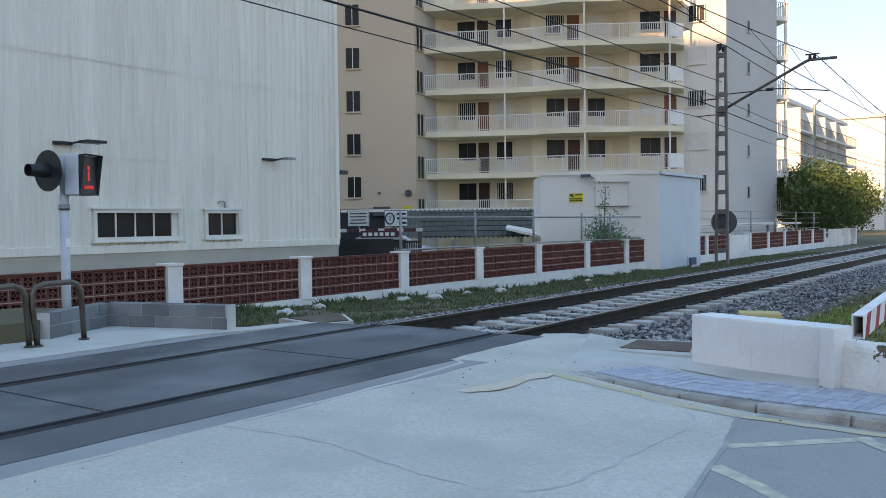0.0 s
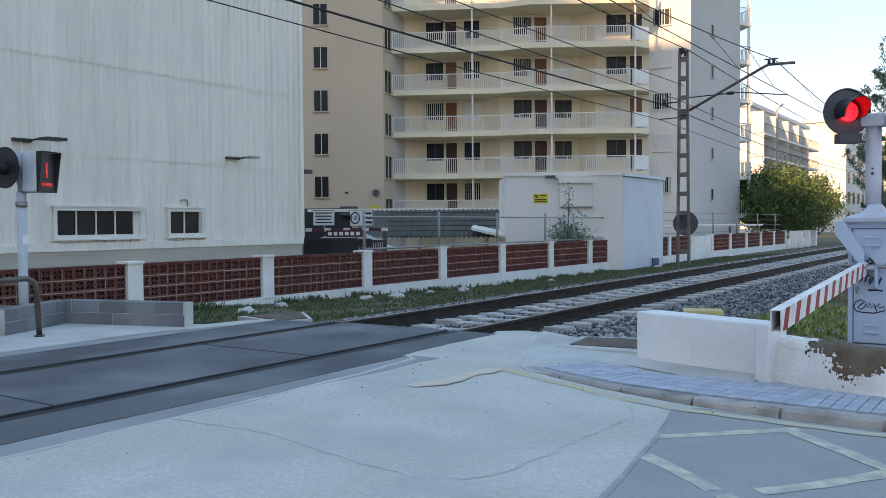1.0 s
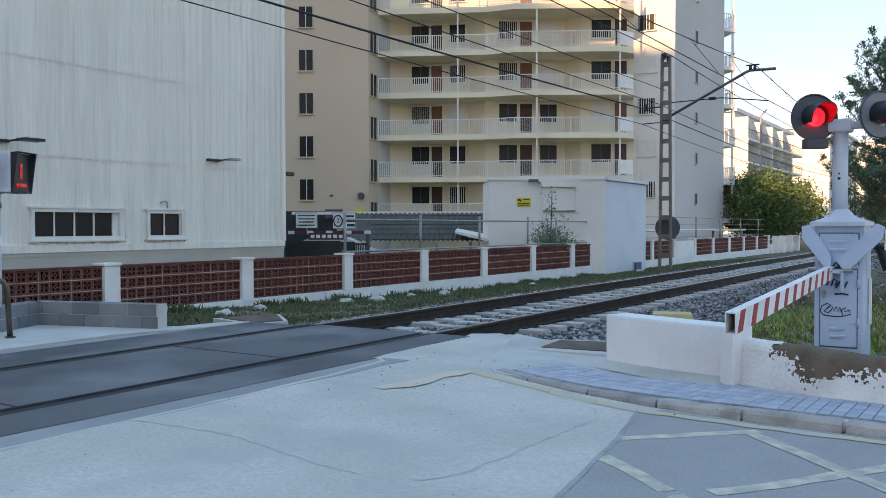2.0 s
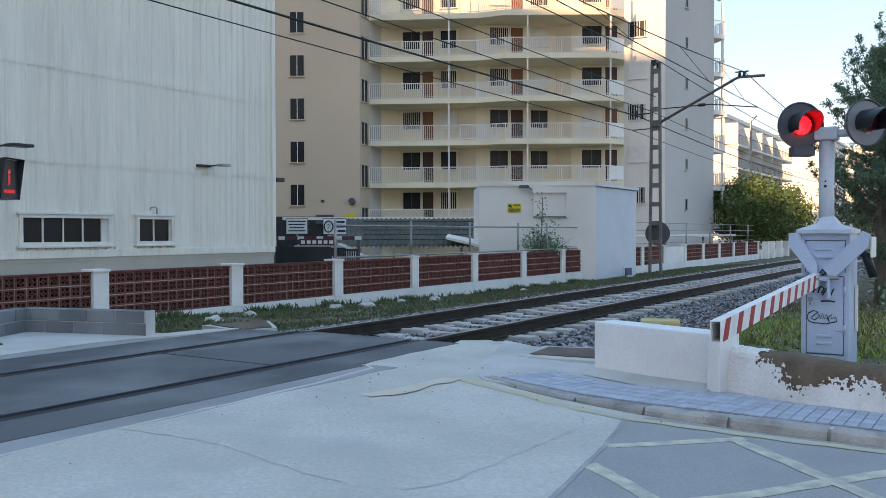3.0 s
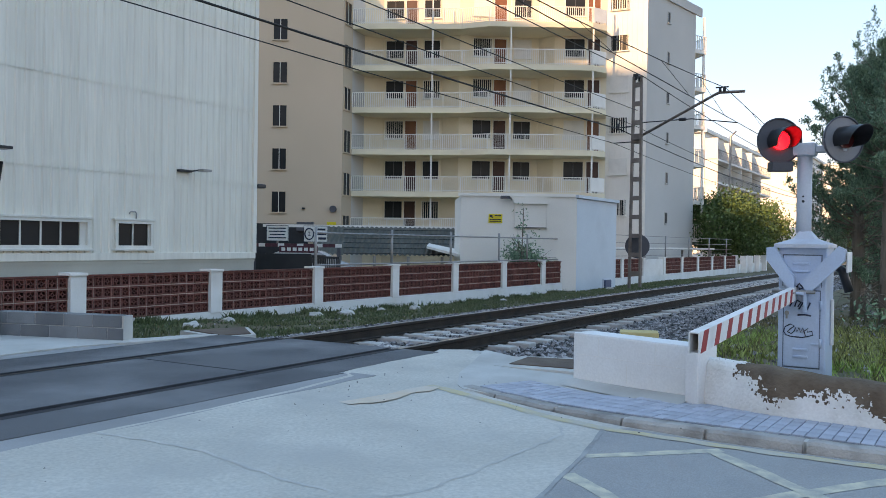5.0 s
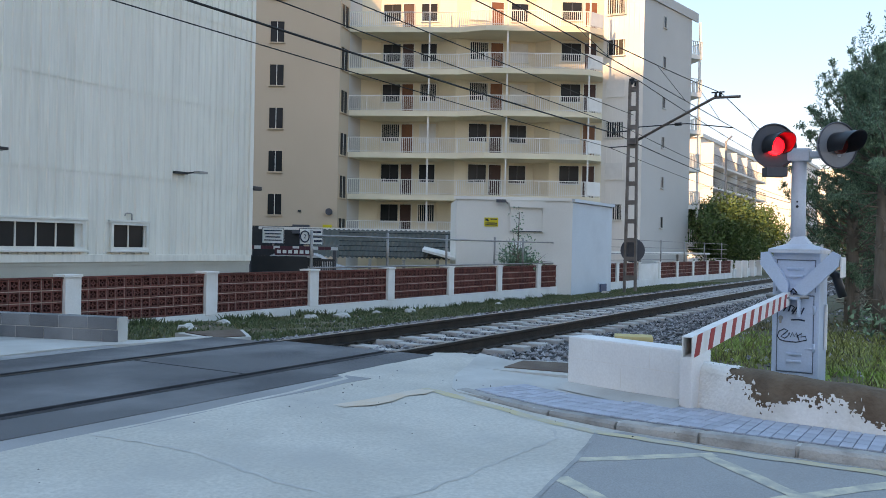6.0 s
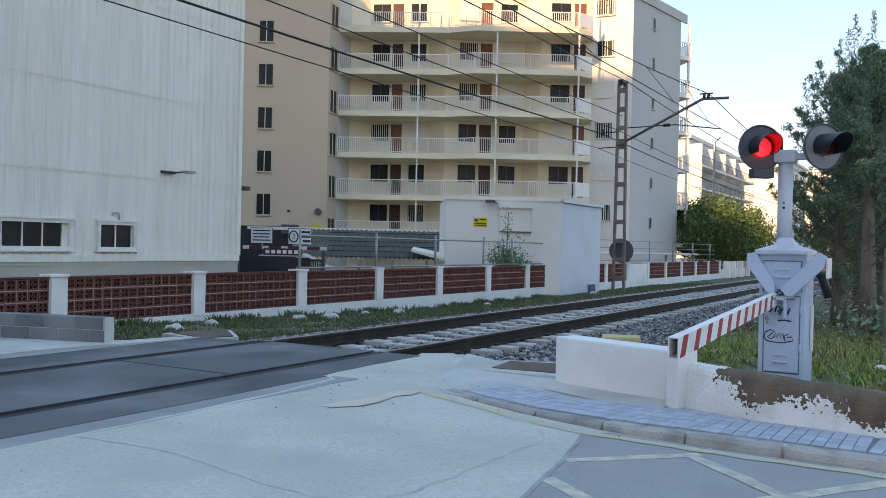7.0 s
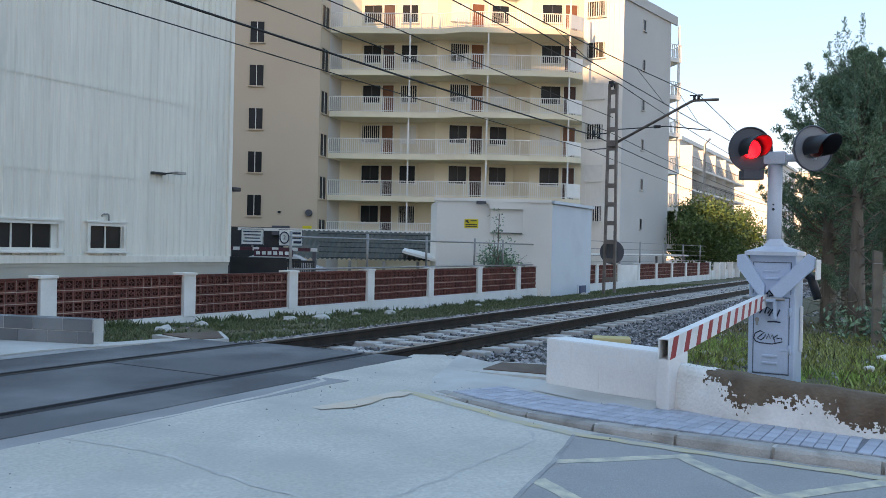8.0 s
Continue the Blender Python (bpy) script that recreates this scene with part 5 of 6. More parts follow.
part("ridge", box(B(), r0 - 3.0, r1, 47.0, 47.15, lz(411, 47), lz(406, 47)), OFFWHITE, carport, "pale ridge trim")
for px in (560, 620, 680, 740):
    x = lr(px, 37.6)
    part("support", box(B(), x - 0.06, x + 0.06, 37.5, 37.62, -0.6, lz(460, 38)), STEEL, carport)
for i in range(6):
    z = lz(458, 38) + (lz(409, 47) - lz(458, 38)) * i / 6
    d = 38 + 9 * i / 6
    part("purlin", box(B(), lr(565, d), lr(778, d) - 0.5, d - 0.03, d + 0.03, z + 0.04, z + 0.075), BLACK, carport)
canopy = loc_thing("white_canopy", "white tilted sheet canopy beside the outbuilding", "canopy")
bm = B()
v = [bm.verts.new(p) for p in ((lr(712, 36), 36, lz(441, 36)), (lr(770, 33), 33, lz(455, 33)), (lr(772, 38), 38, lz(447, 38)), (lr(716, 40), 40, lz(436, 40)))]
bm.faces.new(v)
rr = bmesh.ops.extrude_face_region(bm, geom=bm.faces[:])
for g in rr["geom"]:
    if isinstance(g, bmesh.types.BMVert):
        g.co.z -= 0.1
part("sheet", bm, OFFWHITE, canopy)

gantry = loc_thing("height_gantry", "striped height-limit gantry with signs at the car park entrance", "gantry")
D = 30.0
for px in (408, 557):
    x = lr(px, D)
    part("gantry_post", box(B(), x - 0.06, x + 0.06, D - 0.06, D + 0.06, -0.7, lz(440, D), 0.01), GREY_DISC, gantry)
xa, xb = lr(404, D), lr(562, D)
for i in range(14):
    a, b = xa + (xb - xa) * i / 14, xa + (xb - xa) * (i + 1) / 14
    part("beam_segment", box(B(), a, b - 0.004, D - 0.07, D + 0.07, lz(446, D), lz(440, D)), (BOOM_WHITE if i % 3 == 1 else WINE), gantry, "wine-red and white striped beam")
part("notice_strip", box(B(), lr(452, D), lr(520, D), D - 0.12, D - 0.09, lz(456, D), lz(444, D)), WINE, gantry)
for i in range(6):
    a = lr(456 + i * 10, D)
    part("print_bar", box(B(), a, a + 0.13, D - 0.13, D - 0.121, lz(453, D), lz(447, D)), SIGN_WHITE, gantry)


def board(px0, px1, py0, py1, d, lines, name, label):
    s = loc_thing(name, label, "sign")
    x0, x1, z0, z1 = lr(px0, d), lr(px1, d), lz(py1, d), lz(py0, d)
    part("plate", box(B(), x0, x1, d - 0.02, d + 0.02, z0, z1, 0.004), SIGN_WHITE, s)
    bm = B()
    e = 0.018
    for a, b, c, f in ((x0, x1, z0, z0 + e), (x0, x1, z1 - e, z1), (x0, x0 + e, z0, z1), (x1 - e, x1, z0, z1)):
        box(bm, a, b, d - 0.028, d - 0.021, c, f)
    part("border", bm, SIGN_DARK, s, "dark sign border")
    part("pole", box(B(), (x0 + x1) / 2 - 0.03, (x0 + x1) / 2 + 0.03, d + 0.03, d + 0.07, lz(446, d), z1), STEEL, s)
    for a, b, c, f in lines:
        part("print_bar", box(B(), x0 + (x1 - x0) * a, x0 + (x1 - x0) * b, d - 0.03, d - 0.021, z0 + (z1 - z0) * c, z0 + (z1 - z0) * f), SIGN_DARK, s)
    return s, (x0, x1, z0, z1)


board(428, 467, 408, 436, 30.0, [(0.1, 0.9, 0.78, 0.85), (0.12, 0.88, 0.58, 0.65), (0.16, 0.84, 0.38, 0.45), (0.1, 0.9, 0.18, 0.25)], "notice_sign", "white sign with four dark lines of print")
s, (x0, x1, z0, z1) = board(494, 536, 408, 437, 30.0, [(0.55, 0.92, 0.72, 0.84), (0.55, 0.95, 0.44, 0.58), (0.62, 0.95, 0.16, 0.30)], "height_limit_sign", "white height limit sign with a round symbol")
cx, cz = x0 + (x1 - x0) * 0.24, (z0 + z1) / 2
part("ring", tube(B(), [(cx + 0.15 * math.cos(a), 29.965, cz + 0.19 * math.sin(a)) for a in [2 * math.pi * i / 28 for i in range(29)]], 0.022, 6), SIGN_DARK, s, "dark ring symbol")
txt = bpy.data.curves.new("digit", "FONT")
txt.body, txt.size, txt.align_x, txt.align_y, txt.extrude = "2", 0.2, "CENTER", "CENTER", 0.003
tmp = new("digit_tmp", txt)
dg = bpy.context.evaluated_depsgraph_get()
me = bpy.data.meshes.new_from_object(tmp.evaluated_get(dg))
bpy.data.objects.remove(tmp)
me.materials.clear()
me.materials.append(SIGN_DARK)
ob = new("digit", me)
ob.parent, ob.matrix_basis = s, pose(cx, 29.97, cz, 90, 0, 0)

ys_ = loc_thing("yellow_sign", "small yellow sign on the tan wall", "sign")
part("plate", box(B(), lr(535, 56.9), lr(551, 56.9), 56.86, 56.96, lz(412, 57), lz(401, 57)), YELLOW, ys_)
part("print_bar", box(B(), lr(538, 56.9), lr(549, 56.9), 56.84, 56.859, lz(408, 57), lz(406, 57)), BLACK, ys_)
bl = loc_thing("bulkhead_lamp", "round wall lamp on the tan wall", "wall lamp")
part("lamp", tube(B(), [(lr(546, 57), 57.0, lz(378, 57)), (lr(546, 57), 56.7, lz(378, 57))], 0.22, 12), GREY_DISC, bl)
part("bracket", box(B(), lr(540, 57), lr(550, 57), 56.9, 57.0, lz(376, 57), lz(373, 57)), STEEL, bl)
vent = loc_thing("wall_vent", "small dark vent on the tan wall", "vent")
part("vent", box(B(), lr(491, 57), lr(496, 57), 56.9, 57.0, lz(379, 57), lz(376, 57)), BLACK, vent)
dark = loc_thing("garage_opening", "garage entrance, its shaded inside painted black, with a lintel under the stair block", "garage door")
# flat black box on the wall stands for the shaded inside
part("opening", box(B(), lr(395, 56.9), lr(502, 56.9), 56.8, 56.95, -0.6, lz(405, 57)), BLACK, dark)
part("lintel", box(B(), lr(482, 56.5), lr(512, 56.5), 56.3, 56.8, lz(418, 57), lz(402, 57), 0.02), GREY_DISC, dark)

gate = loc_thing("slatted_gate", "black slatted car park gate", "gate")
D = 28.0
part("panel", box(B(), lr(410, D), lr(508, D), D, D + 0.04, -0.6, lz(458, D)), BLACK, gate)
bm = B()
for i in range(16):
    a = lr(508, D) + (lr(558, D) - lr(508, D)) * i / 16
    box(bm, a, a + 0.035, D - 0.01, D + 0.03, -0.6, lz(462, D))
part("gate_bar", bm, BLACK, gate)
part("gate_rail", box(B(), lr(508, D), lr(558, D), D - 0.02, D + 0.04, lz(466, D), lz(462, D)), BLACK, gate)

car = loc_thing("parked_car", "white parked car behind the gate", "car")
bm = B()
D = 31.5
prof = [(-2.1, 0.3), (-2.05, 0.8), (-1.3, 0.95), (-0.7, 1.42), (0.8, 1.45), (1.5, 1.0), (2.1, 0.9), (2.15, 0.3)]
xm, zg = lr(480, D), -0.62
a = [bm.verts.new((xm + u, D, zg + z)) for u, z in prof]
b = [bm.verts.new((xm + u, D + 1.7, zg + z)) for u, z in prof]
bm.faces.new(a), bm.faces.new(b[::-1])
for i in range(len(prof)):
    bm.faces.new((a[i], a[(i + 1) % len(prof)], b[(i + 1) % len(prof)], b[i]))
bmesh.ops.bevel(bm, geom=bm.edges[:], offset=0.06, segments=2, affect="EDGES")
part("body", bm, CAR_PAINT, car)
part("side_window", prism(B(), [(xm - 1.0, D - 0.005), (xm + 1.1, D - 0.005), (xm + 1.1, D + 0.01), (xm - 1.0, D + 0.01)], zg + 1.0, zg + 1.3), GLASS_DARK, car)
for u in (-1.3, 1.35):
    w = part("wheel", tube(B(), [(xm + u, D - 0.02, zg + 0.32), (xm + u, D + 0.2, zg + 0.32)], 0.32, 20), BLACK, car)

# wall fittings on the warehouse
for i, (x, z, tw_) in enumerate([(10.1, 2.94, 0), (15.62, 2.90, 0)]):
    wl = thing("wall_lamp", "flat black floodlight on a bracket on the warehouse wall", "wall lamp", pose(x, WY, z), "warehouse floodlights")
    part("bracket", box(B(), -0.42, -0.02, -0.12, 0.0, -0.03, 0.03, 0.008), BLACK, wl)
    part("arm", tube(B(), [(-0.05, -0.03, 0.0), (0.0, -0.35, 0.02)], 0.02, 6), BLACK, wl)
    hd = part("head", box(B(), -0.02, 0.42 - 0.16 * i, -0.62 + 0.1 * i, -0.30, -0.01, 0.05, 0.012), BLACK if i == 0 else STEEL, wl)
side_lamp = thing("wall_lamp", "black floodlight on the warehouse corner", "wall lamp", pose(WX, WY + 0.10, 2.70), "warehouse floodlights")
part("arm", box(B(), 0.0, 0.25, -0.04, 0.04, -0.03, 0.03), BLACK, side_lamp)
part("head", box(B(), 0.10, 0.42, -0.16, 0.10, -0.06, 0.05, 0.02), BLACK, side_lamp)
vp = thing("vent_pipe", "thin bent pipe above a warehouse window", "pipe", pose(13.9, WY, 1.65))
part("pipe", tube(B(), [(-0.12, -0.04, 0.12), (-0.12, -0.05, 0.16), (-0.08, -0.06, 0.18), (0.03, -0.06, 0.18), (0.06, -0.06, 0.15), (0.06, -0.06, -0.02)], 0.018, 6), STEEL, vp)


# ---- vegetation ----
rng = np.random.default_rng(7)


def leaf_cloud(name, centres, size, mat, up=0.3, aspect=2.0, seed=1):
    """Many small bent leaves, two triangles each, about the given centres."""
    r = np.random.default_rng(seed)
    c = np.asarray(centres)
    n_ = len(c)
    d = r.normal(size=(n_, 3))
    d[:, 2] += up
    d /= np.linalg.norm(d, axis=1)[:, None]
    o = np.cross(d, r.normal(size=(n_, 3)))
    o /= np.linalg.norm(o, axis=1)[:, None]
    s = size * r.uniform(0.6, 1.3, (n_, 1))
    v = np.stack([c, c + d * s * 0.5 + o * s / aspect / 2, c + d * s, c + d * s * 0.5 - o * s / aspect / 2], 1).reshape(-1, 3)
    f = np.arange(n_ * 4).reshape(-1, 4)
    return raw_mesh(name, v.tolist(), f.tolist(), mat)


def clumps(n_clump, per, place, spread, seed):
    r = np.random.default_rng(seed)
    out = []
    for _ in range(n_clump):
        p, k = place(r)
        out.append(p + r.normal(size=(int(per * k), 3)) * spread * k * np.array([1, 1, 0.7]))
    return np.concatenate(out)


def limb(bm, p, d, length, rad, depth, r, bend=0.25):
    pts, q = [Vector(p)], Vector(p)
    d = Vector(d).normalized()
    for _ in range(5):
        d = (d + Vector(r.normal(size=3)) * bend * 0.5).normalized()
        q = q + d * length / 5
        pts.append(q.copy())
    tube(bm, pts, rad, 6, rad * 0.45)
    if depth:
        for _ in range(3):
            i = int(r.integers(2, 6))
            limb(bm, pts[min(i, 5)], d + Vector(r.normal(size=3)) * 0.8, length * 0.6, rad * 0.5, depth - 1, r, bend)


# round tree beside the far wall
def broadleaf(x, y, base, height, radius, seed, mat, label, n=420, size=0.28):
    t = thing("tree", label, "tree", pose(x, y, base))
    r = np.random.default_rng(seed)
    bm = tube(B(), [(0, 0, -0.3), (0.05, 0, height * 0.2), (0, 0.05, height * 0.4)], 0.17, 10, 0.11)
    part("trunk", bm, BARK, t)
    bm = B()
    for _ in range(7):
        limb(bm, (0, 0.03, height * 0.38), (r.normal(), r.normal(), 1.0), height * 0.42, 0.07, 1, r)
    part("limb", bm, BARK, t)
    cz, hz = height * 0.60, height * 0.42

    def place(q):
        v = q.normal(size=3)
        v /= np.linalg.norm(v)
        k = 0.62 + 0.42 * q.random() + 0.22 * noise.noise((v[0] * 2 + seed, v[1] * 2, v[2] * 2))
        return np.array([v[0] * radius * k, v[1] * radius * k, cz + v[2] * hz * k]), q.uniform(0.6, 1.2)

    c = clumps(n, 26, place, 0.30 * radius / 2.6, seed)
    ob = new("crown", leaf_cloud("crown", c, size, mat, 0.1, 1.7, seed))
    ob.parent = t
    return t


broadleaf(68.0, 16.3, -0.6, 5.7, 3.5, 11, LEAF, "leafy green tree with a broad sunlit crown", 800, 0.22)
broadleaf(78.0, 16.8, -0.6, 5.4, 3.6, 14, LEAF, "leafy green tree with a broad sunlit crown", 700, 0.24)
for i, (x, y, h, rad) in enumerate([(150, 13, 8, 5), (185, 14.5, 10, 6), (170, 3.5, 9, 5), (230, 13, 12, 7), (230, -1, 12, 8), (130, 0.5, 8, 5)]):
    broadleaf(x, y, -0.5, h, rad, 40 + i, FAR_GREEN, "distant green tree beside the railway", 150, 0.8)


# tall ragged conifers on the verge
def conifer(x, y, base, height, radius, seed, low, label):
    t = thing("conifer", label, "tree", pose(x, y, base))
    r = np.random.default_rng(seed)
    bm = tube(B(), [(0, 0, -0.3), (0.04, 0.02, height * 0.2), (-0.03, 0.03, height * 0.45), (0.03, 0.0, height * 0.9)], 0.15, 10, 0.03)
    part("trunk", bm, BARK, t)
    bm = B()
    for i in range(90):
        z = 0.25 + (low + 0.9) * r.random()
        a = r.uniform(0, 2 * math.pi)
        L = r.uniform(0.25, 0.75)
        pts = [Vector((0, 0, z))]
        d = Vector((math.cos(a), math.sin(a), r.uniform(-0.3, 0.5)))
        for _ in range(4):
            d = (d + Vector(r.normal(size=3)) * 0.35).normalized()
            pts.append(pts[-1] + d * L / 4)
        tube(bm, pts, 0.012, 4, 0.004)
    tagged(part("deadwood", bm, TWIG, t), "tangle of bare grey twigs", "", "", "stuff")
    # boughs, each with feathery sprays
    bm = B()
    sprays = []
    nb = 110
    tips = [(0.0, 0.0, height)]
    for _ in range(5):
        a = r.uniform(0, 2 * math.pi)
        q = radius * r.uniform(0.15, 0.5)
        tips.append((q * math.cos(a), q * math.sin(a), height * r.uniform(0.72, 0.98)))
    for i in range(nb):
        f = (i + r.random()) / nb
        z = low + (height * 0.86 - low) * f ** 0.9
        prof = min(1.0, (1.08 - f) * 1.3) * (0.6 + 0.4 * min(1, f * 6))
        a = r.uniform(0, 2 * math.pi)
        L = radius * prof * r.uniform(0.45, 1.3)
        d = Vector((math.cos(a), math.sin(a), 0.1 + 0.45 * f)).normalized()
        pts = [Vector((0, 0, z))]
        for k in range(7):
            d = (d + Vector((0, 0, 0.07 + 0.16 * f)) + Vector(r.normal(size=3)) * 0.14).normalized()
            pts.append(pts[-1] + d * L / 7)
        tube(bm, pts, 0.02, 4, 0.005, False)
        for k in range(2, 8):
            m = int(20 + 36 * prof)
            s = (0.05 + 0.10 * prof) * (1.25 - k / 7.5)
            for _ in range(6):
                # a feathery side shoot that points outwards and up
                e = (d + Vector(r.normal(size=3)) * 0.55 + Vector((0, 0, 0.25))).normalized() * s * r.uniform(1.6, 3.2)
                u = r.random((m // 2 + 5, 1))
                sprays.append(np.array(pts[k]) + np.array(e) * u + r.normal(size=(len(u), 3)) * (0.024 - 0.016 * u))
    for tx_, ty_, tz_ in tips:
        lean = r.normal(size=2) * 0.05
        for k in range(34):
            u = k / 33
            c_ = np.array([tx_ * (1 - 0.35 * u) + lean[0] * math.sin(u * 3), ty_ * (1 - 0.35 * u) + lean[1], tz_ - 1.5 * u])
            for _ in range(2):
                a = r.uniform(0, 6.28)
                w = (0.03 + 0.26 * u) * r.uniform(0.4, 1.1)
                e = c_ + np.array([math.cos(a) * w, math.sin(a) * w, 0.25 * w])
                sprays.append(c_ + (e - c_) * r.random((9, 1)) + r.normal(size=(9, 3)) * (0.012 + 0.03 * u))
    part("branchwork", bm, BARK, t)
    c = np.concatenate(sprays)
    ob = new("crown", leaf_cloud("crown", c, 0.046, CONIFER, 1.2, 3.6, seed))
    ob.parent = t
    return t


conifer(14.9, 1.58, 0.0, 4.9, 1.35, 3, 1.9, "tall dark green conifer with bare lower trunk")
conifer(16.6, 2.15, 0.0, 4.9, 1.25, 5, 0.7, "dark green conifer with dense ragged crown")
conifer(17.6, 0.9, 0.0, 6.0, 1.6, 9, 0.9, "tall dark green conifer with feathery top")
conifer(20.0, 2.1, 0.0, 5.6, 1.4, 21, 0.4, "dark green conifer standing behind others")
conifer(23.5, 1.9, 0.0, 5.6, 1.5, 23, 0.4, "dark green conifer standing behind others")

# weathered timber post in front of the conifers
timber = thing("timber_post", "weathered grey timber post standing before the conifers", "post", pose(13.6, 1.25, 0.0, 0, 1.5, 12))
bm = box(B(), -0.055, 0.055, -0.06, 0.06, -0.3, 1.30, 0.012)
for v in bm.verts:
    if v.co.z > 1.2:
        v.co.z += 0.25 * v.co.y
part("shaft", bm, TWIG, timber)
part("wire_loop", tube(B(), [(-0.062, 0.066 * math.cos(a), 1.12 + 0.01 * math.sin(a)) for a in [math.pi * i / 8 for i in range(9)]], 0.005, 5), STEEL, timber, "rusty wire loop")

# shrub behind the wall, cactus-like clump beside it
shrub = thing("shrub", "dark green shrub with one tall shoot behind the wall", "shrub", pose(29.0, 14.55, 0.3))
bm = B()
r_ = np.random.default_rng(4)
limb(bm, (0, 0, -0.8), (0, 0, 1), 3.0, 0.035, 0, r_, 0.05)
for _ in range(6):
    limb(bm, (0, 0, 0.1), (r_.normal() * 0.5, r_.normal() * 0.5, 0.9), 0.9, 0.02, 1, r_)
part("stems", bm, BARK, shrub)
cl = clumps(40, 26, lambda q: (np.array([q.normal() * 0.38, q.normal() * 0.3, 0.55 + q.normal() * 0.28]), 1.0), 0.13, 6)
shoot = clumps(22, 4, lambda q: (np.array([0.0, 0, q.uniform(0.9, 2.5)]) + q.normal(size=3) * 0.09, 1.0), 0.06, 8)
ob = new("leaves", leaf_cloud("leaves", np.concatenate([cl, shoot]), 0.10, CONIFER, 0.2, 1.8, 12))
ob.parent = shrub
ob = new("lower_leaves", leaf_cloud("lower_leaves", clumps(20, 40, lambda q: (np.array([0.5 + q.normal() * 0.3, q.normal() * 0.2, 0.35 + q.normal() * 0.14]), 1.0), 0.12, 16), 0.12, CONIFER, 0.3, 1.5, 13))
ob.parent = shrub

# weeds and grass
def blades(name, pts, height, mat, seed, label, width=0.012):
    r = np.random.default_rng(seed)
    p = np.asarray(pts)
    n_ = len(p)
    a = r.uniform(0, 2 * np.pi, n_)
    h = height * r.uniform(0.35, 1.25, (n_, 1))
    side = np.stack([np.cos(a), np.sin(a), np.zeros(n_)], 1) * width * r.uniform(0.6, 1.8, (n_, 1))
    lean = np.concatenate([r.normal(size=(n_, 2)) * 0.45, np.ones((n_, 1))], 1)
    v = np.stack([p - side, p + side, p + lean * h], 1).reshape(-1, 3)
    ob = new(name, raw_mesh(name, v.tolist(), np.arange(n_ * 3).reshape(-1, 3).tolist(), mat))
    return tagged(ob, label, "grass", "", "stuff")


def scatter(n_, x0, x1, y0, y1, seed, dens, zf=ground_z, lift=0.0):
    r = np.random.default_rng(seed)
    out = []
    while len(out) < n_:
        x, y = r.uniform(x0, x1), r.uniform(y0, y1)
        if r.random() < dens(x, y):
            out.append((x, y, zf(x, y) + lift))
    return out


def patchy(x, y):
    return max(0.03, 0.45 + 1.1 * noise.noise((x * 0.9, y * 0.9, 5)) + 0.4 * noise.noise((x * 3, y * 3, 2)))


far_verge = lambda x, y: patchy(x, y) * (1.0 if y < 13.0 or x < 31 else 0.6) * (1.6 if y > 13.0 else 0.9)
blades("weeds", scatter(56000, 7.6, 46, 9.7, 13.7, 1, far_verge), 0.065, GRASS, 1, "short green weeds between track and wall", 0.012)
blades("weeds", scatter(2600, 8, 31, 13.25, 13.64, 2, lambda x, y: max(0, noise.noise((x * 1.3, 0, 8)) * 1.6)), 0.15, GRASS, 2, "taller weeds along the wall foot", 0.02)
blades("dry_grass", scatter(5000, 7.6, 46, 9.7, 13.4, 3, patchy), 0.06, DRY_GRASS, 3, "dry straw-coloured grass beside the track")
near_verge = lambda x, y: patchy(x, y) * (1.0 if x < 13 else 0.35)
zv = lambda x, y: ground_z(x, y)
blades("weeds", scatter(34000, 6.9, 14.5, -1.5, 3.9, 4, near_verge, zv), 0.065, VERGE, 4, "green grass on the verge beside the cabinet", 0.010)
blades("dry_grass", scatter(9000, 6.9, 17, -1.5, 3.9, 5, patchy, zv), 0.09, DRY_GRASS, 5, "dry straw-coloured grass on the verge", 0.009)
cl = clumps(34, 60, lambda q: (np.array([q.uniform(13.4, 16.5), q.uniform(0.2, 1.9), 0.16 + 0.16 * q.random()]), 1.0), 0.14, 30)
tagged(new("undergrowth", leaf_cloud("undergrowth", cl, 0.08, CONIFER, 0.3, 1.8, 31)), "dark low undergrowth beneath the conifers", "shrub", "", "stuff")


# ---- stones ----
def stones(name, pts, size, mat, seed, label, flat=0.7):
    r = np.random.default_rng(seed)
    p = np.asarray(pts)
    n_ = len(p)
    base = np.array([(1, 0, 0), (-1, 0, 0), (0, 1, 0), (0, -1, 0), (0, 0, 1), (0, 0, -1)], float)
    v = base[None] * r.uniform(0.55, 1.25, (n_, 6, 1)) + r.normal(size=(n_, 6, 3)) * 0.22
    v[:, :, 2] *= flat
    a = r.uniform(0, 6.28, n_)
    ca, sa = np.cos(a)[:, None], np.sin(a)[:, None]
    x = v[:, :, 0] * ca - v[:, :, 1] * sa
    y = v[:, :, 0] * sa + v[:, :, 1] * ca
    v = np.stack([x, y, v[:, :, 2]], 2) * (size * r.uniform(0.5, 1.4, (n_, 1, 1))) + p[:, None]
    tri = np.array([(0, 2, 4), (2, 1, 4), (1, 3, 4), (3, 0, 4), (2, 0, 5), (1, 2, 5), (3, 1, 5), (0, 3, 5)])
    f = (tri[None] + 6 * np.arange(n_)[:, None, None]).reshape(-1, 3)
    return tagged(new(name, raw_mesh(name, v.reshape(-1, 3).tolist(), f.tolist(), mat)), label, "gravel", "", "stuff")


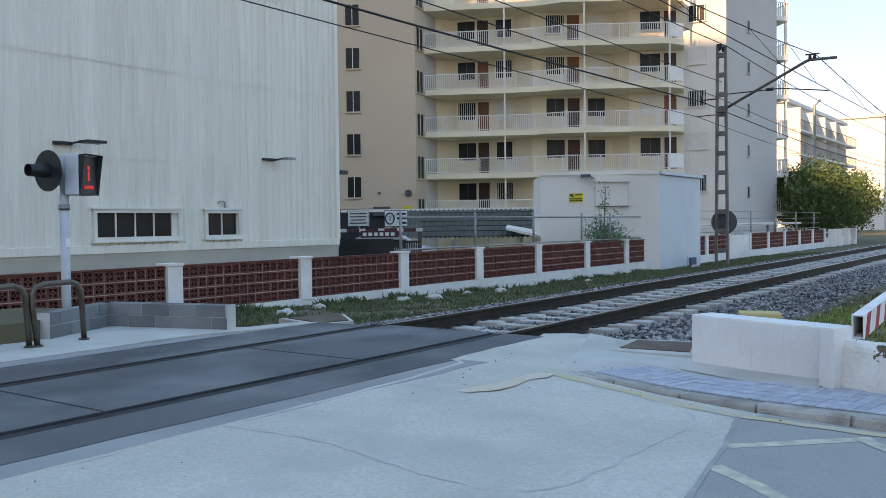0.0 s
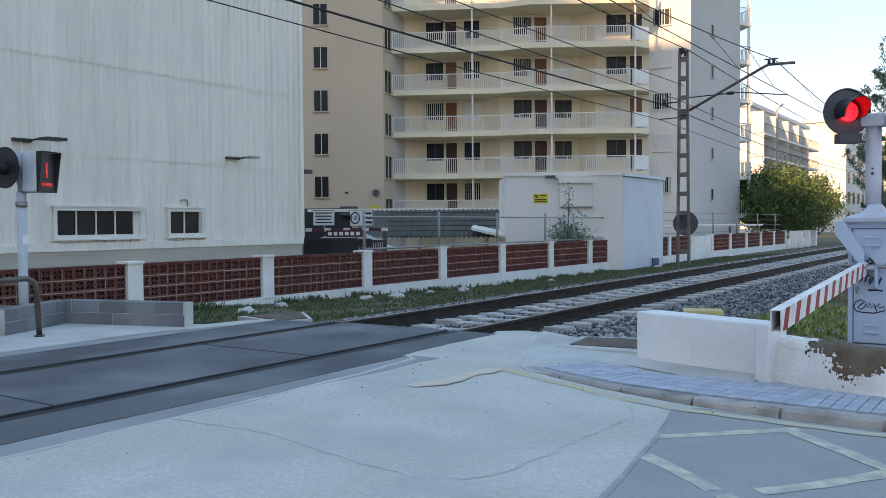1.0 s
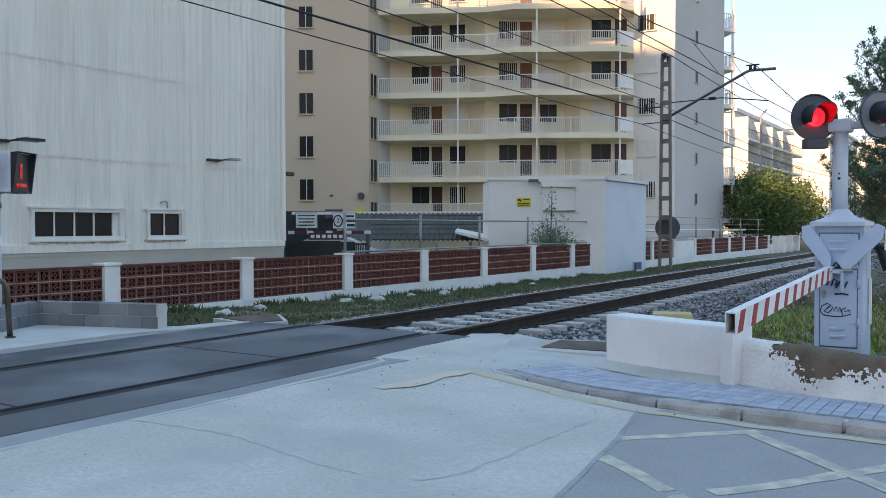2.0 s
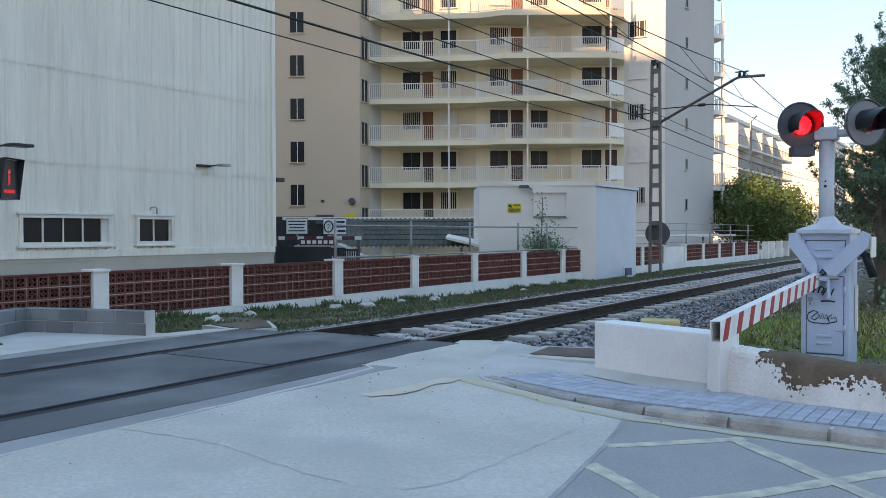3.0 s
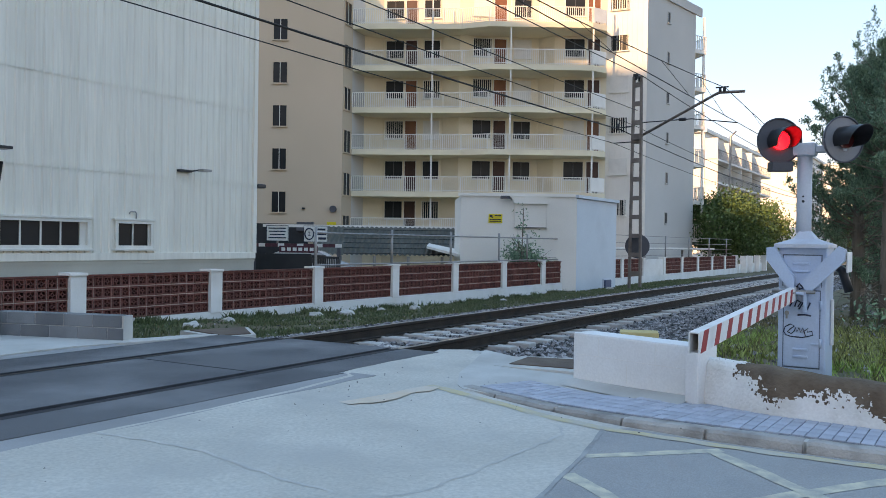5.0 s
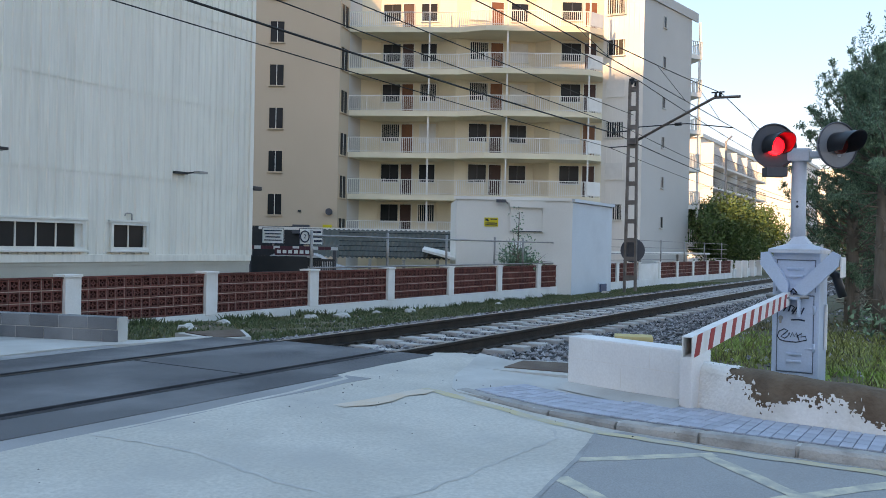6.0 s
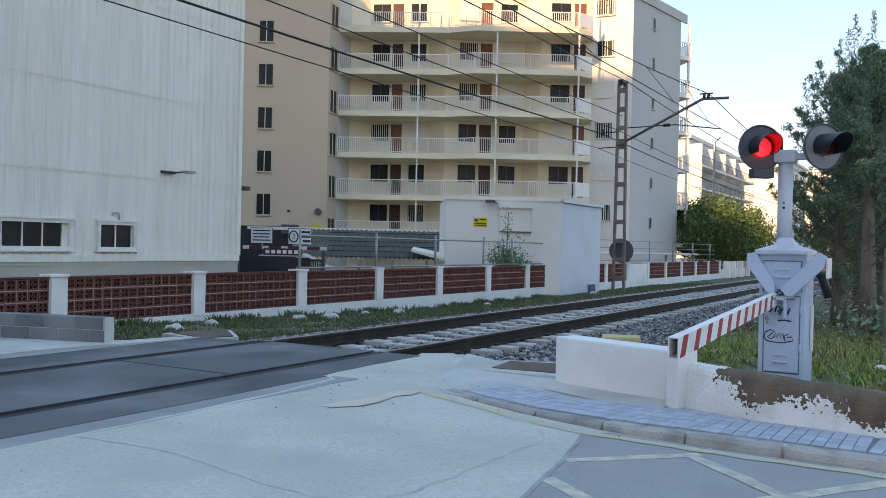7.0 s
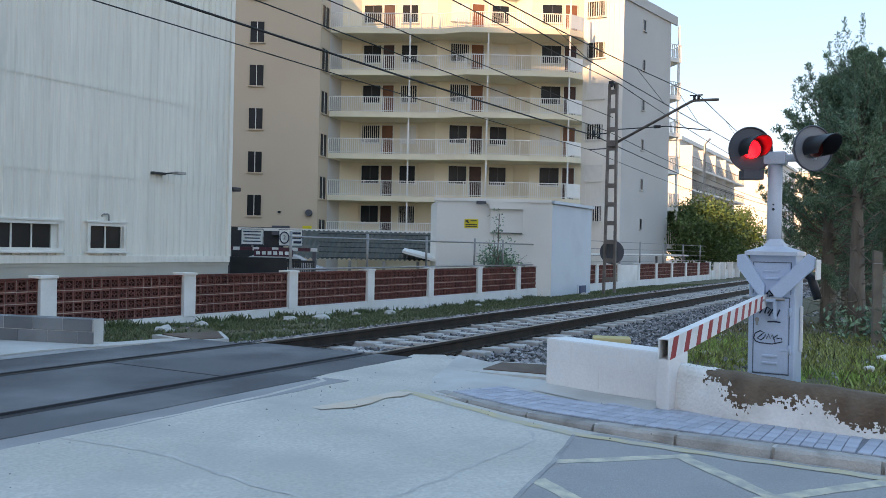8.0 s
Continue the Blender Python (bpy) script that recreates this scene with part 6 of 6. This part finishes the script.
def bed_z(x, y):
    if 5.3 < y < 8.75:
        return -0.222
    if y < 4.9:
        return -0.28 + 0.08 * max(0, (y - 3.9))
    if y > 9.1:
        return -0.2 - 0.16 * (y - 9.1)
    return -0.2


keep_out = lambda x, y: 0.0 if (y < 4.9 and x < 9.2) else 1.0
stones("ballast", scatter(21000, 8.45, 30, 3.6, 10.0, 11, keep_out, bed_z, 0.005), 0.036, STONE, 11, "grey crushed stone ballast round the sleepers")
stones("ballast", scatter(9000, 30, 62, 3.4, 10.0, 12, lambda x, y: 1.0, bed_z, 0.01), 0.05, STONE, 12, "grey crushed stone ballast farther along the track")
stones("scattered_stones", scatter(900, 8.0, 32, 9.9, 13.6, 13, patchy, ground_z, 0.01), 0.035, STONE, 13, "loose pale stones on the weedy strip")
stones("scattered_stones", scatter(500, 8.6, 20, 0.2, 4.2, 15, patchy, ground_z, 0.01), 0.04, STONE, 15, "loose pale stones on the verge")


stones("road_grit", scatter(110, 1.5, 7.6, 2.0, 5.3, 17, lambda x, y: 0.15 + 0.85 * (y > 4.6 or x > 5.7), lambda x, y: (road_z(y) if x < 5.9 else pave_z(y) + 0.006)), 0.008, STONE, 17, "small grit lying on the concrete")


def rock(x, y, z, s, seed, mat, label):
    bm = B()
    bmesh.ops.create_icosphere(bm, subdivisions=2, radius=s)
    for v in bm.verts:
        v.co *= 1 + 0.45 * noise.noise(v.co * (1.6 / s) + Vector((seed, 0, 0)))
        v.co.z *= 0.55
        v.co += Vector((x, y, z))
    return tagged(part("rock", bm, mat), label, "rock", "loose rocks")


for i, (x, y, s) in enumerate([(11.2, 12.4, 0.16), (12.6, 12.9, 0.13), (14.9, 12.6, 0.15), (15.6, 12.3, 0.2), (17.8, 12.9, 0.12), (19.0, 12.7, 0.15), (10.2, 12.9, 0.12), (24.0, 12.7, 0.12), (33.0, 12.6, 0.16)]):
    rock(x, y, ground_z(x, y) + 0.02, s, i, PAVING, "pale broken concrete lump in the weeds")
for i, (x, y, s) in enumerate([(11.5, 1.05, 0.1), (10.4, 1.15, 0.06), (14.0, 2.6, 0.07), (12.9, 2.2, 0.06), (10.1, 0.85, 0.05)]):
    rock(x, y, ground_z(x, y) + 0.03, s, 20 + i, WHITE_WALL, "pale stone lying in the grass")

# ---- distant buildings ----
def far_flat(name, label, m, length, depth_, height, floors, mat, balcony=True, windows=8):
    t = thing(name, label, "building", m)
    part("wall", box(B(), 0, length, 0, depth_, -1, height), mat, t)
    part("roof", box(B(), -0.3, length + 0.3, -0.3, depth_ + 0.3, height, height + 0.4), mat, t)
    fh = (height - 1.0) / floors
    for k in range(floors):
        z = 0.6 + fh * k
        if balcony:
            part("balcony_slab", box(B(), 0.2, length - 0.2, -1.5, -0.003, z - 0.22, z), mat, t)
            bm = B()
            box(bm, 0.2, length - 0.2, -1.5, -1.45, z + 0.98, z + 1.05)
            for i in range(int(length / 0.5)):
                x = 0.25 + i * 0.5
                w = 0.10 if i % 12 == 0 else 0.025
                box(bm, x, x + w, -1.49, -1.46, z, z + 1.0)
            part("railing", bm, GREY_DISC, t, "dark thin balcony railing")
            for i in range(int(length / 6)):
                x = 6 * i + 0.1
                part("divider", box(B(), x, x + 0.15, -1.45, -0.003, z, z + fh - 0.25), mat, t)
        for i in range(windows):
            x = length * (i + 0.3) / windows
            w = part("window", box(B(), x, x + length / windows * 0.45, -0.05, 0.01, z + 0.1, z + 2.1), FRAME_WHITE, t)
            part("pane", box(B(), x + 0.1, x + length / windows * 0.45 - 0.1, -0.07, -0.051, z + 0.2, z + 2.0), GLASS_DARK, w)
        for i in range(2):
            y = depth_ * (0.55 + 0.2 * i)
            w = part("window", box(B(), -0.05, 0.01, y, y + 1.2, z + 0.9, z + 2.0), FRAME_WHITE, t)
    return t


far_flat("far_apartment_block", "white apartment block with dark balcony railings, sunlit end wall", pose(99.3, 25.9, 0), 31, 6.5, 14.0, 5, FARWHITE, True, 10)
far_flat("far_apartment_block", "distant plain white apartment block", pose(150, 24.0, 0), 30, 14, 17.0, 5, FARWHITE, False, 6)
far_flat("far_apartment_block", "distant white apartment block with windows", pose(205, 21.0, 0), 30, 16, 19.0, 6, FARWHITE, True, 8)
far_flat("far_apartment_block", "distant peach apartment block", pose(300, 16.0, 0, 0, 0, -70), 34, 14, 22.0, 7, FARPEACH, True, 8)
pole = thing("lamp_pole", "tall grey pole beside the white apartment block", "pole", pose(84.0, 19.6, 0))
part("shaft", tube(B(), [(0, 0, -0.6), (0, 0, 6.0), (0, 0, 11.5), (0.1, -0.5, 12.0)], 0.14, 8, 0.09), STEEL, pole)
wall_far = thing("yard_wall", "low white wall and posts beyond the fence", "wall")
for x in (62, 64, 66.5, 69):
    part("post", box(B(), x - 0.2, x + 0.2, 13.4, 13.8, -0.8, 0.55, 0.02), WHITE_WALL, wall_far)
part("panel", box(B(), 61.0, 70.0, 13.7, 13.8, -0.8, 0.0), WHITE_WALL, wall_far)
shade_roof = thing("low_roof", "white sheet roof behind the far wall", "roof")
part("sheet", prism(B(), [(36.5, 14.6), (58.0, 14.6), (58.0, 17.5), (36.5, 17.5)], 0.95, 1.05), OFFWHITE, shade_roof)
for x in (37, 44, 51, 57.5):
    part("support", box(B(), x - 0.06, x + 0.06, 14.7, 14.82, -0.7, 0.95), STEEL, shade_roof)

# ---- kerb stones, tiles, blocks, sleepers ----
kl = resample(dense(KERB_LINE[1:8], 0.1), 200)
acc = [0.0]
for p, q in zip(kl, kl[1:]):
    acc.append(acc[-1] + math.dist(p, q))


def along(line, acc_, d):
    i = max(0, min(len(acc_) - 2, int(np.searchsorted(acc_, d)) - 1))
    f = (d - acc_[i]) / (acc_[i + 1] - acc_[i])
    x, y = (line[i][c] + (line[i + 1][c] - line[i][c]) * f for c in (0, 1))
    tx, ty = line[i + 1][0] - line[i][0], line[i + 1][1] - line[i][1]
    s = math.hypot(tx, ty)
    return x, y, tx / s, ty / s


KL = 0.64
for k in range(int(acc[-1] / KL) + 1):
    d0, d1 = k * KL + 0.012, min(acc[-1], (k + 1) * KL - 0.012)
    if d1 - d0 < 0.1:
        continue
    bm = B()
    lo, hi = [], []
    for s in range(9):
        x, y, tx, ty = along(kl, acc, d0 + (d1 - d0) * s / 8)
        nx_, ny_ = ty, -tx
        z1 = pave_z(y) + 0.004
        sec = [(0.0, road_z(y) - 0.06), (0.02, z1 - 0.02), (0.04, z1), (0.15, z1), (0.15, z1 - 0.1)]
        hi.append([bm.verts.new((x + nx_ * o, y + ny_ * o, z + (0.007 if 0 < o < 0.1 else 0.003) * noise.noise((x * 11, y * 11, o * 9)))) for o, z in sec])
    for a, b in zip(hi, hi[1:]):
        for j in range(4):
            bm.faces.new((a[j], b[j], b[j + 1], a[j + 1]))
    bm.faces.new(hi[0][::-1]), bm.faces.new(hi[-1])
    part("kerb_stone", bm, KERB, pavement)

# tiles: pitch 0.125 along the kerb, rows of 0.25 across
tile_mesh = {}


def tile_piece(w, h):
    if (w, h) not in tile_mesh:
        bm = box(B(), -w / 2, w / 2, -h / 2, h / 2, -0.02, 0.012)
        top = [f for f in bm.faces if f.normal.z > 0.9 or all(v.co.z > 0 for v in f.verts)]
        r = bmesh.ops.inset_individual(bm, faces=top, thickness=0.006, depth=0.002)
        tile_mesh[(w, h)] = mesh_of("paving_tile", bm, TILE)
    return tile_mesh[(w, h)]


inner_edge = [(7.0, -0.6), (6.84, 0.2), (6.88, 1.1), (6.92, 1.67), (7.02, 2.2), (7.09, 2.47), (7.18, 3.04), (7.33, 3.62), (7.5, 4.4)]


def inner_x(y):
    for (x0, y0), (x1, y1) in zip(inner_edge, inner_edge[1:]):
        if y0 <= y <= y1:
            return x0 + (x1 - x0) * (y - y0) / (y1 - y0)
    return inner_edge[-1][0]


bed_l, bed_r = [], []
for y in [-0.4 + 0.1 * i for i in range(46)]:
    kx = min(kl, key=lambda p: abs(p[1] - y))[0]
    bed_l.append((kx + 0.15, y))
    bed_r.append((inner_x(y), y))
structure("tile_bedding", sheet(B(), bed_l, bed_r, lambda y: pave_z(y) + 0.005), MORTAR, "dark joints between the pavement tiles", "pavement")
d = 0.02
while d < acc[-1] - 0.05:
    x, y, tx, ty = along(kl, acc, d)
    nx_, ny_ = ty, -tx
    o = 0.16
    row = 0
    while True:
        px, py = x + nx_ * (o + 0.075), y + ny_ * (o + 0.075)
        if px > inner_x(py) + 0.08 or py > 4.35 or row > 5:
            break
        ob = new("paving_tile", tile_piece(0.076, 0.143))
        ob.parent = pavement
        ang = math.degrees(math.atan2(ty, tx))
        ob.matrix_basis = pose(px, py, pave_z(py) + 0.0015 * random.uniform(-1, 1), random.uniform(-0.4, 0.4), random.uniform(-0.4, 0.4), ang)
        o += 0.15
        row += 1
    d += 0.083

# blocks of the low wall beyond the track
block_wall = thing("block_wall", "low bare concrete block wall round the footway corner", "wall", kind="structure")
CORNERS = [(2.2, 8.95 + 0.35), (5.45, 10.28), (6.64, 10.87), (7.17, 9.13)]


def block_row(p, q, z, offset, h=0.15):
    L_ = math.dist(p, q)
    a = math.degrees(math.atan2(q[1] - p[1], q[0] - p[0]))
    u = -offset
    while u < L_ - 0.02:
        u0, u1 = max(0, u) + 0.004, min(L_, u + 0.40) - 0.004
        if u1 - u0 > 0.05:
            bm = box(B(), u0, u1, -0.1, 0.1, 0.004, h - 0.004, 0.006)
            part("block", bm, BLOCKWORK, block_wall, "", pose(p[0], p[1], z, 0, 0, a))
        u += 0.40


for p, q in zip(CORNERS[1:], CORNERS[2:]):
    for k in range(2):
        block_row(p, q, 0.005 + 0.15 * k, 0.2 * (k % 2))
    L_ = math.dist(p, q)
    part("mortar", box(B(), 0.0, L_, -0.092, 0.092, 0.0, 0.297), PAVING, block_wall, "", pose(p[0], p[1], 0.003, 0, 0, math.degrees(math.atan2(q[1] - p[1], q[0] - p[0]))))
bank = B()
prism(bank, [(-2, 10.6), (5.35, 10.2), (5.6, 10.5), (6.5, 11.0), (6.2, 12.0), (-2, 12.3)], 0.0, 0.22)
structure("earth_bank", bank, DIRT, "low earth bank behind the block wall", "ground")

# sleepers
bm = B()
for s in (-1, 1):
    box(bm, -0.12, 0.12, s * 0.87 - 0.40, s * 0.87 + 0.40, -0.36, -0.165, 0.02)
box(bm, -0.09, 0.09, -0.5, 0.5, -0.36, -0.19, 0.02)
sl_mesh = mesh_of("sleeper", bm, SLEEPER)
bm = box(B(), -0.06, 0.06, -0.03, 0.03, -0.165, -0.135, 0.008)
clip_mesh = mesh_of("rail_clip", bm, RAIL_SIDE)
x = 8.85
k = 0
while x < 75:
    ob = new("sleeper", sl_mesh)
    ob.parent, ob.matrix_basis = track, pose(x, 7.02, 0.012 * random.uniform(-1, 1), 0, 0, random.uniform(-0.6, 0.6))
    if x < 28:
        for o in (-0.98, -0.76, 0.76, 0.98):
            c = new("rail_clip", clip_mesh)
            c.parent, c.matrix_basis = track, pose(x, 7.02 + o, 0)
    x += 0.60
    k += 1

# breeze blocks: a square frame with a cross inside
S = 0.198


def breeze(bm, s=S, d=0.07):
    t = 0.028
    h = s / 2 - 0.007
    for x0, x1, z0, z1 in ((-h, h, h - t, h), (-h, h, -h, -h + t), (-h, -h + t, -h + t, h - t), (h - t, h, -h + t, h - t)):
        box(bm, x0, x1, -d, d, z0, z1)
    q = h * 0.52
    b = [(-q, 0), (0, -q), (q, 0), (0, q)]
    i_ = [(x * 0.5, z * 0.5) for x, z in b]
    va = [bm.verts.new((x, -d * 0.9, z)) for x, z in b]
    vi = [bm.verts.new((x, -d * 0.9, z)) for x, z in i_]
    ba = [bm.verts.new((x, d * 0.9, z)) for x, z in b]
    bi = [bm.verts.new((x, d * 0.9, z)) for x, z in i_]
    for k_ in range(4):
        j = (k_ + 1) % 4
        bm.faces.new((va[k_], va[j], vi[j], vi[k_]))
        bm.faces.new((va[k_], ba[k_], ba[j], va[j]))
        bm.faces.new((vi[j], bi[j], bi[k_], vi[k_]))
    for x0, x1, z0, z1 in ((-h + t, -q, -0.012, 0.012), (q, h - t, -0.012, 0.012), (-0.012, 0.012, q, h - t), (-0.012, 0.012, -h + t, -q)):
        box(bm, x0, x1, -d * 0.9, d * 0.9, z0, z1)


bm = B()
breeze(bm)
breeze_mesh = mesh_of("breeze_block", bm, BRICK)
far_v, far_f = [], []
bm = B()
breeze(bm)
bmesh.ops.recalc_face_normals(bm, faces=bm.faces)
bm.verts.ensure_lookup_table()
tv = [tuple(v.co) for v in bm.verts]
tf = [tuple(v.index for v in f.verts) for f in bm.faces]
bm.free()
bays = list(zip(POSTS, POSTS[1:])) + [(29.35, 31.5)]
bays2 = [(35.7, 37.9), (37.9, 41.0), (44.3, 47.6), (47.6, 50.9), (50.9, 54.2), (54.2, 57.5), (57.5, 60.8)]
joint = B()
for a, b in bays + bays2:
    x0, x1 = a + 0.16, b - 0.16
    nb = max(1, int(round((x1 - x0) / 0.2)))
    w = (x1 - x0) / nb
    box(joint, x0, x1, FENCE_Y - 0.09, FENCE_Y + 0.09, 0.53, 0.555)
    near = 6 < b < 23.5
    bed = B()
    for r in range(3):
        box(bed, x0, x1, FENCE_Y - 0.064, FENCE_Y + 0.064, -0.27 + 0.2 * (r + 1) - 0.008, -0.27 + 0.2 * (r + 1) + 0.008)
    for i in range(1, nb):
        box(bed, x0 + w * i - 0.006, x0 + w * i + 0.006, FENCE_Y - 0.06, FENCE_Y + 0.06, -0.27, 0.53)
    part("mortar_joints", bed, BRICK_JOINT, boundary, "pale mortar between the breeze blocks")
    for r in range(4):
        z = -0.27 + 0.2 * r + 0.1
        for i in range(nb):
            x = x0 + w * (i + 0.5)
            if near:
                ob = new("breeze_block", breeze_mesh)
                ob.parent = boundary
                ob.matrix_basis = Matrix.Translation((x, FENCE_Y + random.uniform(-0.004, 0.004), z)) @ Matrix.Rotation(radians(random.uniform(-0.6, 0.6)), 4, "Y") @ Matrix.Diagonal((w / 0.2, 1, 1, 1))
            else:
                o = len(far_v)
                far_v += [(x + p[0] * w / 0.2, FENCE_Y + p[1], z + p[2]) for p in tv]
                far_f += [tuple(o + j for j in f) for f in tf]
part("panel_coping", joint, BRICK, boundary, "thin red coping of the panels")
ob = new("breeze_blocks", raw_mesh("breeze_blocks", far_v, far_f, BRICK))
ob.parent = boundary
tagged(ob, "red breeze blocks of the farther panels", "", "", "stuff")
